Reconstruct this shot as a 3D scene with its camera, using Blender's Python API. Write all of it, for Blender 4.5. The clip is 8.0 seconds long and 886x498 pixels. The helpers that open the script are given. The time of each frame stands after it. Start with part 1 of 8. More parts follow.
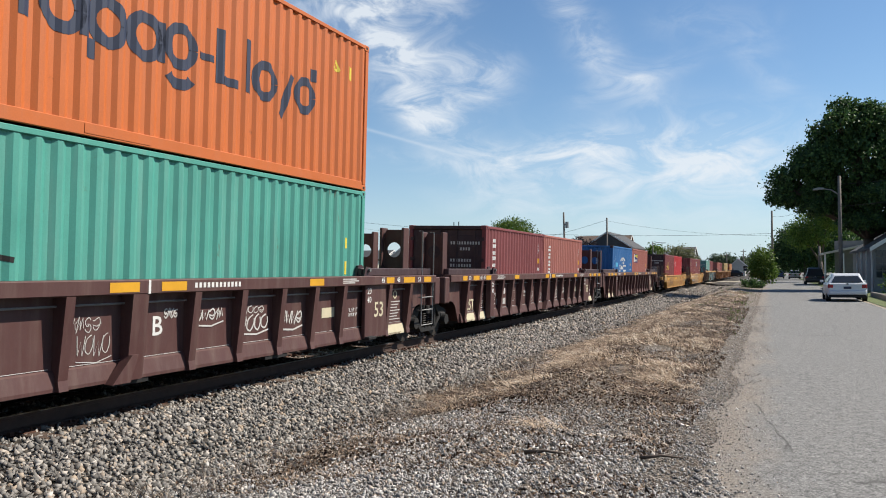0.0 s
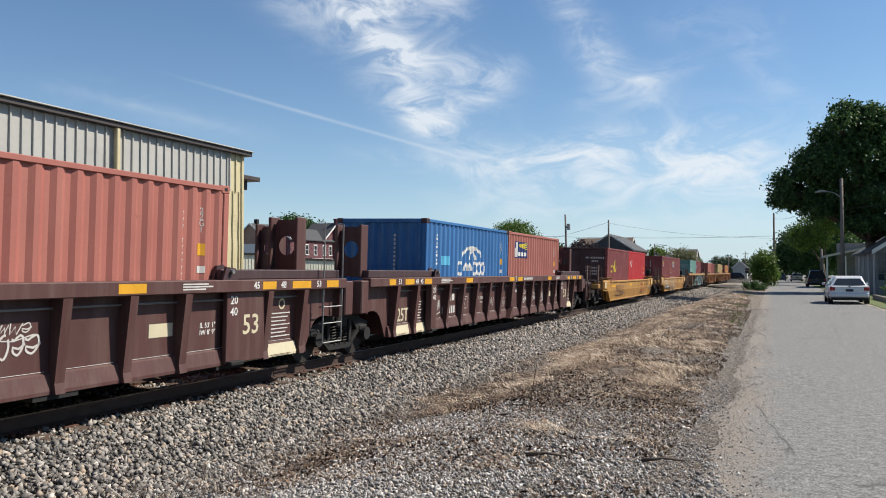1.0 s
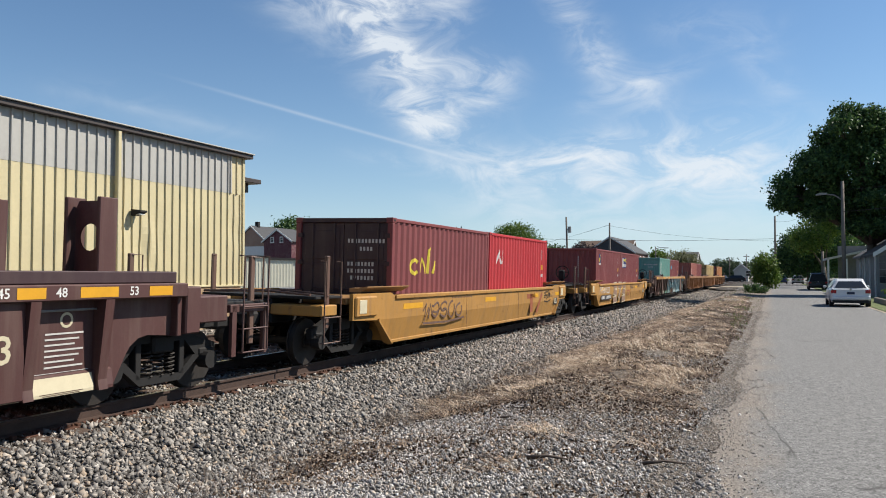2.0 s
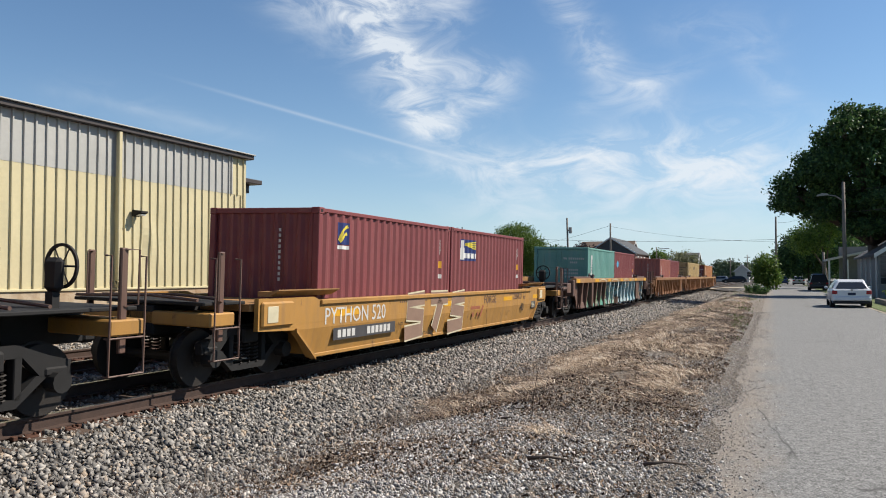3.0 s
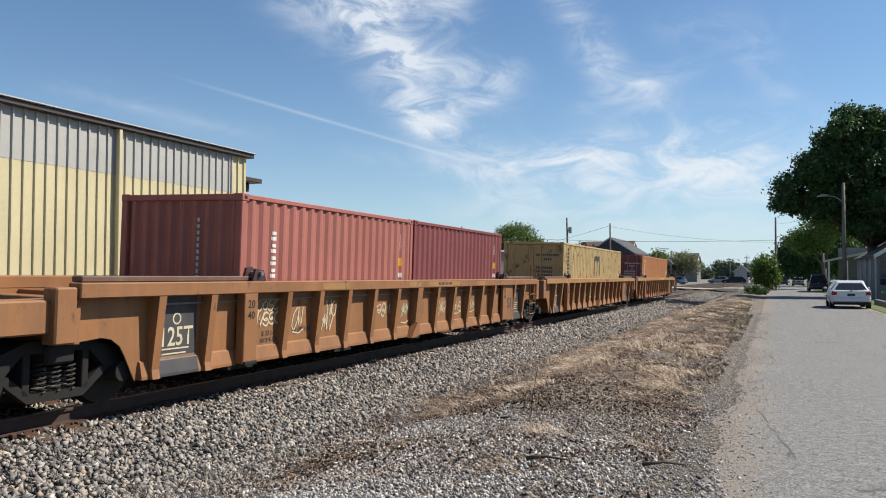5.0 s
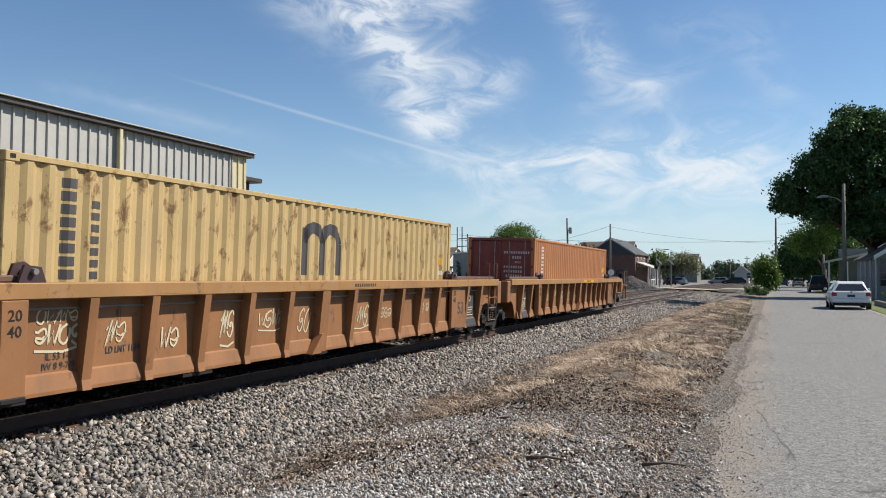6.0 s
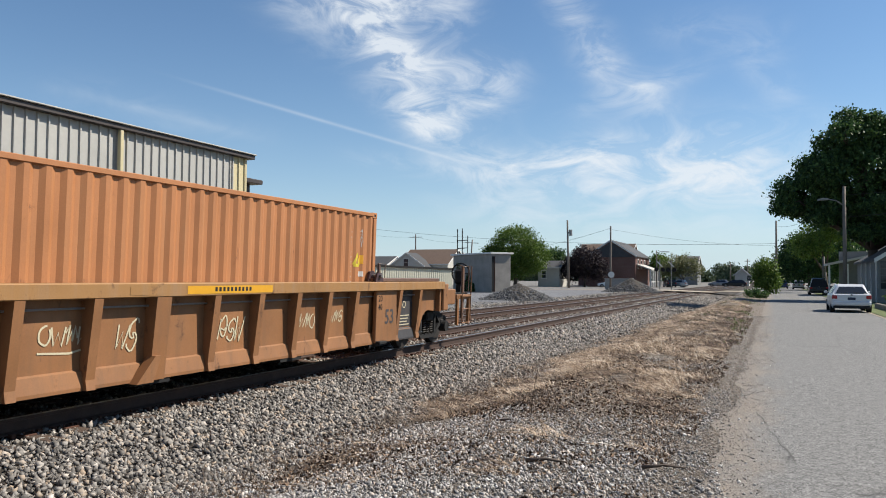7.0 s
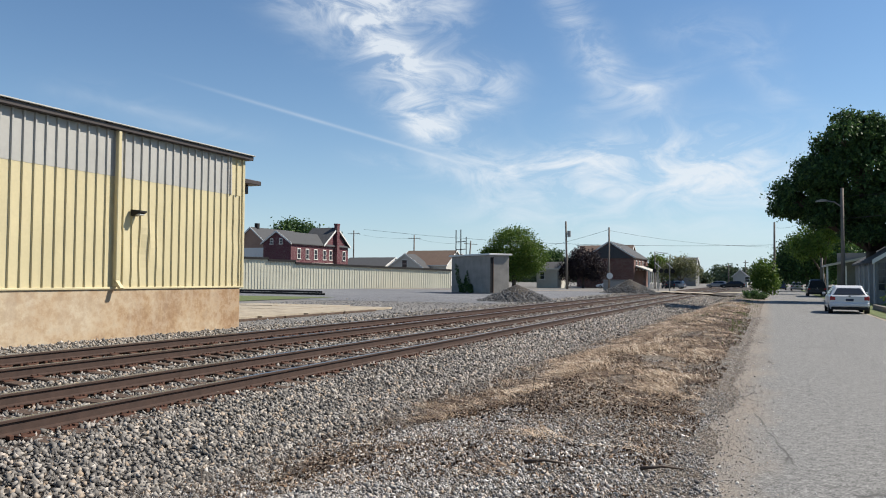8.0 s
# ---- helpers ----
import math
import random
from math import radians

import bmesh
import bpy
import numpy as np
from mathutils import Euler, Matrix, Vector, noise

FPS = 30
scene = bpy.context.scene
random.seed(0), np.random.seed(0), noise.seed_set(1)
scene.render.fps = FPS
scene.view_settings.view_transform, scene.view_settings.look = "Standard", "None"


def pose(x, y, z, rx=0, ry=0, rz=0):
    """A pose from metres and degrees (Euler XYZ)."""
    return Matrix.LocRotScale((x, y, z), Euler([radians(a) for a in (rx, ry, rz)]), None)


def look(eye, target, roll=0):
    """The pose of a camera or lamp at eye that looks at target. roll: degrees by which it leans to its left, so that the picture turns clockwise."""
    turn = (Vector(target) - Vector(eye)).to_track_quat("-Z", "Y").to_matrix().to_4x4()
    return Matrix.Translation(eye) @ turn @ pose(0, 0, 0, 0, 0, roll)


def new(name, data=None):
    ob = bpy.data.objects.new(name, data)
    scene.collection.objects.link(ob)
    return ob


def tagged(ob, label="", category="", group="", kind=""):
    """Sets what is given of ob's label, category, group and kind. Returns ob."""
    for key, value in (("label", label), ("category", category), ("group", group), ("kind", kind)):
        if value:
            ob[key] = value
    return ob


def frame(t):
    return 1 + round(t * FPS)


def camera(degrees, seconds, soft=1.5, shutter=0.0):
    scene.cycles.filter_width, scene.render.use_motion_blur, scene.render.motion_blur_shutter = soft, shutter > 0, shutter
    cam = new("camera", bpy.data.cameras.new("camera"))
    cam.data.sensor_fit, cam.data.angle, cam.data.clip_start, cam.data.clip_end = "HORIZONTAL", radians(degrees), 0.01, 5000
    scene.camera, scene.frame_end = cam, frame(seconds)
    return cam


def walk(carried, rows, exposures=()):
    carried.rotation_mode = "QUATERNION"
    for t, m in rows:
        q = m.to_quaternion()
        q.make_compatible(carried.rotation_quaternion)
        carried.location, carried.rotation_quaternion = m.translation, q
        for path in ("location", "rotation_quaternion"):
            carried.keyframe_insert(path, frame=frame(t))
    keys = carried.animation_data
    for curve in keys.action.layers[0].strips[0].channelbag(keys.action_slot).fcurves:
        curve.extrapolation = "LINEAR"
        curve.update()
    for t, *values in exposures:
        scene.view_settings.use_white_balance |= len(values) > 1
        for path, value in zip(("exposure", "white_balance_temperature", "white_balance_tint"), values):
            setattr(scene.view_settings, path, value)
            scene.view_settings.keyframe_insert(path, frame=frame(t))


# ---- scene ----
cam = camera(59.9, 8.0, soft=1.0)
EYE = Vector((0.0, 0.0, 1.6))


def aim(yaw, pitch, roll):
    """A hand-held camera at EYE: degrees left of +Y, up, and leaning left."""
    a, b = radians(yaw), radians(pitch)
    way = Vector((-math.sin(a) * math.cos(b), math.cos(a) * math.cos(b), math.sin(b)))
    return look(EYE, EYE + way * 10, roll)


walk(cam, [(t, aim(*a)) for t, *a in (
    (0.0, 22.97, 1.622, -0.27), (0.5, 23.036, 1.659, -0.20), (1.0, 23.09, 1.772, -0.19), (1.5, 23.13, 1.90, -0.17),
    (2.2, 23.17, 1.98, -0.165), (3.0, 23.215, 2.02, -0.155), (3.5, 23.25, 2.02, -0.13), (4.0, 23.232, 1.98, -0.08),
    (4.5, 23.205, 1.972, 0.02), (5.2, 23.195, 1.965, 0.10), (6.0, 23.205, 1.978, 0.19), (6.5, 23.227, 2.031, 0.285),
    (7.0, 23.227, 2.114, 0.335), (7.5, 23.19, 2.18, 0.365), (8.0, 23.114, 2.20, 0.36))])

# the tracks lie canted towards the camera: everything on rails is placed in this space
TRACK = Matrix.Translation(EYE) @ pose(0, 0, 0, -0.056, 1.738, 0)
TRACK_X, FAR_X, RAIL_Z = -8.642, -12.248, -1.855
SPEED = 23.535
movers = []

# ---- light ----
SUN_EL, SUN_AZ = 45.0, 54.0
sun = new("sun", bpy.data.lights.new("sun", "SUN"))
sun.data.energy, sun.data.angle, sun.data.color = 5.0, radians(0.53), (1.0, 0.93, 0.82)
sun.matrix_world = look((0, 0, 0), (-math.sin(radians(SUN_AZ)) * math.cos(radians(SUN_EL)),
                                     -math.cos(radians(SUN_AZ)) * math.cos(radians(SUN_EL)), -math.sin(radians(SUN_EL))))
scene.view_settings.exposure = 0.58


def heading(yaw, pitch):
    a, b = radians(yaw), radians(pitch)
    return (-math.sin(a) * math.cos(b), math.cos(a) * math.cos(b), math.sin(b))


def build_world():
    world = bpy.data.worlds.new("sky")
    world.use_nodes = True
    scene.world = world
    nt = world.node_tree
    nt.nodes.clear()
    N, L = nt.nodes.new, nt.links.new
    out, bg = N("ShaderNodeOutputWorld"), N("ShaderNodeBackground")
    sky = N("ShaderNodeTexSky")
    sky.sky_type, sky.sun_disc = "NISHITA", False
    sky.sun_elevation, sky.sun_rotation = radians(SUN_EL), radians(SUN_AZ)
    sky.altitude, sky.air_density, sky.dust_density, sky.ozone_density = 100, 1.0, 0.25, 3.0
    bg.inputs["Strength"].default_value = 0.0725
    co = N("ShaderNodeTexCoord")

    def math_node(op, a, b=None, c=None, clamp=False):
        n = N("ShaderNodeMath")
        n.operation, n.use_clamp = op, clamp
        for i, v in enumerate((a, b, c)):
            if v is None:
                continue
            if isinstance(v, (int, float)):
                n.inputs[i].default_value = v
            else:
                L(v, n.inputs[i])
        return n.outputs[0]

    def dot(v):
        n = N("ShaderNodeVectorMath")
        n.operation = "DOT_PRODUCT"
        L(co.outputs["Generated"], n.inputs[0])
        n.inputs[1].default_value = v
        return n.outputs["Value"]

    # cirrus: wind-drawn noise, gathered in long soft drifts
    mp = N("ShaderNodeMapping")
    mp.inputs["Rotation"].default_value = (0.0, radians(25), radians(23))
    mp.inputs["Scale"].default_value = (2.2, 2.0, 4.6)
    L(co.outputs["Generated"], mp.inputs["Vector"])

    def wisps(scale, rough, distort):
        n = N("ShaderNodeTexNoise")
        n.inputs["Scale"].default_value, n.inputs["Detail"].default_value = scale, 10
        n.inputs["Roughness"].default_value, n.inputs["Distortion"].default_value = rough, distort
        L(mp.outputs["Vector"], n.inputs["Vector"])
        return n.outputs["Fac"]
    fine, bend = wisps(5.5, 0.62, 0.9), wisps(3.2, 0.5, 0.0)
    total = None
    for (ya, pa), (yb, pb), wide, gain in CLOUDS:
        a, b = Vector(heading(ya, pa)), Vector(heading(yb, pb))
        half = a.angle(b) / 2 + radians(wide) * 0.5
        off = math_node("ADD", math_node("DIVIDE", dot(a.cross(b).normalized()), radians(wide)), math_node("MULTIPLY", math_node("SUBTRACT", bend, 0.5), 1.8))
        line = math_node("POWER", 2.718, math_node("MULTIPLY", math_node("MULTIPLY", off, off), -1.0))
        x = math_node("MULTIPLY", math_node("SUBTRACT", dot((a + b).normalized()), 1.0), 1.0 / (1 - math.cos(half)))
        fade = math_node("POWER", 2.718, math_node("MULTIPLY", math_node("MULTIPLY", x, x), -0.8))
        w = math_node("MULTIPLY", math_node("MULTIPLY", line, fade), gain)
        total = w if total is None else math_node("ADD", total, w)
    lump = math_node("ADD", math_node("MULTIPLY", math_node("SUBTRACT", fine, 0.4, clamp=True), 3.0), 0.12)
    veil = math_node("MULTIPLY", total, lump, clamp=True)
    # contrails: thin great circles that fade at both ends
    for (ya, pa), (yb, pb), thick, gain in TRAILS:
        a, b = Vector(heading(ya, pa)), Vector(heading(yb, pb))
        n = a.cross(b).normalized()
        mid = (a + b).normalized()
        half = a.angle(b) / 2
        off = math_node("DIVIDE", dot(n), radians(thick))
        line = math_node("POWER", 2.718, math_node("MULTIPLY", math_node("MULTIPLY", off, off), -1.0))
        x = math_node("MULTIPLY", math_node("SUBTRACT", dot(mid), 1.0), 1.0 / (1 - math.cos(half)))
        fade = math_node("POWER", 2.718, math_node("MULTIPLY", math_node("MULTIPLY", x, x), -1.0))
        grain = math_node("ADD", math_node("MULTIPLY", fine, 1.0), 0.3)
        veil = math_node("ADD", veil, math_node("MULTIPLY", math_node("MULTIPLY", math_node("MULTIPLY", line, fade), grain), gain), clamp=True)
    sep = N("ShaderNodeSeparateXYZ")
    L(co.outputs["Generated"], sep.inputs[0])
    mix = N("ShaderNodeMix")
    mix.data_type = "RGBA"
    L(math_node("MULTIPLY", veil, 0.85), mix.inputs["Factor"])
    tint = N("ShaderNodeMix")
    tint.data_type, tint.blend_type = "RGBA", "MULTIPLY"
    tint.inputs["Factor"].default_value, tint.inputs["B"].default_value = 1.0, (0.83, 0.99, 1.08, 1)
    L(sky.outputs["Color"], tint.inputs["A"])
    # pale haze low over the land
    haze = N("ShaderNodeMix")
    haze.data_type = "RGBA"
    low = math_node("POWER", 2.718, math_node("MULTIPLY", math_node("ABSOLUTE", sep.outputs[2]), -11.0))
    L(math_node("MULTIPLY", low, 0.85), haze.inputs["Factor"])
    L(tint.outputs["Result"], haze.inputs["A"])
    haze.inputs["B"].default_value = (5.6, 6.9, 8.0, 1)
    L(haze.outputs["Result"], mix.inputs["A"])
    mix.inputs["B"].default_value = (7.6, 8.1, 8.6, 1)
    L(mix.outputs["Result"], bg.inputs["Color"])
    L(bg.outputs[0], out.inputs[0])


CLOUDS = (((36.32, 21.78), (28.42, 18.45), 2.44, 1.30),
          ((30.95, 20.26), (22.47, 19.29), 1.89, 1.10),
          ((28.83, 17.27), (23.74, 11.53), 1.89, 1.50),
          ((26.29, 15.95), (18.66, 14.73), 1.43, 0.90),
          ((24.59, 11.53), (18.24, 13.52), 1.26, 0.70),
          ((23.74, 11.53), (18.68, 7.99), 1.6, 0.55),
          ((19.52, 6.96), (-0.98, 9.04), 2.3, 1.0),
          ((18.26, 7.99), (6.05, 10.05), 1.01, 0.50),
          ((6.08, 7.67), (-1.98, 6.13), 1.68, 0.70),
          ((18.68, 5.49), (-1.95, 4.23), 2.32, 0.40),
          ((14.64, 20.23), (11.57, 16.05), 1.4, 0.6),
          ((12.39, 16.09), (7.59, 12.3), 1.6, 0.55),
          ((12.83, 12.35), (4.84, 14.63), 0.76, 0.40),
          ((6.75, 17.44), (-0.02, 16.03), 1.26, 0.30),
          ((29.22, 8.88), (19.94, 7.8), 0.67, 0.35),
          ((50.03, 12.15), (37.42, 10.19), 0.93, 0.16),
          ((1.46, 14.71), (-1.39, 12.57), 1.09, 0.25))
TRAILS = (((40.21, 13.26), (20.36, 8.17), 0.12, 0.32), ((49.35, 12.22), (37.82, 10.17), 0.3, 0.12))
build_world()


# ---- mesh building ----
class Mesh:
    """Collects vertices and faces of one part."""

    def __init__(self):
        self.v, self.f = [], []

    def add(self, vs, fs):
        n = len(self.v)
        self.v += [tuple(p) for p in vs]
        self.f += [tuple(i + n for i in q) for q in fs]
        return self

    def box(self, x0, x1, y0, y1, z0, z1, c=0.0):
        if c <= 0:
            return self.add([(x, y, z) for x in (x0, x1) for y in (y0, y1) for z in (z0, z1)],
                            [(0, 1, 3, 2), (4, 6, 7, 5), (0, 4, 5, 1), (2, 3, 7, 6), (0, 2, 6, 4), (1, 5, 7, 3)])
        c = min(c, (x1 - x0) / 2.2, (y1 - y0) / 2.2, (z1 - z0) / 2.2)
        vs, idx = [], {}
        for ix, x in enumerate((x0, x1)):
            for iy, y in enumerate((y0, y1)):
                for iz, z in enumerate((z0, z1)):
                    sx, sy, sz = c * (1 - 2 * ix), c * (1 - 2 * iy), c * (1 - 2 * iz)
                    for a, p in enumerate(((x, y + sy, z + sz), (x + sx, y, z + sz), (x + sx, y + sy, z))):
                        idx[ix, iy, iz, a] = len(vs)
                        vs.append(p)
        g = lambda i, j, k, a: idx[i, j, k, a]
        fs = []
        for s in (0, 1):
            q = [g(s, 0, 0, 0), g(s, 1, 0, 0), g(s, 1, 1, 0), g(s, 0, 1, 0)]
            fs.append(q if s else q[::-1])
            q = [g(0, s, 0, 1), g(0, s, 1, 1), g(1, s, 1, 1), g(1, s, 0, 1)]
            fs.append(q if s else q[::-1])
            q = [g(0, 0, s, 2), g(1, 0, s, 2), g(1, 1, s, 2), g(0, 1, s, 2)]
            fs.append(q if s else q[::-1])
        for i in (0, 1):
            for j in (0, 1):
                fs.append((g(i, j, 0, 0), g(i, j, 1, 0), g(i, j, 1, 1), g(i, j, 0, 1)))
                fs.append((g(i, 0, j, 0), g(i, 1, j, 0), g(i, 1, j, 2), g(i, 0, j, 2)))
                fs.append((g(0, i, j, 1), g(1, i, j, 1), g(1, i, j, 2), g(0, i, j, 2)))
                for k in (0, 1):
                    fs.append((g(i, j, k, 0), g(i, j, k, 1), g(i, j, k, 2)))
        return self.add(vs, fs)

    def prism(self, pts, axis, lo, hi):
        """A polygon of (a, b) points drawn out along an axis: x (y, z), y (x, z) or z (x, y)."""
        n = len(pts)
        put = {"x": lambda a, b, c: (c, a, b), "y": lambda a, b, c: (a, c, b), "z": lambda a, b, c: (a, b, c)}[axis]
        vs = [put(a, b, c) for c in (lo, hi) for a, b in pts]
        return self.add(vs, [tuple(range(n))[::-1], tuple(range(n, 2 * n))] + [(i, (i + 1) % n, n + (i + 1) % n, n + i) for i in range(n)])

    def tube(self, path, r, sides=6, r1=None):
        """A round bar along a path of points."""
        path = [Vector(p) for p in path]
        rings = []
        for i, p in enumerate(path):
            d = (path[min(i + 1, len(path) - 1)] - path[max(i - 1, 0)]).normalized()
            u = d.orthogonal().normalized() if abs(d.z) > 0.9 else d.cross(Vector((0, 0, 1))).normalized()
            w = d.cross(u)
            k = r if r1 is None else r + (r1 - r) * i / (len(path) - 1)
            rings.append([p + (u * math.cos(a) + w * math.sin(a)) * k for a in [2 * math.pi * j / sides for j in range(sides)]])
        vs = [q for ring in rings for q in ring]
        fs = [(i * sides + j, i * sides + (j + 1) % sides, (i + 1) * sides + (j + 1) % sides, (i + 1) * sides + j)
              for i in range(len(path) - 1) for j in range(sides)]
        n = (len(path) - 1) * sides
        return self.add(vs, fs + [tuple(range(sides))[::-1], tuple(range(n, n + sides))])

    def disc(self, axis, c, r, half, sides=16, hole=0.0):
        """A wheel or drum about an axis through c."""
        a = [2 * math.pi * i / sides for i in range(sides)]
        put = {"x": lambda u, v, w: (c[0] + w, c[1] + u, c[2] + v), "y": lambda u, v, w: (c[0] + u, c[1] + w, c[2] + v),
               "z": lambda u, v, w: (c[0] + u, c[1] + v, c[2] + w)}[axis]
        if not hole:
            return self.add([put(r * math.cos(t), r * math.sin(t), w) for w in (-half, half) for t in a],
                            [tuple(range(sides))[::-1], tuple(range(sides, 2 * sides))] + [(i, (i + 1) % sides, sides + (i + 1) % sides, sides + i) for i in range(sides)])
        vs = [put(k * math.cos(t), k * math.sin(t), w) for k in (r, hole) for w in (-half, half) for t in a]
        fs = []
        for i in range(sides):
            j = (i + 1) % sides
            fs += [(i, j, sides + j, sides + i), (2 * sides + i, 3 * sides + i, 3 * sides + j, 2 * sides + j),
                   (sides + i, sides + j, 3 * sides + j, 3 * sides + i), (i, 2 * sides + i, 2 * sides + j, j)]
        return self.add(vs, fs)

    def move(self, m):
        self.v = [tuple(m @ Vector(p)) for p in self.v]
        return self

    def data(self, name, smooth=False):
        me = bpy.data.meshes.new(name)
        me.from_pydata(self.v, [], self.f)
        bm = bmesh.new()
        bm.from_mesh(me)
        bmesh.ops.recalc_face_normals(bm, faces=bm.faces)
        bm.to_mesh(me)
        bm.free()
        if smooth:
            me.shade_smooth()
        return me


def part(name, shape, material, parent=None, label="", smooth=False):
    """One mesh object, under a thing or a part."""
    me = shape if isinstance(shape, bpy.types.Mesh) else shape.data(name, smooth)
    if not me.materials:
        me.materials.append(material)
    ob = new(name, me)
    if parent is not None:
        ob.parent = parent
    return tagged(ob, label)


def thing(name, label, category, at=None, group="", kind=""):
    ob = new(name)
    ob.empty_display_size = 0.2
    if at is not None:
        ob.matrix_world = at
    return tagged(ob, label, category, group, kind)


def solid(name, shape, material, label, category, at=None, group="", kind="", smooth=False):
    ob = part(name, shape, material, None, label, smooth)
    if at is not None:
        ob.matrix_world = at
    return tagged(ob, label, category, group, kind)


# ---- materials ----
def ramp(nt, fac, stops, mode="LINEAR"):
    n = nt.nodes.new("ShaderNodeValToRGB")
    n.color_ramp.interpolation = mode
    el = n.color_ramp.elements
    while len(el) < len(stops):
        el.new(0.5)
    for e, (p, c) in zip(el, stops):
        e.position, e.color = p, (*c, 1) if len(c) == 3 else c
    nt.links.new(fac, n.inputs[0])
    return n.outputs[0]


def noise_tex(nt, scale, detail=6, rough=0.6, stretch=None, distort=0.0, space="Object"):
    co = nt.nodes.new("ShaderNodeTexCoord")
    mp = nt.nodes.new("ShaderNodeMapping")
    nt.links.new(co.outputs[space], mp.inputs["Vector"])
    if stretch:
        mp.inputs["Scale"].default_value = stretch
    n = nt.nodes.new("ShaderNodeTexNoise")
    n.inputs["Scale"].default_value, n.inputs["Detail"].default_value = scale, detail
    n.inputs["Roughness"].default_value, n.inputs["Distortion"].default_value = rough, distort
    nt.links.new(mp.outputs[0], n.inputs["Vector"])
    return n.outputs["Fac"]


def blend(nt, fac, a, b, mode="MIX"):
    n = nt.nodes.new("ShaderNodeMix")
    n.data_type, n.blend_type = "RGBA", mode
    for sock, v in ((n.inputs["Factor"], fac), (n.inputs["A"], a), (n.inputs["B"], b)):
        if isinstance(v, (int, float)):
            sock.default_value = v
        elif isinstance(v, tuple):
            sock.default_value = (*v, 1)
        else:
            nt.links.new(v, sock)
    return n.outputs["Result"]


def shade(c, k):
    return tuple(min(1.0, max(0.0, x * k)) for x in c)


def material(name, rough=0.7, metal=0.0, spec=0.4):
    m = bpy.data.materials.new(name)
    m.use_nodes = True
    b = m.node_tree.nodes["Principled BSDF"]
    b.inputs["Roughness"].default_value, b.inputs["Metallic"].default_value = rough, metal
    b.inputs["Specular IOR Level"].default_value = spec
    return m, m.node_tree, b


def bumped(nt, b, fac, strength=0.3, distance=0.01):
    n = nt.nodes.new("ShaderNodeBump")
    n.inputs["Strength"].default_value, n.inputs["Distance"].default_value = strength, distance
    nt.links.new(fac, n.inputs["Height"])
    nt.links.new(n.outputs[0], b.inputs["Normal"])


def plain(name, c, rough=0.7, metal=0.0, var=0.2, scale=3.0, bump=0.15, dist=0.004):
    """A surface of one colour with soft blotches and a fine grain."""
    m, nt, b = material(name, rough, metal)
    big, fine = noise_tex(nt, scale, 5), noise_tex(nt, scale * 14, 4)
    col = ramp(nt, big, [(0.3, shade(c, 1 - var)), (0.7, shade(c, 1 + var))])
    col = blend(nt, 0.35, col, ramp(nt, fine, [(0.3, shade(c, 1 - var)), (0.7, shade(c, 1 + var))]))
    nt.links.new(col, b.inputs["Base Color"])
    if bump:
        bumped(nt, b, fine, bump, dist)
    return m


def paint(name, c, wear=(0.09, 0.04, 0.025), amount=0.4, fade=0.25, rough=0.5, dust=(0.25, 0.2, 0.16), dusty=0.2):
    """Weathered paint on steel: sun-faded blotches, streaks that run down, rust specks and dust."""
    m, nt, b = material(name, rough)
    col = ramp(nt, noise_tex(nt, 0.7, 6, 0.6), [(0.3, shade(c, 1 - fade)), (0.7, shade(c, 1 + fade))])
    streak = noise_tex(nt, 1.0, 6, 0.65, (5.0, 5.0, 0.35))
    col = blend(nt, ramp(nt, streak, [(0.48, (0, 0, 0)), (0.75, (dusty, dusty, dusty))]), col, dust)
    rust = noise_tex(nt, 3.0, 9, 0.72, (1.3, 1.3, 0.8), 0.4)
    lo = 0.66 - 0.1 * amount
    col = blend(nt, ramp(nt, rust, [(lo, (0, 0, 0)), (lo + 0.08, (1, 1, 1))]), col, wear)
    fine = noise_tex(nt, 60, 4)
    col = blend(nt, 0.2, col, ramp(nt, fine, [(0.3, shade(c, 0.6)), (0.7, shade(c, 1.3))]))
    nt.links.new(col, b.inputs["Base Color"])
    nt.links.new(ramp(nt, rust, [(0.4, (rough,) * 3), (0.75, (0.85,) * 3)]), b.inputs["Roughness"])
    bumped(nt, b, rust, 0.12, 0.006)
    return m


def ground_material():
    m, nt, b = material("yard_ground", 0.95, spec=0.2)
    big = noise_tex(nt, 0.12, 5, 0.6, space="Object")
    fine = noise_tex(nt, 5, 8, 0.8)
    grit = noise_tex(nt, 16, 6, 0.8)
    col = ramp(nt, big, [(0.35, (0.152, 0.144, 0.136)), (0.55, (0.2, 0.192, 0.176)), (0.7, (0.128, 0.136, 0.064))])
    col = blend(nt, 0.5, col, ramp(nt, fine, [(0.3, (0.072, 0.068, 0.064)), (0.7, (0.272, 0.256, 0.24))]))
    col = blend(nt, 0.4, col, ramp(nt, grit, [(0.35, (0.056, 0.052, 0.048)), (0.7, (0.32, 0.304, 0.288))]))
    nt.links.new(col, b.inputs["Base Color"])
    bumped(nt, b, grit, 0.6, 0.02)
    return m


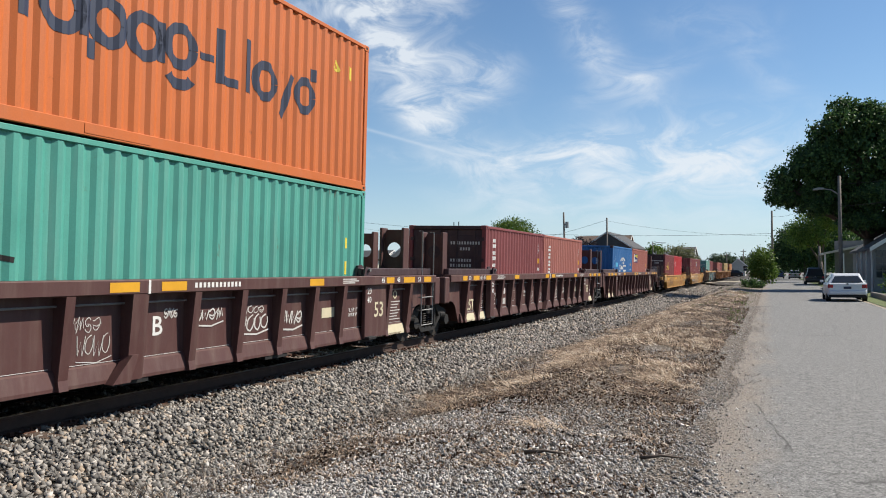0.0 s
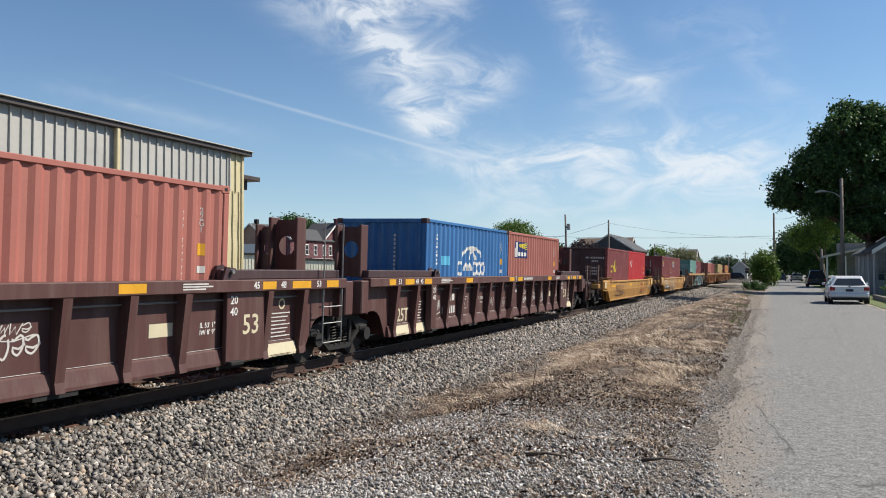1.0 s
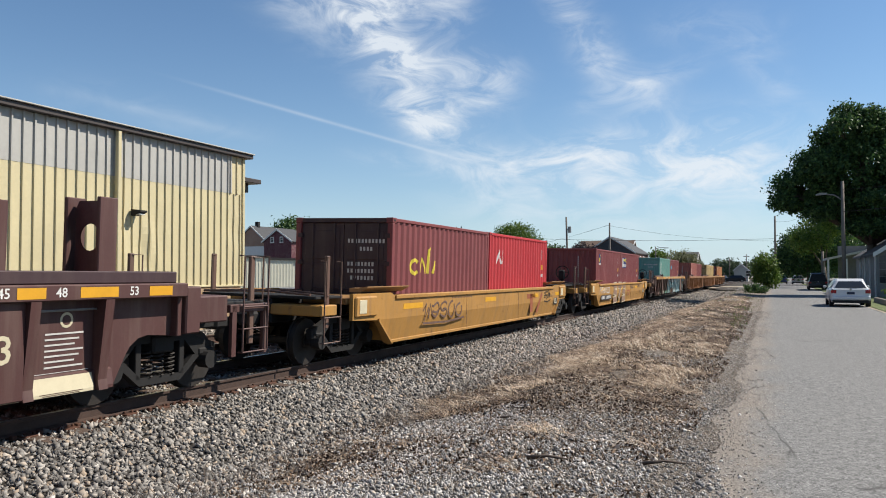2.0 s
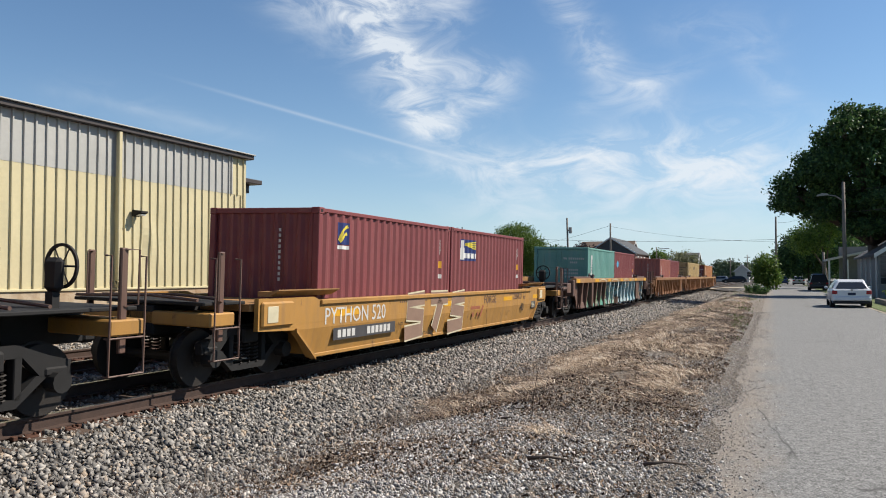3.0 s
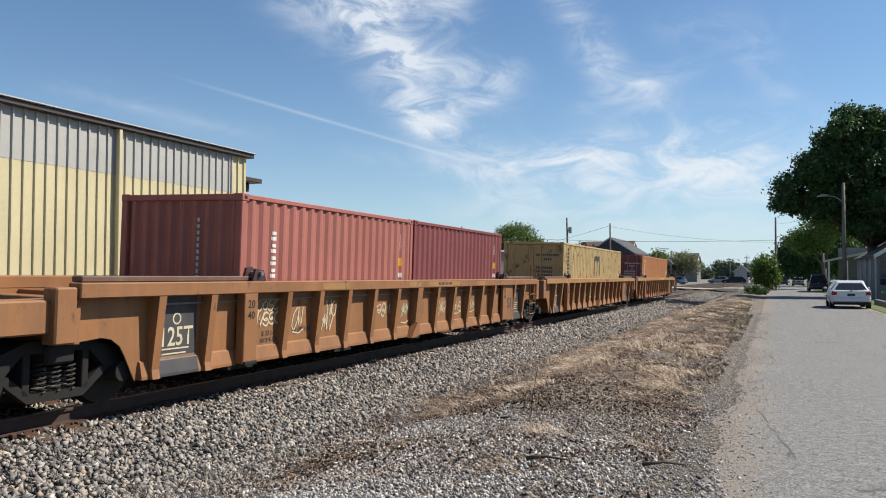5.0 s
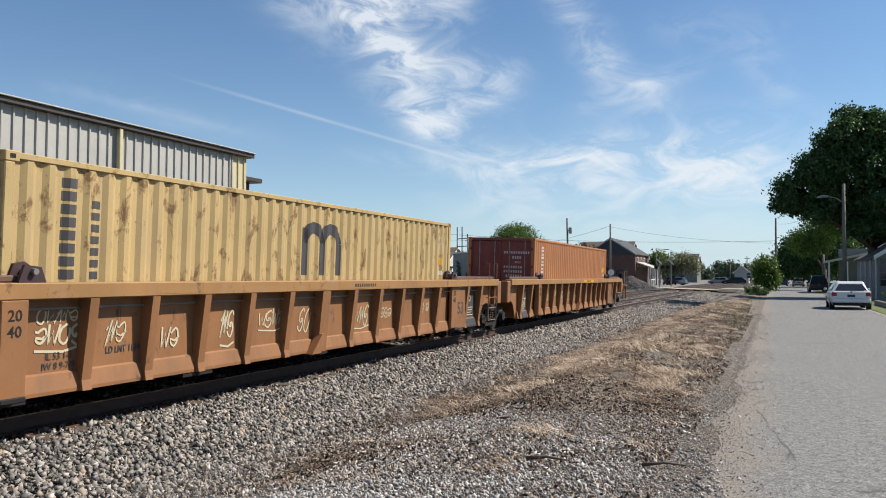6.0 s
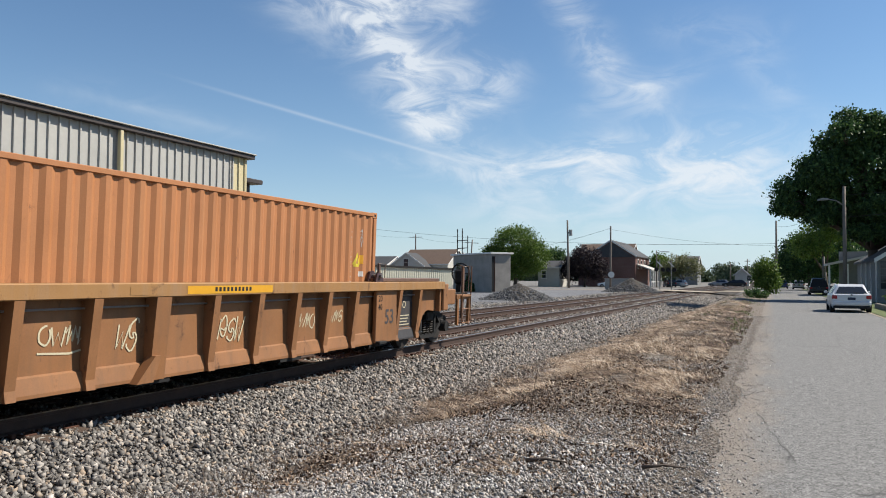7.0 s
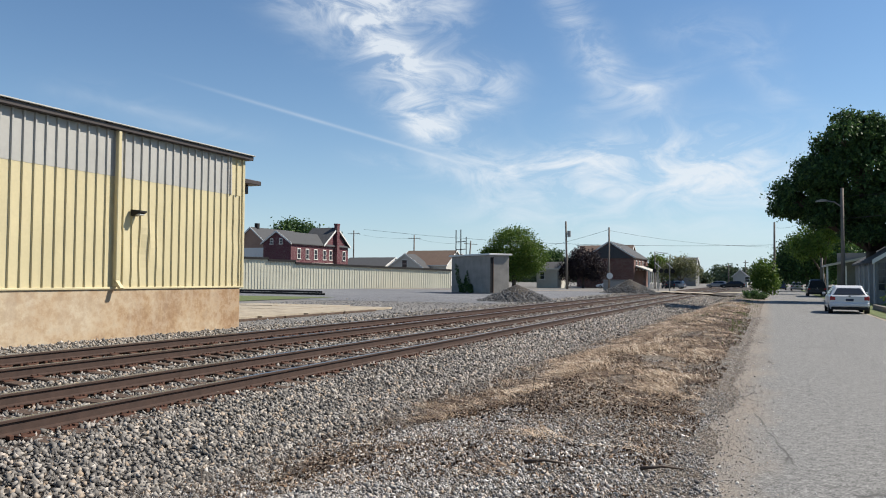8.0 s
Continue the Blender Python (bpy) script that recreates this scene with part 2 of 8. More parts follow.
def gravel_material(name, tones, scale=16.0, bump=0.9, dist=0.03):
    """Crushed stone: cells with a tone each, the shade between them painted dark."""
    m, nt, b = material(name, 0.9, spec=0.25)
    co = nt.nodes.new("ShaderNodeTexCoord")
    v = nt.nodes.new("ShaderNodeTexVoronoi")
    v.inputs["Scale"].default_value = scale
    nt.links.new(co.outputs["Object"], v.inputs["Vector"])
    sep = nt.nodes.new("ShaderNodeSeparateColor")
    nt.links.new(v.outputs["Color"], sep.inputs[0])
    col = ramp(nt, sep.outputs[0], [(i / (len(tones) - 1), c) for i, c in enumerate(tones)])
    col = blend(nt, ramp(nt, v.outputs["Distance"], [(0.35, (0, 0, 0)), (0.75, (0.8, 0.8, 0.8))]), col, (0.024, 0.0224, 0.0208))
    big = noise_tex(nt, 0.5, 5)
    col = blend(nt, ramp(nt, big, [(0.4, (0, 0, 0)), (0.75, (0.35,) * 3)]), col, (0.16, 0.12, 0.08))
    nt.links.new(col, b.inputs["Base Color"])
    inv = nt.nodes.new("ShaderNodeMath")
    inv.operation = "SUBTRACT"
    inv.inputs[0].default_value = 1.0
    nt.links.new(v.outputs["Distance"], inv.inputs[1])
    bumped(nt, b, inv.outputs[0], bump, dist)
    return m


def stone_material(name, dark, light, warm):
    """Loose stones, each of its own tone."""
    m, nt, b = material(name, 0.88, spec=0.3)
    geo = nt.nodes.new("ShaderNodeNewGeometry")
    r = geo.outputs["Random Per Island"]
    col = ramp(nt, r, [(0.0, dark), (0.55, tuple((a + c) / 2 for a, c in zip(dark, light))), (0.8, light), (0.93, warm), (1.0, shade(light, 1.5))])
    n = noise_tex(nt, 30, 5, 0.7)
    col = blend(nt, 0.25, col, ramp(nt, n, [(0.3, dark), (0.75, light)]), "MIX")
    nt.links.new(col, b.inputs["Base Color"])
    bumped(nt, b, n, 0.25, 0.004)
    return m


def asphalt_material():
    m, nt, b = material("old_asphalt", 0.9, spec=0.3)
    grit = noise_tex(nt, 42, 6, 0.9)
    big = noise_tex(nt, 0.45, 6, 0.6, (1.0, 0.35, 1.0))
    patch = noise_tex(nt, 4.0, 9, 0.8)
    col = ramp(nt, big, [(0.3, (0.096, 0.0936, 0.0896)), (0.5, (0.152, 0.1464, 0.1376)), (0.72, (0.216, 0.2, 0.18))])
    col = blend(nt, 0.4, col, ramp(nt, patch, [(0.34, (0.068, 0.0664, 0.064)), (0.66, (0.24, 0.228, 0.212))]))
    col = blend(nt, 0.78, col, ramp(nt, grit, [(0.43, (0.02, 0.02, 0.02)), (0.5, (0.132, 0.1304, 0.1264)), (0.585, (0.4, 0.392, 0.376))]))
    worn = noise_tex(nt, 11.0, 6, 0.7)
    col = blend(nt, 0.3, col, ramp(nt, worn, [(0.4, (0.06, 0.06, 0.058)), (0.62, (0.3, 0.295, 0.285))]))
    # sand washed over the left edge
    geo = nt.nodes.new("ShaderNodeTexCoord")
    sx = nt.nodes.new("ShaderNodeSeparateXYZ")
    nt.links.new(geo.outputs["Object"], sx.inputs[0])
    edge = nt.nodes.new("ShaderNodeMath")
    edge.operation = "MULTIPLY_ADD"
    edge.inputs[1].default_value, edge.inputs[2].default_value = -0.9, 0.0
    nt.links.new(sx.outputs[0], edge.inputs[0])
    both = nt.nodes.new("ShaderNodeMath")
    both.operation = "ADD"
    nt.links.new(edge.outputs[0], both.inputs[0])
    nt.links.new(noise_tex(nt, 1.3, 7, 0.7, (1.6, 0.5, 1.0)), both.inputs[1])
    col = blend(nt, ramp(nt, both.outputs[0], [(0.42, (0, 0, 0)), (0.85, (0.8,) * 3)]), col, ramp(nt, grit, [(0.38, (0.088, 0.076, 0.064)), (0.62, (0.336, 0.28, 0.224))]))
    # hairline cracks
    co = nt.nodes.new("ShaderNodeTexCoord")
    mp = nt.nodes.new("ShaderNodeMapping")
    mp.inputs["Scale"].default_value = (0.75, 0.14, 1)
    nt.links.new(co.outputs["Object"], mp.inputs[0])
    warp = nt.nodes.new("ShaderNodeTexNoise")
    warp.inputs["Scale"].default_value = 3.0
    nt.links.new(mp.outputs[0], warp.inputs["Vector"])
    add = nt.nodes.new("ShaderNodeMix")
    add.data_type = "VECTOR"
    add.inputs["Factor"].default_value = 0.22
    nt.links.new(mp.outputs[0], add.inputs["A"])
    nt.links.new(warp.outputs["Color"], add.inputs["B"])
    v = nt.nodes.new("ShaderNodeTexVoronoi")
    v.feature = "DISTANCE_TO_EDGE"
    v.inputs["Scale"].default_value = 0.75
    nt.links.new(add.outputs["Result"], v.inputs["Vector"])
    crack = ramp(nt, v.outputs["Distance"], [(0.0, (0.85,) * 3), (0.005, (0.0,) * 3)])
    thin = noise_tex(nt, 0.8, 3)
    crack = blend(nt, ramp(nt, thin, [(0.38, (0,) * 3), (0.55, (1,) * 3)]), (0, 0, 0), crack)
    col = blend(nt, crack, col, (0.04, 0.0384, 0.036))
    nt.links.new(col, b.inputs["Base Color"])
    bumped(nt, b, grit, 0.5, 0.006)
    return m


def verge_material():
    """Trodden soil with grit and dead straw."""
    m, nt, b = material("dry_verge", 0.95, spec=0.15)
    big = noise_tex(nt, 0.55, 6, 0.65)
    mid = noise_tex(nt, 5.0, 8, 0.75, (1.0, 1.6, 1.0))
    fine = noise_tex(nt, 26, 8, 0.85)
    col = ramp(nt, big, [(0.36, (0.104, 0.096, 0.092)), (0.5, (0.112, 0.08, 0.06)), (0.66, (0.2, 0.144, 0.096))])
    col = blend(nt, 0.5, col, ramp(nt, mid, [(0.38, (0.02, 0.016, 0.0136)), (0.62, (0.256, 0.2, 0.144))]))
    col = blend(nt, 0.72, col, ramp(nt, fine, [(0.42, (0.0144, 0.012, 0.0104)), (0.5, (0.112, 0.092, 0.076)), (0.58, (0.496, 0.448, 0.392))]))
    nt.links.new(col, b.inputs["Base Color"])
    bumped(nt, b, fine, 1.0, 0.035)
    return m


def island_material(name, stops, rough=0.85, spec=0.2, leaf=0.0):
    """Blades, straws or leaves: a tone for each."""
    m, nt, b = material(name, rough, spec=spec)
    geo = nt.nodes.new("ShaderNodeNewGeometry")
    col = ramp(nt, geo.outputs["Random Per Island"], stops)
    nt.links.new(col, b.inputs["Base Color"])
    if leaf:
        t = nt.nodes.new("ShaderNodeBsdfTranslucent")
        nt.links.new(col, t.inputs["Color"])
        mx = nt.nodes.new("ShaderNodeMixShader")
        mx.inputs[0].default_value = leaf
        nt.links.new(b.outputs[0], mx.inputs[1])
        nt.links.new(t.outputs[0], mx.inputs[2])
        nt.links.new(mx.outputs[0], nt.nodes["Material Output"].inputs[0])
    return m


def graffiti_material(name, base, tones, scale=0.7, seed=0.0):
    """Spray-painted fields with pale and dark outlines, over the car's paint."""
    m, nt, b = material(name, 0.5)
    fld = noise_tex(nt, scale, 2.0, 0.5, (1.0, 1.0, 0.75), 1.6 + seed)
    grime = noise_tex(nt, 2.0, 8, 0.7, (2.0, 2.0, 0.6))
    stops = []
    lo, hi = 0.3, 0.72
    for i, c in enumerate(tones):
        stops.append((lo + (hi - lo) * i / len(tones), c))
    col = ramp(nt, fld, stops, "CONSTANT")
    edge = noise_tex(nt, scale * 1.9, 2.0, 0.5, (1.0, 1.0, 1.0), 2.2 + seed)
    line = ramp(nt, edge, [(0.44, (0, 0, 0)), (0.45, (1, 1, 1)), (0.475, (0, 0, 0)), (0.58, (0, 0, 0)), (0.585, (1, 1, 1)), (0.6, (0, 0, 0))], "CONSTANT")
    col = blend(nt, line, col, (0.6, 0.55, 0.45))
    col = blend(nt, ramp(nt, grime, [(0.5, (0,) * 3), (0.8, (0.55,) * 3)]), col, base)
    nt.links.new(col, b.inputs["Base Color"])
    bumped(nt, b, grime, 0.1, 0.005)
    return m


M = {
    "ground": ground_material(),
    # near-black tones: the shade in the gaps between loose stones, as colour
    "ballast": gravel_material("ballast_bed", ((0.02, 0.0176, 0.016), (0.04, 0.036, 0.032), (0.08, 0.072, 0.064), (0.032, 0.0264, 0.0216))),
    "stones": stone_material("ballast_stone", (0.036, 0.034, 0.033), (0.385, 0.355, 0.32), (0.34, 0.25, 0.17)),
    "dark_stones": stone_material("dark_stone", (0.048, 0.0496, 0.0528), (0.152, 0.152, 0.156), (0.12, 0.112, 0.104)),
    "grit": stone_material("road_grit", (0.06, 0.053, 0.048), (0.58, 0.56, 0.53), (0.4, 0.3, 0.21)),
    "clod": stone_material("soil_clod", (0.024, 0.0176, 0.0144), (0.24, 0.176, 0.128), (0.4, 0.336, 0.264)),
    "yard_stone": stone_material("yard_stone", (0.08, 0.08, 0.084), (0.288, 0.288, 0.296), (0.24, 0.192, 0.144)),
    "asphalt": asphalt_material(),
    "verge": verge_material(),
    "straw": island_material("dead_straw", [(0.0, (0.1, 0.068, 0.045)), (0.35, (0.32, 0.22, 0.14)), (0.7, (0.58, 0.45, 0.32)), (1.0, (0.78, 0.7, 0.58))]),
    "stalk": island_material("dead_stalk", [(0.0, (0.02, 0.014, 0.011)), (0.4, (0.08, 0.052, 0.037)), (0.75, (0.2, 0.135, 0.088)), (1.0, (0.46, 0.36, 0.26))]),
    "twig": island_material("dead_twig", [(0.0, (0.02, 0.016, 0.0136)), (0.6, (0.088, 0.068, 0.0544)), (0.85, (0.208, 0.176, 0.144)), (1.0, (0.48, 0.432, 0.368))]),
    "mulch": island_material("bark_litter", [(0.0, (0.024, 0.0168, 0.0128)), (0.4, (0.104, 0.064, 0.0416)), (0.75, (0.264, 0.176, 0.112)), (1.0, (0.576, 0.496, 0.4))]),
    "grass": island_material("green_grass", [(0.0, (0.048, 0.08, 0.016)), (0.6, (0.104, 0.16, 0.032)), (1.0, (0.2, 0.224, 0.064))]),
    "lawn": plain("lawn", (0.096, 0.12, 0.04), 0.95, var=0.4, scale=6, bump=0.6, dist=0.02),
    "leaf_dark": island_material("maple_leaf", [(0.0, (0.022, 0.05, 0.02)), (0.5, (0.045, 0.095, 0.03)), (1.0, (0.11, 0.18, 0.05))], 0.6, 0.3, 0.3),
    "leaf_light": island_material("spring_leaf", [(0.0, (0.04, 0.08, 0.012)), (0.5, (0.088, 0.152, 0.024)), (1.0, (0.16, 0.224, 0.04))], 0.6, 0.3, 0.3),
    "leaf_purple": island_material("plum_leaf", [(0.0, (0.016, 0.0128, 0.0176)), (0.6, (0.036, 0.024, 0.0304)), (1.0, (0.064, 0.048, 0.04))], 0.6, 0.3, 0.2),
    "leaf_pale": island_material("willow_leaf", [(0.0, (0.08, 0.088, 0.04)), (0.5, (0.152, 0.16, 0.072)), (1.0, (0.24, 0.24, 0.128))], 0.6, 0.3, 0.3),
    "far_leaf": island_material("far_leaf", [(0.0, (0.056, 0.088, 0.048)), (0.5, (0.096, 0.128, 0.072)), (1.0, (0.144, 0.176, 0.104))], 0.7, 0.2, 0.2),
    "bark": plain("bark", (0.096, 0.072, 0.056), 0.95, var=0.4, scale=8, bump=0.7, dist=0.02),
    "pole": plain("weathered_pole", (0.16, 0.136, 0.116), 0.9, var=0.25, scale=5),
    "rail_side": plain("rusty_rail", (0.0496, 0.0288, 0.0216), 0.8, var=0.35, scale=6, bump=0.3),
    "rail_top": plain("polished_rail", (0.24, 0.24, 0.248), 0.3, 0.9, var=0.12, scale=6, bump=0),
    "tie": plain("creosoted_tie", (0.08, 0.0528, 0.0384), 0.95, var=0.4, scale=5, bump=0.8, dist=0.015),
    "plate": plain("rusty_plate", (0.08, 0.036, 0.0224), 0.85, 0.2, var=0.4, scale=12),
    "black": plain("black_steel", (0.0096, 0.0088, 0.0088), 0.8, var=0.4, scale=4),
    "wheel": plain("wheel_steel", (0.024, 0.02, 0.0176), 0.7, 0.2, var=0.3, scale=6),
    "grey_steel": plain("grey_steel", (0.24, 0.232, 0.224), 0.5, 0.6, var=0.2, scale=6),
    "white": plain("white_paint", (0.6, 0.592, 0.568), 0.6, var=0.08, scale=5, bump=0),
    "white_line": plain("faded_white", (0.48, 0.464, 0.44), 0.7, var=0.15, scale=5, bump=0),
    "cream_label": plain("cream_label", (0.496, 0.44, 0.304), 0.7, var=0.12, scale=5, bump=0),
    "yellow_mark": plain("reflector_yellow", (0.576, 0.288, 0.016), 0.45, var=0.12, scale=5, bump=0),
    "navy": plain("navy_letter", (0.02, 0.028, 0.056), 0.6, var=0.2, scale=3, bump=0),
    "brown_car": paint("brown_car", (0.072, 0.0295, 0.0266), amount=0.08, fade=0.15, dusty=0.25),
    "yellow_car": paint("yellow_car", (0.3456, 0.1764, 0.0418), (0.108, 0.054, 0.0252), 0.5, 0.18, dust=(0.1872, 0.1152, 0.0576), dusty=0.75),
    "rust_car": paint("rust_car", (0.2376, 0.108, 0.0432), (0.072, 0.036, 0.0216), 0.7, 0.25, dust=(0.144, 0.0792, 0.0432), dusty=0.7),
    "umber_car": paint("umber_car", (0.108, 0.059, 0.0432), (0.0576, 0.0288, 0.0216), 0.5, 0.2, dusty=0.3),
    "ochre_rail": paint("ochre_rail", (0.288, 0.1512, 0.054), (0.0936, 0.0432, 0.0216), 0.7, 0.2, dusty=0.4),
    "c_orange": paint("orange_box", (0.4464, 0.108, 0.0202), amount=0.05, fade=0.08, dusty=0.12),
    "c_teal": paint("teal_box", (0.0576, 0.2592, 0.2088), amount=0.14, fade=0.16, dust=(0.216, 0.324, 0.288), dusty=0.4),
    "c_maroon": paint("maroon_box", (0.1728, 0.0396, 0.0418), amount=0.1, fade=0.1, dust=(0.2592, 0.1224, 0.108), dusty=0.25),
    "c_pink": paint("faded_red_box", (0.3024, 0.1008, 0.0792), amount=0.1, fade=0.12, dust=(0.36, 0.1872, 0.144), dusty=0.3),
    "c_blue": paint("blue_box", (0.0216, 0.1152, 0.3024), amount=0.1, fade=0.12, dust=(0.108, 0.252, 0.396), dusty=0.3),
    "c_red": paint("red_box", (0.4032, 0.0216, 0.0288), amount=0.0, fade=0.08, dusty=0.1),
    "c_green": paint("green_box", (0.1152, 0.2736, 0.2376), amount=0.15, fade=0.15, dust=(0.2592, 0.3312, 0.3024), dusty=0.4),
    "c_cream": paint("cream_box", (0.4032, 0.288, 0.126), (0.1224, 0.0576, 0.0216), 1.15, 0.14, dusty=0.35),
    "c_rust": paint("rust_orange_box", (0.36, 0.1476, 0.0562), amount=0.15, fade=0.14, dust=(0.3744, 0.216, 0.108), dusty=0.4),
    "c_black": paint("black_maroon_box", (0.0432, 0.0216, 0.0252), amount=0.1, fade=0.15, dusty=0.1),
}


# ---- ground, road and tracks ----
def track_point(x, y, z):
    return TRACK @ Vector((x, y, RAIL_Z + z))


def height(x, y):
    """The ground's level across the line: road, verge, ditch, ballast bank, yard."""
    n = noise.noise(Vector((x * 0.35, y * 0.35, 3.1))) * 0.05 + noise.noise(Vector((x * 1.3, y * 1.3, 7.7))) * 0.02
    n += 0.11 * math.exp(-((x + 2.7) / 1.1) ** 2) * (0.55 + noise.noise(Vector((x * 0.5, y * 0.22, 1.7)))) * max(0.0, min(1.0, (y - 7) / 5))
    drop = -0.001 * max(0.0, y) if x < -3 else 0.0
    if x > -0.7:
        return -0.02
    if x > -2.2:
        k = (x + 2.2) / 1.5
        return -0.02 * k + (0.06 + n) * (1 - k)
    if x > -5.0:
        k = (-2.2 - x) / 2.8
        k = k * k * (3 - 2 * k)
        return (0.06 + n) * (1 - k) + (-0.42 + n * 0.6) * k + drop
    if x > -7.3:
        k = (-5.0 - x) / 2.3
        return (-0.42 + n * 0.6) * (1 - k) + -0.235 * k * (2 - k) + drop + 0.0
    if x > -13.9:
        k = (-7.3 - x) / 6.6
        return -0.265 * (1 - k) - 0.125 * k + n * 0.2 + drop
    if x > -16.0:
        k = (-13.9 - x) / 2.1
        return -0.085 * (1 - k) - 0.03 * k + n * 0.4
    return -0.03


def sheet(name, xs, ys, lift, mat, label, category, level=None):
    me = Mesh()
    nx = len(xs)
    me.v = [(x, y, (level(x, y) if level else height(x, y)) + lift) for y in ys for x in xs]
    me.f = [(j * nx + i, j * nx + i + 1, (j + 1) * nx + i + 1, (j + 1) * nx + i) for j in range(len(ys) - 1) for i in range(nx - 1)]
    return solid(name, me, mat, label, category, kind="structure", smooth=True)


def steps(a, b, n):
    return [a + (b - a) * i / n for i in range(n + 1)]


def build_ground():
    xs = [-900, -400, -200, -100, -60, -40, -30, -24, -20, -17.5, -16.01] + steps(-15.8, 0.0, 79) + [4, 8, 12, 20, 40, 100, 300, 900]
    ys = [-260, -120, -60, -30, -15, -8] + steps(-5, 40, 180) + steps(41, 120, 60) + [130, 150, 200, 300, 500, 900, 2500]
    sheet("ground", xs, ys, 0.0, M["ground"], "grey gravelly yard ground with patchy weeds", "ground")
    road = sheet("road", steps(-0.62, 4.35, 24), [-260, -60, -20, -5] + steps(2, 40, 190) + steps(41, 60, 20) + [80, 110, 160, 260, 500], 0.022, M["asphalt"],
          "worn grey asphalt street with cracks and a gritty edge", "road", lambda x, y: -0.02 + 0.012 * noise.noise(Vector((x * 0.8, y * 0.4, 0))))
    for v in road.data.vertices:
        if v.co.x < -0.6:
            # the broken left edge of the asphalt
            v.co.x += 0.16 * noise.noise(Vector((0, v.co.y * 0.5, 0))) + 0.1 * noise.noise(Vector((3, v.co.y * 1.7, 0))) + 0.1
            v.co.z -= 0.012
    sheet("verge", steps(-5.15, -0.25, 48), [-20, -8] + steps(-5, 45, 200) + steps(46, 103, 57), 0.012, M["verge"],
          "dry trampled verge of soil, grit and dead straw", "verge")
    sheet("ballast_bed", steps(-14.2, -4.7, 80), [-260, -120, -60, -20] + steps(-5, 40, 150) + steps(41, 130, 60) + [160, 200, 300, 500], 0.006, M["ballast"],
          "crushed-stone bed under the tracks, near-black as painted shade between stones", "ballast")
    sheet("lawn", [4.35, 4.8, 6, 8, 12, 20, 30], [-30, 10, 30, 45, 60, 80, 100, 140], 0.05, M["lawn"], "sunlit mown grass beside the street", "lawn", lambda x, y: -0.02)


def stone_mesh(spots, size, rng):
    """Loose angular stones at the given spots, in one mesh."""
    base = np.array([(1, 0, 0), (-1, 0, 0), (0, 1, 0), (0, -1, 0), (0, 0, 1), (0, 0, -1)], float)
    tri = np.array([(0, 2, 4), (2, 1, 4), (1, 3, 4), (3, 0, 4), (2, 0, 5), (1, 2, 5), (3, 1, 5), (0, 3, 5)])
    n = len(spots)
    pts = base[None] * rng.uniform(0.55, 1.25, (n, 6, 1)) + rng.uniform(-0.28, 0.28, (n, 6, 3))
    pts *= (np.asarray(size) * rng.uniform(0.55, 1.3, n))[:, None, None] * rng.uniform(0.55, 1.3, (n, 1, 3))
    a, t = rng.uniform(0, 6.283, n), rng.uniform(-0.9, 0.9, n)
    ca, sa, ct, st = np.cos(a), np.sin(a), np.cos(t), np.sin(t)
    z = np.zeros(n)
    r1 = np.stack([np.stack([ca, -sa, z], -1), np.stack([sa, ca, z], -1), np.stack([z, z, z + 1], -1)], 1)
    r2 = np.stack([np.stack([z + 1, z, z], -1), np.stack([z, ct, -st], -1), np.stack([z, st, ct], -1)], 1)
    pts = np.einsum("nij,nkj->nki", r1 @ r2, pts) + np.asarray(spots)[:, None, :]
    faces = (tri[None] + (np.arange(n) * 6)[:, None, None]).reshape(-1, 3)
    me = bpy.data.meshes.new("stones")
    me.vertices.add(n * 6)
    me.vertices.foreach_set("co", pts.reshape(-1))
    me.loops.add(len(faces) * 3)
    me.loops.foreach_set("vertex_index", faces.reshape(-1).astype(np.int32))
    me.polygons.add(len(faces))
    me.polygons.foreach_set("loop_start", np.arange(0, len(faces) * 3, 3, dtype=np.int32))
    me.update(calc_edges=True)
    return me


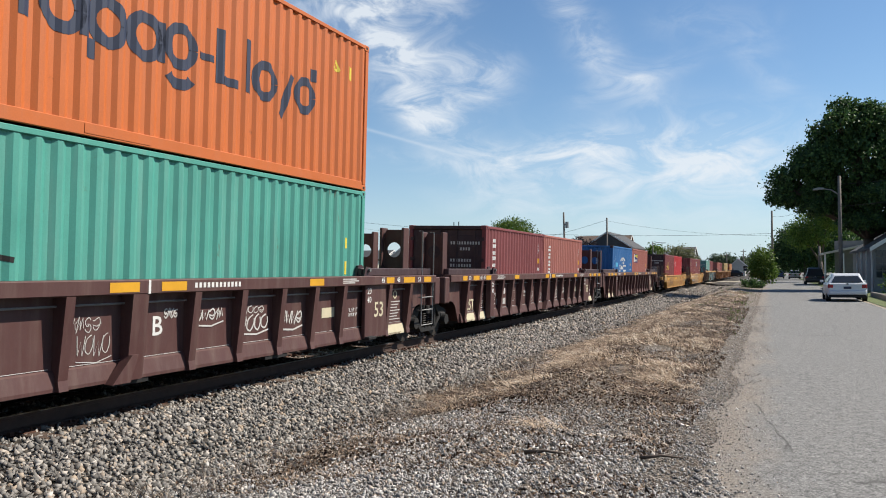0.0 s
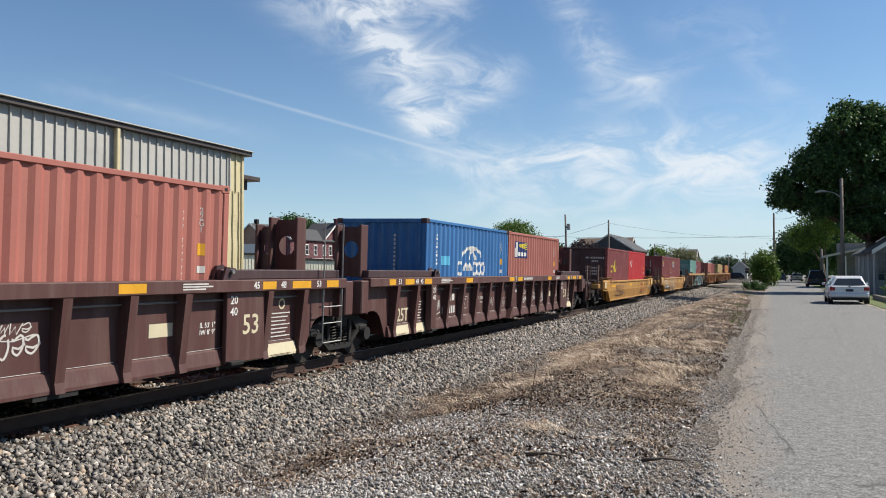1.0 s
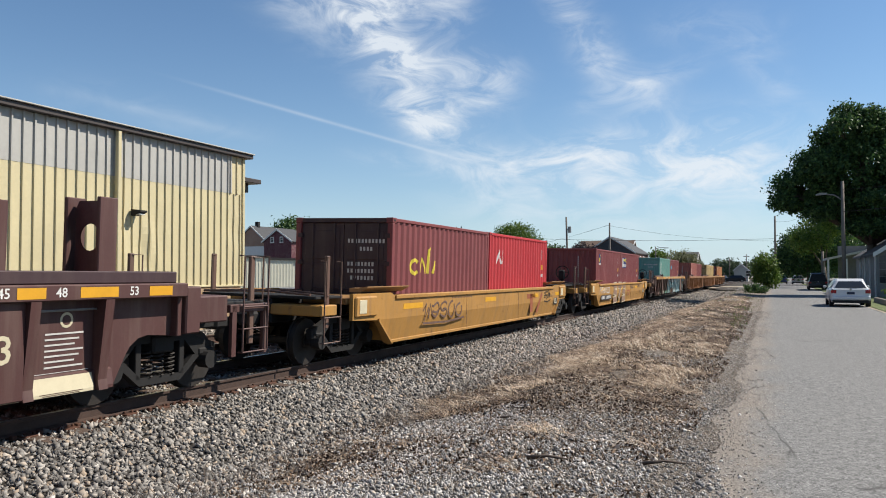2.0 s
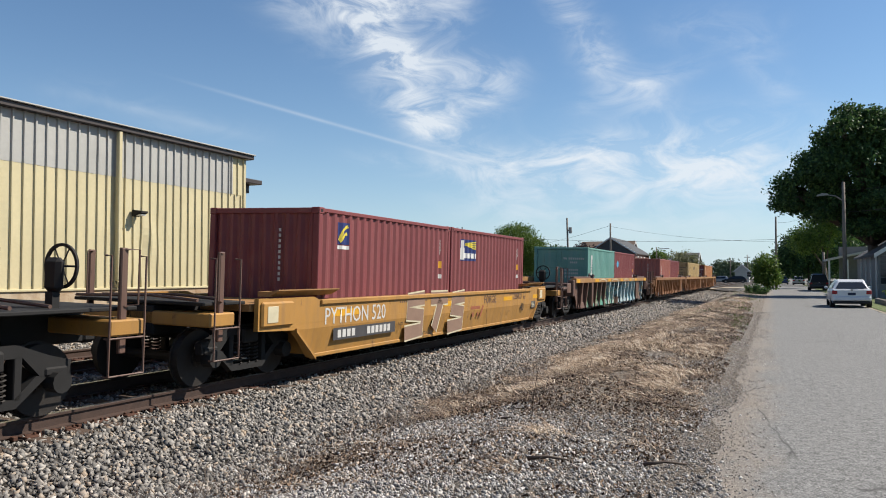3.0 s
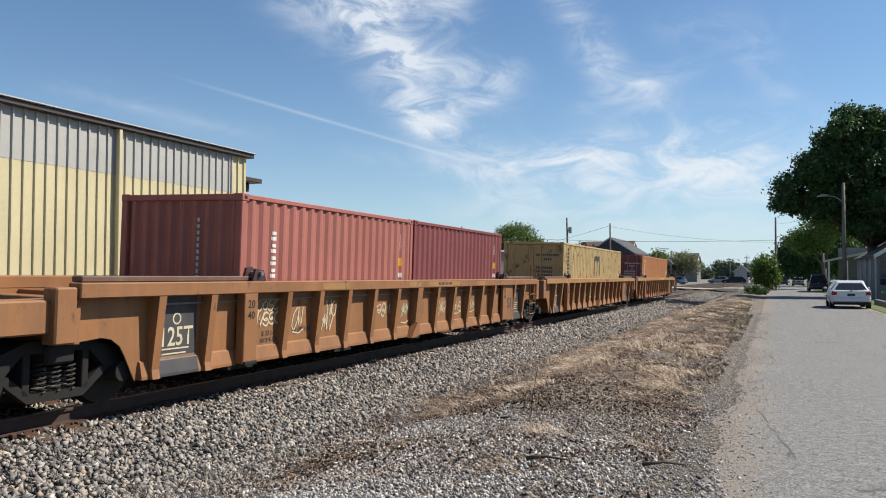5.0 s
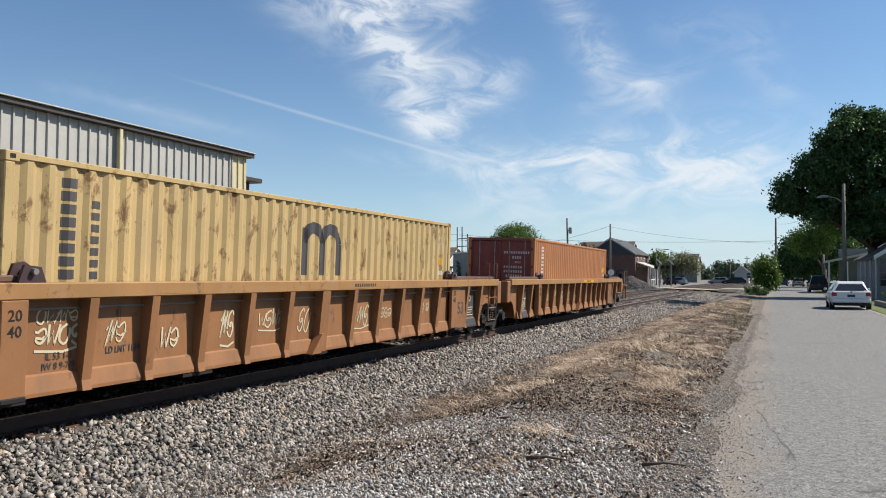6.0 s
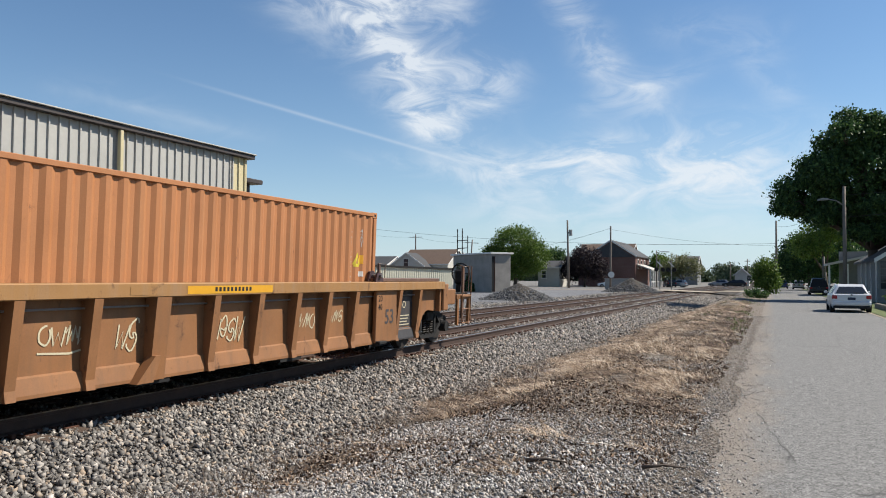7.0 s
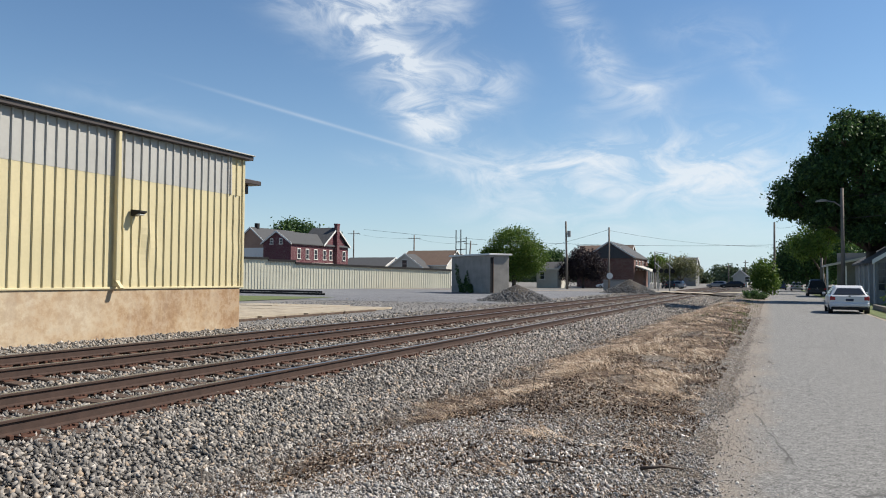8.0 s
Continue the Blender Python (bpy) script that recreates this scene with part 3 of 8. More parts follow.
def build_stones():
    rng = np.random.default_rng(5)
    spots, sizes = [], []
    for y0, y1, per, size in ((3.0, 12.0, 560, 0.036), (12.0, 24.0, 330, 0.042), (24.0, 48.0, 130, 0.058), (48.0, 100.0, 36, 0.085)):
        n = int((y1 - y0) * 11.2 * per)
        x = rng.uniform(-15.8, -4.6, n)
        y = rng.uniform(y0, y1, n)
        keep = rng.random(n) < np.where(x > -5.3, np.clip((-4.6 - x) / 0.9, 0, 1) * 0.8, np.where(x > -7.4, 1.0, np.where(x > -14.0, 0.42, 0.3)))
        for u, v in zip(x[keep], y[keep]):
            spots.append((u, v, height(u, v) + 0.008 + size * rng.uniform(-0.1, 0.75)))
            sizes.append(size)
    solid("ballast_stones", stone_mesh(spots, sizes, rng), M["stones"], "loose angular grey ballast stones along the track", "ballast", kind="stuff")
    spots, sizes = [], []
    n = 150000
    x, y = rng.uniform(-5.4, -0.1, n), 3.5 + 24 * rng.random(n) ** 2.0
    for u, v in zip(x, y):
        w = noise.noise(Vector((u * 0.6, v * 0.45, 9.0))) + 0.55 * max(0.0, min(1.0, (9.5 - v) / 2.0))
        edge = -0.62 + 0.5 * max(0.0, min(1.0, (7.5 - v) / 2.5)) + 0.15 * noise.noise(Vector((v * 1.1, 2.0, 0.0)))
        if rng.random() < -0.08 + (0.5 if v < 7.6 and u > -2.4 else 0.0) + 1.5 * w + 0.6 * noise.noise(Vector((u * 1.9, v * 1.6, 3.0))) and (u < edge or rng.random() < 0.04):
            spots.append((u, v, max(height(u, v) + 0.012, 0.0 if u > -0.62 else -9) + 0.007))
            sizes.append(0.008 + 0.014 * rng.random() ** 2 + (0.016 * rng.random() if u < -3.4 and rng.random() < 0.3 else 0.0))
    for _ in range(16000):
        v = 4.0 + 32 * rng.random() ** 1.8
        u = rng.normal(-0.55, 0.28)
        if u > 0.35:
            continue
        spots.append((u, v, (0.004 if u > -0.62 else height(u, v) + 0.014)))
        sizes.append(0.004 + 0.007 * rng.random() ** 2)
    solid("verge_grit", stone_mesh(spots, sizes, rng), M["grit"], "pale gravel scattered over the verge and road edge", "gravel", kind="stuff")
    spots, sizes = [], []
    for _ in range(60000):
        v = 7.0 + 40 * rng.random() ** 1.7
        u = rng.uniform(-5.2, -0.8 - 0.006 * v)
        if noise.noise(Vector((u * 0.8, v * 0.5, 6.0))) > -0.22:
            spots.append((u, v, height(u, v) + 0.014))
            sizes.append((0.008 + 0.016 * rng.random() ** 2) * (0.7 + v / 22))
    solid("soil_clods", stone_mesh(spots, sizes, rng), M["clod"], "crumbled dark soil clods on the verge", "soil", kind="stuff")
    spots, sizes = [], []
    for _ in range(14000):
        v = 20 + 45 * rng.random() ** 1.3
        u = rng.uniform(-30, -15.0)
        spots.append((u, v, height(u, v) + 0.01))
        sizes.append(0.02 + 0.035 * rng.random() ** 2)
    solid("yard_stones", stone_mesh(spots, sizes, rng), M["yard_stone"], "loose grey stones strewn over the yard", "gravel", kind="stuff")


RAIL = [(-0.07, -0.18), (0.07, -0.18), (0.07, -0.165), (0.012, -0.15), (0.010, -0.045), (0.036, -0.035), (0.037, -0.008), (0.03, -0.002),
        (-0.03, -0.002), (-0.037, -0.008), (-0.036, -0.035), (-0.010, -0.045), (-0.012, -0.15), (-0.07, -0.165)]


def build_track(name, x, label):
    top = thing(name, label, "railway track", TRACK @ Matrix.Translation((x, 0, RAIL_Z)), kind="structure")
    for side in (-0.753, 0.753):
        r = part("rail", Mesh().prism([(a + side, b) for a, b in RAIL], "y", -240, 420), M["rail_side"], top)
        part("railhead", Mesh().box(side - 0.03, side + 0.03, -240, 420, -0.0025, 0.0, 0), M["rail_top"], r, "bright worn running surface")
    me = Mesh().box(-1.3, 1.3, -0.115, 0.115, -0.375, -0.195, 0.012)
    tie = me.data("tie")
    me = Mesh()
    for s in (-0.753, 0.753):
        me.box(s - 0.18, s + 0.18, -0.1, 0.1, -0.2, -0.178, 0.006)
        for dx in (-0.1, 0.1):
            for dy in (-0.06, 0.06):
                me.box(s + dx - 0.014, s + dx + 0.014, dy - 0.014, dy + 0.014, -0.18, -0.15, 0.004)
        for dy in (-0.17, 0.17):
            me.box(s - 0.09, s + 0.09, dy - 0.03, dy + 0.03, -0.215, -0.165, 0.006)
    plates = me.data("tie_plates")
    rng = random.Random(x)
    for i in range(-10, 230):
        ob = part("tie", tie, M["tie"], top)
        ob.location = (rng.uniform(-0.05, 0.05), i * 0.52 + rng.uniform(-0.04, 0.04), rng.uniform(-0.012, 0.006))
        ob.rotation_euler = (0, rng.uniform(-0.006, 0.006), rng.uniform(-0.025, 0.025))
        p = part("tie_plate", plates, M["plate"], ob)
    return top


# ---- containers ----
def wave(s, pitch, deep):
    """Depth of a trapezoid corrugation at s (0: outermost)."""
    u = (s / pitch) % 1.0
    if u < 0.26:
        return 0.0
    if u < 0.5:
        return deep * (u - 0.26) / 0.24
    if u < 0.76:
        return deep
    return deep * (1.0 - (u - 0.76) / 0.24)


BREAKS = (0.0, 0.26, 0.5, 0.76)


def corrugated(axis, at, out, lo, hi, z0, z1, pitch=0.278, deep=0.036):
    """A corrugated sheet in the plane at (out: +1 or -1 is its outside), with a little thickness."""
    stops = [lo]
    k = math.floor(lo / pitch)
    while k * pitch < hi:
        for b in BREAKS:
            s = (k + b) * pitch
            if lo + 1e-4 < s < hi - 1e-4:
                stops.append(s)
        k += 1
    stops.append(hi)
    pts = []
    for s in stops:
        pts.append((s, at - out * wave(s, pitch, deep)))
    back = [(s, d - out * 0.004) for s, d in reversed(pts)]
    ring = pts + back
    me = Mesh()
    n = len(pts)
    put = (lambda s, d, z: (d, s, z)) if axis == "y" else (lambda s, d, z: (s, d, z))
    vs = [put(s, d, z) for z in (z0, z1) for s, d in ring]
    m = len(ring)
    fs = [(i, (i + 1) % m, m + (i + 1) % m, m + i) for i in range(m)]
    for base in (0, m):
        fs += [(base + i, base + i + 1, base + m - 2 - i, base + m - 1 - i) for i in range(n - 1)]
    return me.add(vs, fs)


def container(label, mat, at_y, car_y, z, length=6.058, tall=2.591, doors=False, end_mat=None, group="containers on the train"):
    """A freight container: corrugated walls, posts, rails, castings and doors. Its floor is at local z = 0, its near end at y = 0."""
    end_mat = end_mat or mat
    top = thing("freight_container", label, "container", group=group)
    hw, L, H = 1.219, length, tall
    part("side_wall", corrugated("y", hw - 0.012, 1, 0.14, L - 0.14, 0.16, H - 0.06), mat, top)
    part("side_wall", corrugated("y", -hw + 0.012, -1, 0.14, L - 0.14, 0.16, H - 0.06), mat, top)
    part("end_wall", corrugated("x", L - 0.03, 1, -hw + 0.14, hw - 0.14, 0.16, H - 0.1, 0.25, 0.045), mat, top)
    part("roof", corrugated_roof(hw, L, H), mat, top)
    part("floor", Mesh().box(-hw + 0.02, hw - 0.02, 0.03, L - 0.03, 0.05, 0.15), M["black"], top)
    for s in (-1, 1):
        part("bottom_rail", Mesh().box(min(s * (hw - 0.06), s * hw), max(s * (hw - 0.06), s * hw), 0.16, L - 0.16, 0.02, 0.18, 0.008), mat, top)
        part("top_rail", Mesh().box(min(s * (hw - 0.06), s * hw), max(s * (hw - 0.06), s * hw), 0.16, L - 0.16, H - 0.085, H - 0.012, 0.008), mat, top)
        for y0 in (0.0, L - 0.13):
            part("corner_post", Mesh().box(min(s * (hw - 0.13), s * (hw - 0.003)), max(s * (hw - 0.13), s * (hw - 0.003)), y0 + 0.003, y0 + 0.127, 0.118, H - 0.118, 0.012), mat, top)
            for z0 in (0.0, H - 0.118):
                me = Mesh()
                x0, x1 = min(s * (hw - 0.162), s * hw), max(s * (hw - 0.162), s * hw)
                ya, yb = (0.0, 0.178) if y0 == 0 else (L - 0.178, L)
                me.box(x0, x1, ya, yb, z0, z0 + 0.118, 0.01)
                c = part("corner_casting", me, M["c_black"] if mat in (M["c_blue"],) else mat, top)
                xo, ym, zm = s * (hw + 0.0015), (ya + yb) / 2, z0 + 0.059
                part("twistlock_hole", Mesh().box(min(xo, xo - s * 0.02), max(xo, xo - s * 0.02), ym - 0.04, ym + 0.04, zm - 0.03, zm + 0.03, 0.006), M["black"], c)
    for y0 in (0.0, L - 0.1):
        part("end_sill", Mesh().box(-hw + 0.16, hw - 0.16, y0 + 0.004, y0 + 0.096, 0.01, 0.16, 0.01), end_mat if y0 == 0 else mat, top)
        part("end_header", Mesh().box(-hw + 0.16, hw - 0.16, y0 + 0.004, y0 + 0.096, H - 0.11, H - 0.01, 0.01), end_mat if y0 == 0 else mat, top)
    if doors:
        for s in (-1, 1):
            me = Mesh()
            x0, x1 = (-hw + 0.14, -0.006) if s < 0 else (0.006, hw - 0.14)
            me.box(x0, x1, 0.055, 0.085, 0.17, H - 0.12, 0.006)
            for zz in (0.22, 0.95, 1.68):
                me.box(x0 + 0.09, x1 - 0.09, 0.04, 0.056, zz, zz + 0.62, 0.012)
            d = part("door", me, end_mat, top)
            for fx in (0.28, 0.8):
                x = x0 + (x1 - x0) * fx
                r = part("lock_rod", Mesh().tube([(x, 0.028, 0.06), (x, 0.028, H - 0.04)], 0.017, 6), M["grey_steel"] if mat is M["c_rust"] else end_mat, d)
                me = Mesh()
                for zz in (0.08, 0.5, 1.25, 2.0, H - 0.08):
                    me.box(x - 0.035, x + 0.035, 0.008, 0.05, zz - 0.02, zz + 0.02, 0.004)
                me.tube([(x, 0.012, 1.05), (x - s * 0.3, 0.012, 1.02)], 0.012, 5)
                part("rod_bracket", me, end_mat, d)
            for zz in (0.4, 0.95, 1.6, 2.2):
                x = s * (hw - 0.12)
                part("hinge", Mesh().box(x - 0.06, x + 0.06, 0.0, 0.05, zz - 0.05, zz + 0.05, 0.006), end_mat, d)
    else:
        part("end_wall", corrugated("x", 0.03, -1, -hw + 0.14, hw - 0.14, 0.16, H - 0.1, 0.25, 0.045), end_mat, top)
    movers.append((top, car_y + at_y, z))
    return top


def corrugated_roof(hw, L, H):
    me = Mesh()
    ys = steps(0.1, L - 0.1, max(4, int(L / 0.5)))
    for a, b in zip(ys, ys[1:]):
        m = (b - a)
        me.add([(-hw + 0.05, a, H - 0.03), (hw - 0.05, a, H - 0.03), (hw - 0.05, a + m * 0.5, H - 0.012), (-hw + 0.05, a + m * 0.5, H - 0.012),
                (hw - 0.05, b, H - 0.03), (-hw + 0.05, b, H - 0.03)], [(0, 1, 2, 3), (3, 2, 4, 5)])
    return me


# ---- well cars ----
POSTS = (1.05, 2.08, 3.1, 4.08, 5.05, 6.9, 7.9)
SHEET = 1.243
MID = 6.096


def bogie(name, parent_mat, at_y, wheelbase=1.78):
    """Side frames with springs, bolster and two wheelsets, about local y = 0."""
    me = Mesh()
    top = thing(name, "black cast-steel freight bogie with coil springs under the car end", "bogie", group="bogies of the train")
    h = wheelbase / 2
    for y in (-h, h):
        w = part("wheelset", Mesh().tube([(-1.05, y, 0.42), (1.05, y, 0.42)], 0.075, 10), M["wheel"], top)
        for s in (-1, 1):
            part("wheel", Mesh().disc("x", (s * 0.76, y, 0.425), 0.42, 0.06, 28).disc("x", (s * 0.705, y, 0.425), 0.45, 0.012, 28).disc("x", (s * 0.825, y, 0.425), 0.13, 0.02, 12), M["wheel"], w)
            part("axle_box", Mesh().disc("x", (s * 1.08, y, 0.43), 0.13, 0.09, 12).box(s * 1.0 - 0.08, s * 1.0 + 0.08, y - 0.16, y + 0.16, 0.5, 0.6, 0.02), M["black"], w)
    for s in (-1, 1):
        f = Mesh()
        x0, x1 = s * 1.0 - 0.06, s * 1.0 + 0.06
        f.prism([(-h - 0.2, 0.66), (-h - 0.18, 0.5), (-h + 0.2, 0.5), (-h + 0.3, 0.6), (-0.45, 0.74), (0.45, 0.74), (h - 0.3, 0.6), (h - 0.2, 0.5), (h + 0.18, 0.5), (h + 0.2, 0.66), (h - 0.1, 0.74), (0.4, 0.88), (-0.4, 0.88), (-h + 0.1, 0.74)], "x", x0, x1)
        f.prism([(-h + 0.12, 0.5), (-0.38, 0.19), (0.38, 0.19), (h - 0.12, 0.5), (h - 0.26, 0.52), (0.36, 0.29), (-0.36, 0.29), (-h + 0.26, 0.52)], "x", x0, x1)
        for y in (-0.4, 0.4):
            f.box(x0, x1, y - 0.05, y + 0.05, 0.27, 0.76, 0.01)
        fr = part("side_frame", f, M["black"], top)
        for y in (-0.2, 0.0, 0.2):
            path = [(s * 1.0 + 0.075 * math.cos(a), y + 0.075 * math.sin(a), 0.29 + 0.33 * a / (2 * math.pi * 6)) for a in [2 * math.pi * i / 8 for i in range(49)]]
            part("coil_spring", Mesh().tube(path, 0.014, 4), M["wheel"], fr, "grimy coil spring")
    part("bolster", Mesh().box(-1.12, 1.12, -0.2, 0.2, 0.6, 0.84, 0.03), M["black"], top)
    movers.append((top, at_y, 0.0))
    return top


def ladder(parent, x, y0, y1, zs, mat, top_z=None):
    for z in zs:
        part("ladder_rung", Mesh().tube([(x - 0.08, y0, z), (x, y0, z), (x, y1, z), (x - 0.08, y1, z)], 0.013, 5), mat, parent)
    if top_z:
        for y in (y0, y1):
            part("grab_iron", Mesh().tube([(x - 0.02, y, zs[-1]), (x, y, zs[0]), (x, y, top_z), (x - 0.1, y, top_z)], 0.014, 5), mat, parent)


def side_outline(lo, hi, arch_lo, arch_hi):
    """The side sheet seen from the side, with wheel arches at both ends."""
    pts = [(lo, 1.37), (lo, 0.84), (arch_lo - 0.55, 0.88)]
    pts += [(arch_lo - 0.55 + 0.4 * math.sin(a), 0.48 + 0.4 * math.cos(a)) for a in (0.4, 0.8, 1.15)]
    pts += [(arch_lo, 0.3), (arch_hi, 0.3)]
    pts += [(arch_hi + 0.55 - 0.4 * math.sin(a), 0.48 + 0.4 * math.cos(a)) for a in (1.15, 0.8, 0.4)]
    pts += [(arch_hi + 0.55, 0.88), (hi, 0.84), (hi, 1.37)]
    return pts


def well_car(label, car_y, mat, chord_mat, panel_mats=None, outer=(False, False), bulkheads=False, rod=True, jack=True):
    """A 53-foot well car: deep side sheets with ribs, top chords, end platforms. y = 0 is where its load begins; z = 0 the rail."""
    car = thing("well_car", label, "railway car", group="well cars of the train")
    lo, hi = -3.1, 15.3
    out = side_outline(lo, hi, -2.05, 14.25)
    for s in (1, -1):
        sheet_x = s * SHEET
        side = part("side_sheet", Mesh().prism(out, "x", min(sheet_x, sheet_x - s * 0.02), max(sheet_x, sheet_x - s * 0.02)), mat, car)
        part("top_chord", Mesh().box(min(s * 1.24, s * 1.45), max(s * 1.24, s * 1.45), lo, hi, 1.37, 1.55, 0.012), chord_mat, side)
        part("bottom_sill", Mesh().prism([(sheet_x, 0.3), (sheet_x + s * 0.07, 0.30), (sheet_x + s * 0.07, 0.34), (sheet_x + s * 0.03, 0.52), (sheet_x, 0.54)], "y", -2.0, 14.2), mat, side)
        if s > 0 and panel_mats:
            for k, (ya, yb) in enumerate(((-0.6, 6.0), (6.01, 12.9))):
                part("painted_sill", Mesh().prism([(sheet_x, 0.303), (sheet_x + 0.074, 0.303), (sheet_x + 0.074, 0.34), (sheet_x + 0.034, 0.523), (sheet_x, 0.545)], "y", ya, yb), panel_mats[k], side, "spray-painted lower sill")
        if s > 0:
            for d in POSTS:
                for y in (MID - d, MID + d):
                    w = 0.065
                    # deep under the chord, shallow at the sill, with a small bent foot
                    rib = [(sheet_x, 1.37), (sheet_x + 0.2, 1.37), (sheet_x + 0.105, 0.42), (sheet_x + 0.13, 0.3), (sheet_x, 0.3)]
                    me = Mesh()
                    vs = []
                    for yy in (y - w, y + w):
                        vs += [(a, yy, b) for a, b in rib]
                    n = len(rib)
                    me.add(vs, [tuple(range(n))[::-1], tuple(range(n, 2 * n))] + [(i, (i + 1) % n, n + (i + 1) % n, n + i) for i in range(n)])
                    part("rib", me, panel_mats[2] if panel_mats and y > 3 else mat, side)
            edges = sorted([MID - d for d in POSTS] + [MID + d for d in POSTS])
            if panel_mats:
                for i, (a, b) in enumerate(zip(edges, edges[1:])):
                    pm = panel_mats[0] if (a + b) / 2 < 6.1 else panel_mats[1]
                    if i == 0 or i == len(edges) - 2:
                        continue
                    part("panel", Mesh().box(sheet_x + 0.001, sheet_x + 0.006, a + 0.08, b - 0.08, 0.546, 1.365), pm, side, "spray-painted side panel")
            part("centre_post", Mesh().prism([(sheet_x, 1.37), (sheet_x + 0.2, 1.37), (sheet_x + 0.12, 0.3), (sheet_x, 0.3)], "y", MID - 0.13, MID + 0.13), panel_mats[2] if panel_mats else mat, side)
            if rod:
                for a, b in zip(edges, edges[1:]):
                    part("pipe", Mesh().tube([(sheet_x + 0.05, a + 0.075, 1.255), (sheet_x + 0.05, b - 0.075, 1.255)], 0.014, 6), M["grey_steel"], side, "pale steel brake pipe")
            if jack:
                part("jacking_pad", Mesh().prism([(MID - 0.42, 0.29), (MID - 0.14, 0.29), (MID - 0.02, 0.62), (MID - 0.12, 0.62)], "x", sheet_x + 0.06, sheet_x + 0.2), mat, side)
            for y in (0.02, 12.17):
                part("lift_plate", Mesh().box(sheet_x + 0.05, sheet_x + (0.203 if y < 1 else 0.13), y - 0.16, y + (0.16 if y < 1 else 0.76), 0.32, 1.37, 0.01), mat, side)
                part("lift_foot", Mesh().box(sheet_x + 0.05, sheet_x + 0.23, y - 0.15, y + 0.15, 0.3, 0.36, 0.01), M["black"], side)
            # guides on the chord at both ends
            for y0, y1 in ((lo + 0.1, 0.35), (11.9, hi - 0.1)):
                g = part("guide_rail", Mesh().box(1.17, 1.34, y0, y1, 1.553, 1.70 if bulkheads else 1.625, 0.012), M["c_black"] if bulkheads else M["umber_car"], side)
                ya = y1 - 0.12 if y0 < 0 else y0 + 0.12
                latch = part("guide_latch", Mesh().prism([(ya - 0.17, 1.552), (ya + 0.17, 1.552), (ya + 0.12, 1.72), (ya + 0.03, 1.77), (ya - 0.1, 1.75)], "x", 1.2, 1.25).prism([(ya - 0.17, 1.552), (ya + 0.17, 1.552), (ya + 0.1, 1.72), (ya - 0.1, 1.74)], "x", 1.38, 1.42), M["c_black"], g)
                part("latch_pin", Mesh().tube([(1.16, ya, 1.67), (1.47, ya, 1.67)], 0.035, 8), M["grey_steel"], latch)
                part("latch_tongue", Mesh().box(1.25, 1.38, ya - 0.05, ya + 0.05, 1.4, 1.66, 0.015), M["umber_car"], latch)
    # floor beams and end structure
    for y in (0.0, 3.0, MID, 9.2, 12.2):
        part("floor_beam", Mesh().box(-1.3, 1.3, y - 0.3, y + 0.3, 0.24, 0.32), M["black"], car)
    for i, (y0, sgn) in enumerate(((-1.75, -1), (13.95, 1))):
        endx = y0
        part("end_bulk", Mesh().box(-1.3, 1.3, min(y0, y0 + sgn * 0.06), max(y0, y0 + sgn * 0.06), 0.32, 1.36, 0), mat, car)
        tip = (lo if sgn < 0 else hi)
        far = tip + sgn * (1.9 if outer[i] else 0.15)
        ya, yb = min(y0, tip), max(y0, tip)
        deck = part("end_deck", Mesh().box(-1.24, 1.24, ya + 0.01, yb - 0.01, 1.16, 1.3, 0.01), mat, car)
        part("centre_sill", Mesh().box(-0.33, 0.33, min(y0, far), max(y0, far), 0.78, 1.15, 0.02), M["black"], car)
        part("end_sill", Mesh().box(-1.36, 1.36, tip - 0.09 if sgn > 0 else tip, tip if sgn > 0 else tip + 0.09, 0.84, 1.368, 0.01), mat, car)
        hang = part("end_bracket", Mesh().box(1.2, 1.42, *((tip + 0.01, tip + 0.3) if sgn > 0 else (tip - 0.3, tip - 0.01)), 0.86, 1.5, 0.02), mat, car)
        if outer[i]:
            part("platform", Mesh().box(-1.3, 1.3, min(tip, far) + 0.02, max(tip, far) - 0.02, 1.2, 1.26, 0.01), M["black"], car)
            part("end_plate", Mesh().box(0.9, 1.33, *sorted((tip + sgn * 0.02, tip + sgn * 0.98)), 0.98, 1.36, 0.02).box(-1.33, -0.9, *sorted((tip + sgn * 0.02, tip + sgn * 0.98)), 0.98, 1.36, 0.02), mat, car)
            part("coupler", Mesh().box(-0.1, 0.1, *sorted((far, far + sgn * 0.4)), 0.78, 0.92, 0.03).box(-0.17, 0.19, *sorted((far + sgn * 0.2, far + sgn * 0.55)), 0.72, 0.98, 0.05), M["black"], car)
            ladder(car, 1.4, *sorted((tip + sgn * 1.25, tip + sgn * 1.85)), [0.5, 0.85, 1.18], mat, 1.95)
            part("step_frame", Mesh().box(1.1, 1.36, *sorted((tip + sgn * 1.0, tip + sgn * 1.95)), 1.1, 1.22, 0.01).box(1.3, 1.36, *sorted((tip + sgn * 1.05, tip + sgn * 1.15)), 0.45, 1.2).box(1.3, 1.36, *sorted((tip + sgn * 1.8, tip + sgn * 1.9)), 0.45, 1.2), mat, car)
            for x in (-1.2, 1.26):
                y = tip + sgn * 1.6
                post = part("stanchion", Mesh().box(x - 0.03, x + 0.03, y - 0.055, y + 0.055, 0.6, 1.95, 0.012), M["umber_car"], car)
                part("grab_loop", Mesh().tube([(x + 0.03, y, 1.93), (x + 0.1, y + sgn * 0.16, 1.93), (x + 0.1, y + sgn * 0.16, 1.28), (x + 0.03, y, 1.26)], 0.014, 5), M["umber_car"], post)
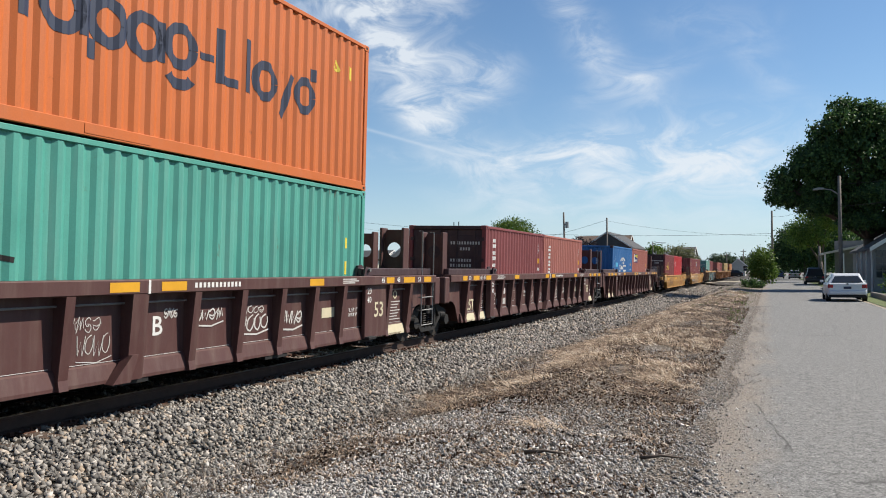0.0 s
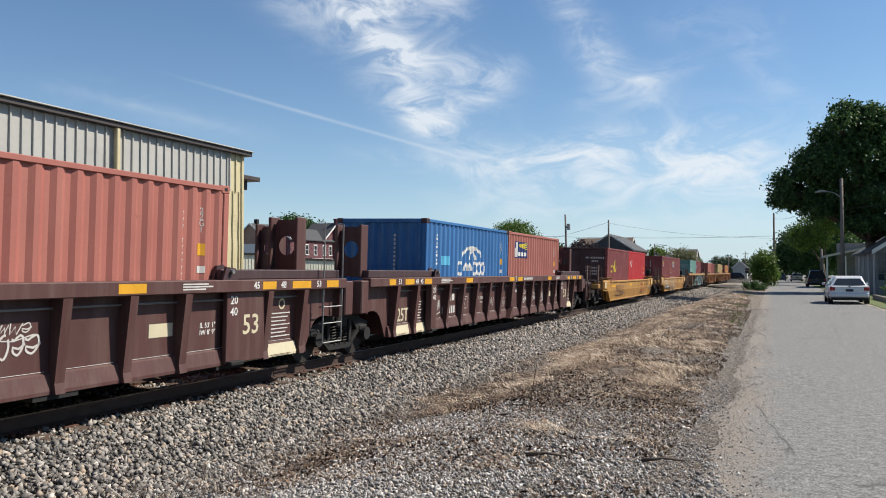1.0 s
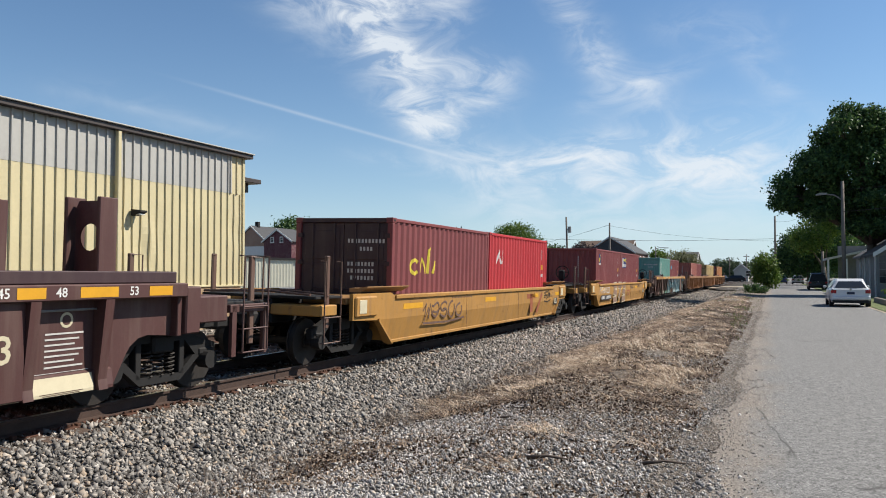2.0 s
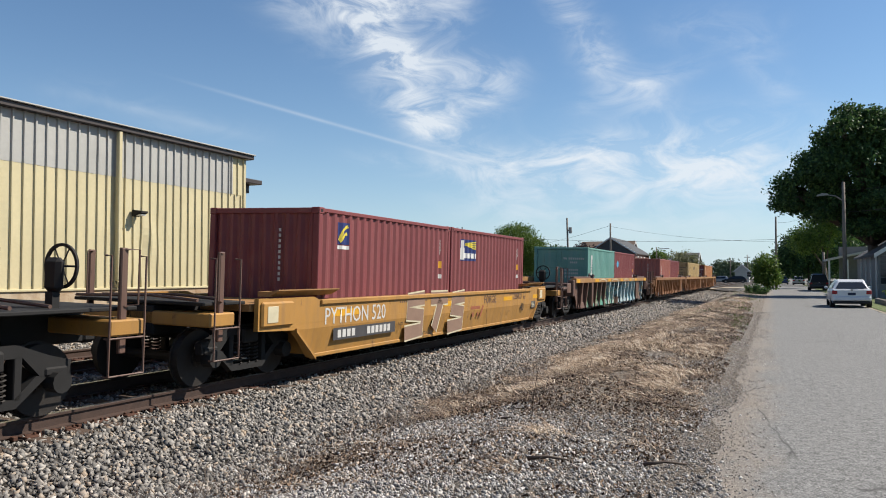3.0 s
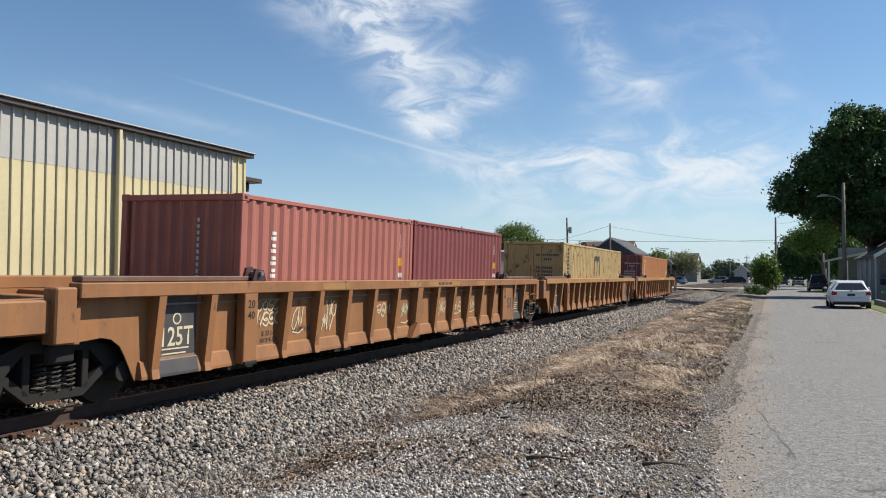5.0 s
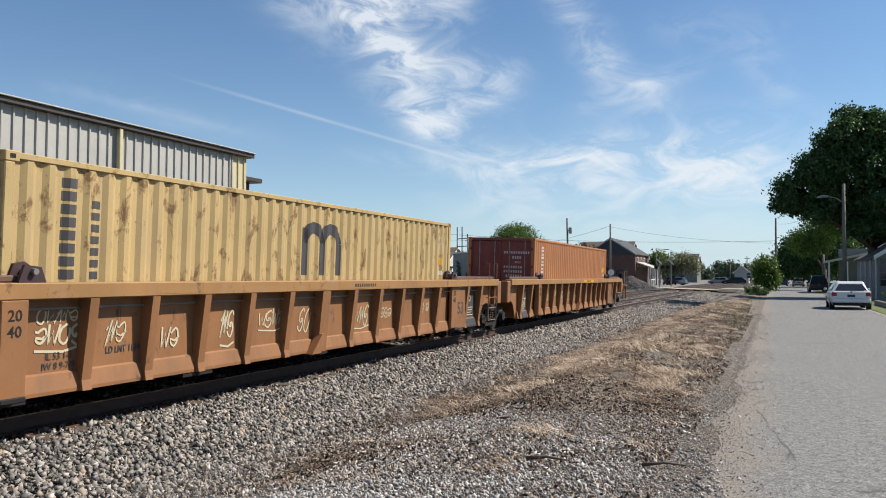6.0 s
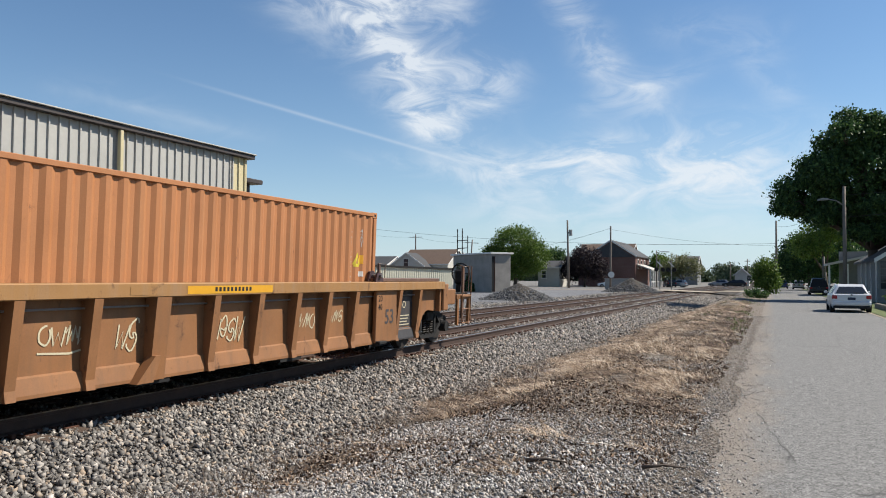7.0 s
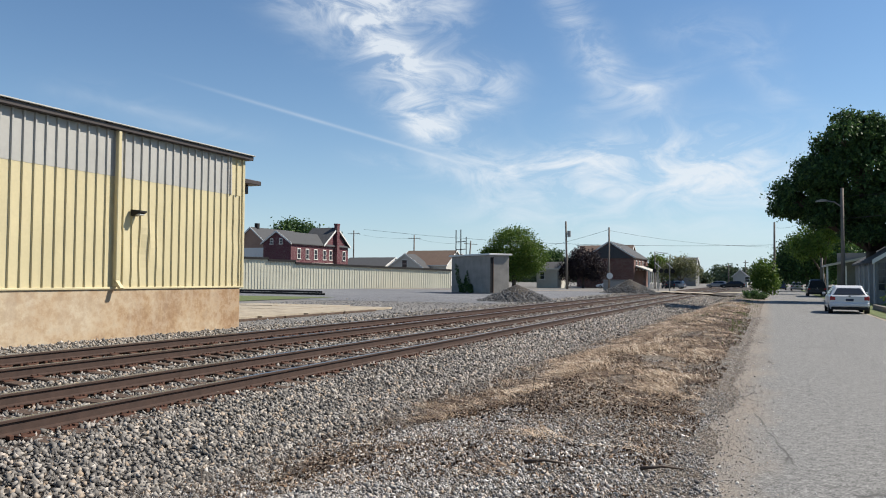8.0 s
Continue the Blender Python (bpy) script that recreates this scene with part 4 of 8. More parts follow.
            bogie("bogie", mat, car_y + tip - sgn * 0.05)
        elif sgn > 0:
            ladder(car, 1.42, *sorted((tip - sgn * 0.75, tip - sgn * 0.12)), [0.42, 0.76, 1.05, 1.4], M["grey_steel"] if mat is M["brown_car"] else mat, 2.55 if bulkheads else 2.0)
        if bulkheads:
            for x in (-1.05, 0.9):
                y = tip - sgn * (1.15 if sgn > 0 else 0.16)
                plate = part("bulkhead", plate_mesh(x, y, 1.56, 0.56, 1.0), mat, car, "brown upright plate with a round hole")
                for k in (-0.27, 0.27):
                    part("upright", Mesh().box(x + k - 0.03, x + k + 0.03, y - 0.14, y + 0.14, 1.55, 2.6, 0.01), mat, plate)
    movers.append((car, car_y, 0.0))
    return car


def plate_mesh(x, y, z, wide, tall):
    """An upright plate with a round hole in its middle."""
    me = Mesh()
    n, r = 16, 0.17
    ring = [(x + r * math.cos(t), z + tall * 0.55 + r * math.sin(t)) for t in [2 * math.pi * i / n for i in range(n)]]
    rim = []
    for i in range(n):
        t = 2 * math.pi * i / n
        c, s = math.cos(t), math.sin(t)
        k = 1 / max(abs(c) / (wide / 2), abs(s) / (tall * 0.45) if s > 0 else abs(s) / (tall * 0.55), 1e-6)
        rim.append((x + k * c, z + tall * 0.55 + k * s))
    for yy in (y - 0.012, y + 0.012):
        me.add([(a, yy, b) for a, b in ring + rim], [(i, (i + 1) % n, n + (i + 1) % n, n + i) for i in range(n)])
    return me


def yellow_car(label, car_y, mat):
    """A 40-foot well car with smooth sides, sloped towards its end platforms."""
    car = thing("well_car", label, "railway car", group="well cars of the train")
    for s in (1, -1):
        x0, x1 = s * 1.34, s * 1.42
        side = part("side_sheet", Mesh().prism([(-1.95, 1.3), (-1.95, 0.86), (14.15, 0.86), (14.15, 1.3), (12.6, 1.3), (12.4, 1.24), (-0.2, 1.24), (-0.4, 1.3)], "x", min(x0, x1), max(x0, x1)), mat, car)
        low = Mesh().prism([(-1.95, 0.859), (-1.95, 0.8), (-0.95, 0.76), (-0.35, 0.26), (12.55, 0.26), (13.15, 0.76), (14.15, 0.8), (14.15, 0.859)], "x", min(x0, x1), max(x0, x1))
        low.v = [(x - s * (0.1 if z < 0.5 else 0.0), y, z) for x, y, z in low.v]
        part("lower_sheet", low, mat, side)
        part("top_chord", Mesh().box(min(s * 1.25, s * 1.46), max(s * 1.25, s * 1.46), -0.2, 12.4, 1.16, 1.245, 0.012), mat, side)
        part("bottom_sill", Mesh().box(min(s * 1.24, s * 1.35), max(s * 1.24, s * 1.35), -0.32, 12.52, 0.24, 0.31, 0.01), mat, side)
        for a, b in (((-0.95, 0.76), (-0.35, 0.26)), ((12.55, 0.26), (13.15, 0.76))):
            part("edge_strip", Mesh().prism([(a[0], a[1] + 0.03), (a[0], a[1] - 0.03), (b[0], b[1] - 0.03), (b[0], b[1] + 0.03)], "x", min(s * 1.33, s * 1.46), max(s * 1.33, s * 1.46)), mat, side)
        if s > 0:
            for y in (3.9, 8.3):
                part("weld_seam", Mesh().box(1.419, 1.424, y, y + 0.012, 0.31, 1.16), M["umber_car"], side)
            for y0, y1 in ((-1.55, 0.3), (11.9, 13.75)):
                part("guide_flap", Mesh().prism([(1.1, 1.32), (1.32, 1.32), (1.5, 1.42), (1.5, 1.44), (1.3, 1.4), (1.1, 1.4)], "y", y0, y1), M["ochre_rail"], side)
            for y0 in (-1.9, 13.2):
                part("end_box", Mesh().box(1.40, 1.47, y0, y0 + 0.85, 0.85, 1.25, 0.03), mat, side)
                part("end_box_cover", Mesh().box(1.468, 1.478, y0 + 0.12, y0 + 0.4, 0.92, 1.18, 0.01), M["cream_label"], side)
    for y in (0.0, MID, 12.2):
        part("floor_beam", Mesh().box(-1.3, 1.3, y - 0.3, y + 0.3, 0.24, 0.28), M["black"], car)
    for y0, sgn in ((-0.3, -1), (12.5, 1)):
        tip = y0 + (3.9 if sgn > 0 else -2.7)
        part("end_bulk", Mesh().box(-1.33, 1.33, min(y0, y0 + sgn * 0.06), max(y0, y0 + sgn * 0.06), 0.3, 1.22), mat, car)
        part("end_deck", Mesh().box(-1.3, 1.3, *sorted((y0 + sgn * 0.08, y0 + sgn * 1.7)), 1.1, 1.22, 0.01), M["ochre_rail"], car)
        part("centre_sill", Mesh().box(-0.34, 0.34, *sorted((y0, tip)), 0.76, 1.2, 0.02), M["black"], car)
        part("platform", Mesh().box(-1.25, 1.25, *sorted((y0 + sgn * 1.75, tip)), 1.22, 1.27, 0.01), M["black"], car)
        part("end_beam", Mesh().box(-1.38, 1.38, *sorted((tip - sgn * 0.55, tip)), 0.92, 1.12, 0.02), mat, car)
        part("coupler", Mesh().box(-0.1, 0.1, *sorted((tip, tip + sgn * 0.25)), 0.78, 0.92, 0.03).box(-0.17, 0.19, *sorted((tip + sgn * 0.12, tip + sgn * 0.36)), 0.72, 0.98, 0.05), M["black"], car)
        ladder(car, 1.42, *sorted((tip - sgn * 0.6, tip - sgn * 0.05)), [0.45, 0.9], M["umber_car"], 1.9)
        for x in (-1.24, 1.3):
            y = tip - sgn * 0.3
            post = part("stanchion", Mesh().box(x - 0.03, x + 0.03, y - 0.055, y + 0.055, 0.7, 2.0, 0.012), M["umber_car"], car)
            part("grab_loop", Mesh().tube([(x + 0.03, y, 1.98), (x + 0.1, y + sgn * 0.16, 1.98), (x + 0.1, y + sgn * 0.16, 1.3), (x + 0.03, y, 1.28)], 0.014, 5), M["umber_car"], post)
        for y in (y0 + sgn * 2.2, y0 + sgn * 2.7):
            part("brake_pipe", Mesh().tube([(-1.2, y, 1.3), (0.2, y + 0.1, 1.34), (1.15, y, 1.3)], 0.025, 6), M["umber_car"], car)
        if sgn > 0:
            brake_wheel(car, 0.95, tip - 0.9, 1.76, M["black"])
        bogie("bogie", mat, car_y + y0 + (2.0 if sgn > 0 else -1.4))
    movers.append((car, car_y, 0.0))
    return car


def brake_wheel(car, x, y, z, mat):
    w = part("brake_wheel", Mesh().disc("y", (x, y, z), 0.27, 0.016, 24, 0.235), mat, car, "dark spoked hand-brake wheel")
    for i in range(6):
        a = math.pi * i / 3
        part("spoke", Mesh().tube([(x, y, z), (x + 0.245 * math.cos(a), y, z + 0.245 * math.sin(a))], 0.012, 4), mat, w)
    part("brake_housing", Mesh().box(x - 0.13, x + 0.13, y - 0.16, y - 0.03, z - 0.3, z + 0.1, 0.05).box(x - 0.06, x + 0.06, y - 0.16, y - 0.06, 1.25, z - 0.3, 0), mat, car)


def build_train():
    y = {"B": 1.28, "C": 20.6, "A": 39.92, "Y1": 61.65, "Y2": 82.27, "G1": 103.93, "G2": 127.18, "G3": 146.78, "G4": 166.37}
    P = 6.134
    brown = "dark brown well car with ribbed sides and yellow reflectors, carrying containers"
    cars = {}
    for k in ("B", "C", "A"):
        cars[k] = well_car(brown, y[k], M["brown_car"], M["brown_car"], outer=(False, k == "A"), bulkheads=True)
    cars["Y1"] = yellow_car("yellow smooth-sided well car with faded lettering, carrying containers", y["Y1"], M["yellow_car"])
    cars["Y2"] = yellow_car("yellow smooth-sided well car with sprayed graffiti, carrying containers", y["Y2"], M["yellow_car"])
    green = graffiti_material("graffiti_green", (0.072, 0.0432, 0.0324), [(0.0792, 0.0468, 0.036), (0.0504, 0.216, 0.144), (0.072, 0.2736, 0.2016), (0.0576, 0.0324, 0.0288), (0.1296, 0.288, 0.1296), (0.0288, 0.1944, 0.18), (0.0864, 0.0504, 0.036)], 0.5)
    ice = graffiti_material("graffiti_blue", (0.072, 0.0576, 0.0504), [(0.072, 0.0936, 0.108), (0.216, 0.3456, 0.3816), (0.2592, 0.3312, 0.3528), (0.216, 0.36, 0.4032), (0.0864, 0.108, 0.1224), (0.2304, 0.3168, 0.3456), (0.324, 0.2664, 0.1224)], 0.35, 0.3)
    cars["G1"] = well_car("umber well car covered with green and pale blue graffiti", y["G1"], M["umber_car"], M["ochre_rail"], (green, ice, ice), outer=(True, True), rod=False)
    rust = "rust-orange well car with ribbed sides and scrawled tags, carrying containers"
    for i, k in enumerate(("G2", "G3", "G4")):
        cars[k] = well_car(rust, y[k], M["rust_car"], M["ochre_rail"] if i else M["rust_car"], outer=(i == 0, i == 2))
    brake_wheel(cars["G4"], 1.0, 17.4, 1.76, M["black"])
    for a in ("B", "C", "G2", "G3"):
        bogie("bogie", None, y[a] + 15.75)

    def twenty(k, at, z, label, mat, **kw):
        return container(label, mat, at, y[k], z, **kw)

    boxes = {}
    boxes["teal"] = container("teal high-cube container with corrugated sides, in the car's well", M["c_teal"], 0, y["B"], 0.33, 12.192, 2.896)
    boxes["orange"] = container("bright orange high-cube container stacked on a teal one", M["c_orange"], 0, y["B"], 3.23, 12.192, 2.896)
    boxes["tex"] = twenty("C", 0, 0.345, "maroon container with near-black doors and white side marking", M["c_maroon"], doors=True, end_mat=M["c_black"])
    boxes["pink"] = twenty("C", P, 0.345, "faded pinkish-red container with white upright marking", M["c_pink"])
    boxes["blue"] = twenty("A", 0, 0.34, "bright blue container with a white globe emblem", M["c_blue"])
    boxes["beacon"] = twenty("A", P, 0.34, "faded maroon container with a navy and yellow emblem", M["c_pink"])
    boxes["y1a"] = twenty("Y1", 0, 0.29, "dark maroon container with a yellow emblem", M["c_maroon"], doors=True, end_mat=M["c_black"])
    boxes["y1b"] = twenty("Y1", P, 0.29, "clean bright red container", M["c_red"])
    boxes["y2a"] = twenty("Y2", 0, 0.29, "maroon container with a small blue and yellow emblem", M["c_maroon"])
    boxes["y2b"] = twenty("Y2", P, 0.29, "maroon container with a navy lighthouse emblem", M["c_maroon"])
    boxes["g1a"] = twenty("G1", 0, 0.315, "weathered sea-green container with panelled doors", M["c_green"], doors=True)
    boxes["g1b"] = twenty("G1", P, 0.315, "maroon container with a small blue round mark", M["c_maroon"])
    boxes["g2a"] = twenty("G2", 0, 0.30, "faded rust-red container in an orange car", M["c_pink"])
    boxes["g2b"] = twenty("G2", P, 0.30, "dull rust-red container in an orange car", M["c_maroon"])
    boxes["cream"] = container("cream-yellow forty-foot container with rust stains and a dark emblem", M["c_cream"], 0, y["G3"], 0.36, 12.192, doors=True)
    boxes["trit"] = container("rust-orange forty-foot container with brown doors and white upright marking", M["c_rust"], 0, y["G4"], 0.35, 12.192, doors=True, end_mat=M["c_maroon"])
    return cars, boxes


# ---- the yard's buildings ----
def build_warehouse():
    """Long steel-clad shed on a concrete base, beside the far track."""
    X, Y1, Y0 = -15.96, 20.6, -14.0
    Zb, Zs, Zt = 1.29, 4.25, 5.46
    top = thing("warehouse", "cream steel-clad warehouse with grey upper band and concrete base", "warehouse")
    M["cream_clad"] = plain("cream_cladding", (0.496, 0.432, 0.264), 0.5, var=0.1, scale=0.8)
    M["grey_clad"] = plain("grey_cladding", (0.36, 0.352, 0.328), 0.5, var=0.1, scale=0.8)
    M["old_concrete"] = concrete_material()
    M["trim"] = plain("brown_trim", (0.048, 0.0376, 0.0344), 0.5, var=0.2, scale=4)
    part("base_wall", Mesh().box(X - 18, X + 0.03, Y0, Y1 - 0.12, -0.2, Zb, 0.02), M["old_concrete"], top, "stained concrete base wall")
    part("core", Mesh().box(X - 18, X - 0.12, Y0, Y1 - 0.1, Zb, Zt), M["trim"], top)
    pitch = 0.305
    part("cladding", ribbed(X, Y0, Y1, Zb, Zs, pitch), M["cream_clad"], top, "cream ribbed steel cladding")
    part("upper_cladding", ribbed(X + 0.006, Y0, Y1 - 0.62, Zs, Zt, pitch), M["grey_clad"], top, "grey ribbed steel cladding")
    part("upper_cladding", ribbed(X + 0.006, Y1 - 0.615, Y1, Zs, Zt, pitch), M["cream_clad"], top)
    part("gable_cladding", corrugated("x", Y1, 1, X - 18, X, Zb, Zt - 0.1, pitch, 0.03), M["cream_clad"], top)
    part("corner_trim", Mesh().box(X - 0.1, X + 0.045, Y1 - 0.02, Y1 + 0.05, Zb, Zt, 0.01), M["cream_clad"], top)
    part("base_flashing", Mesh().box(X - 0.06, X + 0.07, Y0, Y1 + 0.03, Zb - 0.03, Zb + 0.03, 0.01), M["cream_clad"], top)
    part("eave", Mesh().box(X - 0.3, X + 0.2, Y0, Y1 + 0.28, Zt, Zt + 0.13, 0.015), M["trim"], top, "dark brown eave trim")
    part("gutter", Mesh().box(X - 0.3, X + 0.26, Y0, Y1 + 0.3, Zt + 0.131, Zt + 0.17, 0.01), M["grey_clad"], top)
    part("roof", Mesh().prism([(X + 0.2, Zt + 0.171), (X - 9, Zt + 0.6), (X - 18.2, Zt + 0.171)], "y", Y0, Y1 + 0.28), M["grey_clad"], top)
    d = part("downspout", Mesh().box(X + 0.05, X + 0.17, 15.18, 15.3, 1.5, Zt, 0.015).box(X + 0.05, X + 0.17, 15.18, 15.3, 1.32, 1.51, 0.02), M["cream_clad"], top)
    part("downspout_shoe", Mesh().prism([(X + 0.06, 1.5), (X + 0.16, 1.5), (X + 0.34, 1.3), (X + 0.26, 1.26)], "y", 15.18, 15.3), M["cream_clad"], d)
    lamp = thing("wall_lamp", "small dark wall lamp on the cream cladding", "lamp", Matrix.Translation((X + 0.04, 15.88, 3.33)))
    part("housing", Mesh().prism([(0.0, -0.09), (0.16, -0.06), (0.34, 0.0), (0.34, 0.05), (0.0, 0.09)], "y", -0.12, 0.12), M["black"], lamp)
    part("lens", Mesh().box(0.12, 0.3, -0.09, 0.09, -0.075, -0.035, 0.01), M["white"], lamp)
    # canopy behind the gable
    part("canopy", Mesh().box(-24, -17.3, 20.68, 23.4, 4.98, 5.14, 0.02).box(-24, -17.65, 20.69, 23.1, 4.66, 4.979, 0.02), M["trim"], top)


def ribbed(x, y0, y1, z0, z1, pitch):
    """Flat panels with narrow raised ribs."""
    prof = []
    y = y0
    while y < y1 - 1e-6:
        e = min(y + pitch, y1)
        prof += [(x, y)]
        if e - y > 0.12:
            prof += [(x, e - 0.075), (x + 0.045, e - 0.06), (x + 0.045, e - 0.02), (x, e - 0.005)]
        y = e
    prof.append((x, y1))
    me = Mesh()
    n = len(prof)
    zs = steps(z0, z1, 16)
    for z in zs:
        for a, b in prof:
            # old knocks in the sheets
            k = max(0.0, noise.noise(Vector((b * 0.35, z * 0.5, 11.0))) - 0.05) * noise.noise(Vector((b * 2.2, z * 1.1, 4.0))) * 0.09
            k += 0.05 * math.exp(-((b - 16.4) / 0.4) ** 2 - ((z - 2.5) / 0.6) ** 2) * math.sin(b * 7.0 + z * 2.0) - 0.06 * math.exp(-((b - 11.6) / 0.5) ** 2 - ((z - 2.8) / 0.8) ** 2) * math.sin(b * 6.0)
            me.v.append((a + k * min(1.0, (z - z0) * 2, (z1 - z) * 3), b, z))
    me.f = [(j * n + i, j * n + i + 1, (j + 1) * n + i + 1, (j + 1) * n + i) for j in range(len(zs) - 1) for i in range(n - 1)]
    return me


def concrete_material():
    m, nt, b = material("stained_concrete", 0.9, spec=0.25)
    big = noise_tex(nt, 0.55, 7, 0.65)
    run = noise_tex(nt, 1.0, 6, 0.6, (2.5, 2.5, 0.3))
    fine = noise_tex(nt, 2.6, 9, 0.78)
    col = ramp(nt, big, [(0.4, (0.256, 0.152, 0.08)), (0.5, (0.36, 0.248, 0.144)), (0.62, (0.448, 0.368, 0.264))])
    col = blend(nt, ramp(nt, run, [(0.45, (0,) * 3), (0.75, (0.6,) * 3)]), col, (0.4, 0.344, 0.272))
    col = blend(nt, 0.38, col, ramp(nt, fine, [(0.36, (0.176, 0.104, 0.06)), (0.48, (0.336, 0.24, 0.152)), (0.56, (0.48, 0.4, 0.296)), (0.68, (0.272, 0.232, 0.176))]))
    nt.links.new(col, b.inputs["Base Color"])
    bumped(nt, b, fine, 0.4, 0.01)
    return m


build_ground()
build_track("track_near", TRACK_X, "ballasted main track with rusty rails worn bright on top")
build_track("track_far", FAR_X, "second ballasted track with rusty rails beside the warehouse")
build_warehouse()
cars, boxes = build_train()
build_stones()


# ---- plants ----
def leaf_mesh(spots, size, rng, long=1.0):
    """Small folded leaves of two triangles each, turned at random."""
    spots = np.asarray(spots)
    n = len(spots)
    a = rng.normal(size=(n, 3))
    a /= np.linalg.norm(a, axis=1)[:, None]
    b = np.cross(a, rng.normal(size=(n, 3)))
    b /= np.linalg.norm(b, axis=1)[:, None]
    c = np.cross(a, b)
    s = (np.asarray(size) * rng.uniform(0.6, 1.35, n))[:, None]
    pts = np.stack([spots - a * s * long, spots + b * s * 0.6 + c * s * 0.15, spots + a * s * long, spots - b * s * 0.6 + c * s * 0.15], 1)
    faces = (np.array([(0, 1, 2), (0, 2, 3)])[None] + (np.arange(n) * 4)[:, None, None]).reshape(-1, 3)
    me = bpy.data.meshes.new("leaves")
    me.vertices.add(n * 4)
    me.vertices.foreach_set("co", pts.reshape(-1))
    me.loops.add(len(faces) * 3)
    me.loops.foreach_set("vertex_index", faces.reshape(-1).astype(np.int32))
    me.polygons.add(len(faces))
    me.polygons.foreach_set("loop_start", np.arange(0, len(faces) * 3, 3, dtype=np.int32))
    me.update(calc_edges=True)
    return me


def crown_spots(lobes, n, rng, clump=0.5, fill=0.45):
    """Leaf places: clumps on and in a few rounded lobes, thicker towards their outsides."""
    w = np.array([l[3] * l[4] * l[5] for l in lobes]) ** 0.67
    w = w / w.sum()
    out = []
    per = 22
    for li in rng.choice(len(lobes), n // per, p=w):
        cx, cy, cz, rx, ry, rz = lobes[li]
        d = rng.normal(size=3)
        d /= np.linalg.norm(d)
        r = 1 - fill * rng.random() ** 1.6
        c = np.array((cx + d[0] * rx * r, cy + d[1] * ry * r, cz + d[2] * rz * r))
        out.append(c + rng.normal(size=(per, 3)) * clump * rng.uniform(0.6, 1.3))
    return np.concatenate(out)


def tree(label, base, trunk_r, fork, lobes, n, leaf, mat, seed, clump=0.5, fill=0.5, name="tree"):
    """A tapered trunk with limbs to each lobe and a crown of small leaves."""
    rng = np.random.default_rng(seed)
    top = thing(name, label, "tree", Matrix.Translation(base))
    me = Mesh()
    me.tube([(0, 0, -0.2), (trunk_r * 0.2, 0, fork * 0.5), (0, trunk_r * 0.3, fork)], trunk_r, 10, trunk_r * 0.65)
    local = []
    for l in lobes:
        c = Vector((l[0] - base[0], l[1] - base[1], l[2] - base[2]))
        local.append((*c, *l[3:]))
        m = Vector((c.x * 0.45, c.y * 0.45, fork + (c.z - fork) * 0.6))
        me.tube([(0, trunk_r * 0.3, fork - 0.2), m, c], trunk_r * 0.45, 7, 0.03)
        for _ in range(3):
            d = Vector(rng.normal(size=3)).normalized()
            e = c + Vector((d.x * l[3], d.y * l[4], d.z * l[5])) * 0.8
            me.tube([m.lerp(c, 0.6), (m.lerp(c, 0.6) + e) / 2 + Vector((0, 0, 0.2)), e], trunk_r * 0.14, 5, 0.015)
    part("trunk", me, M["bark"], top, "rough brown trunk and limbs", smooth=True)
    part("crown", leaf_mesh(crown_spots(local, n, rng, clump, fill), leaf, rng), mat, top)
    return top


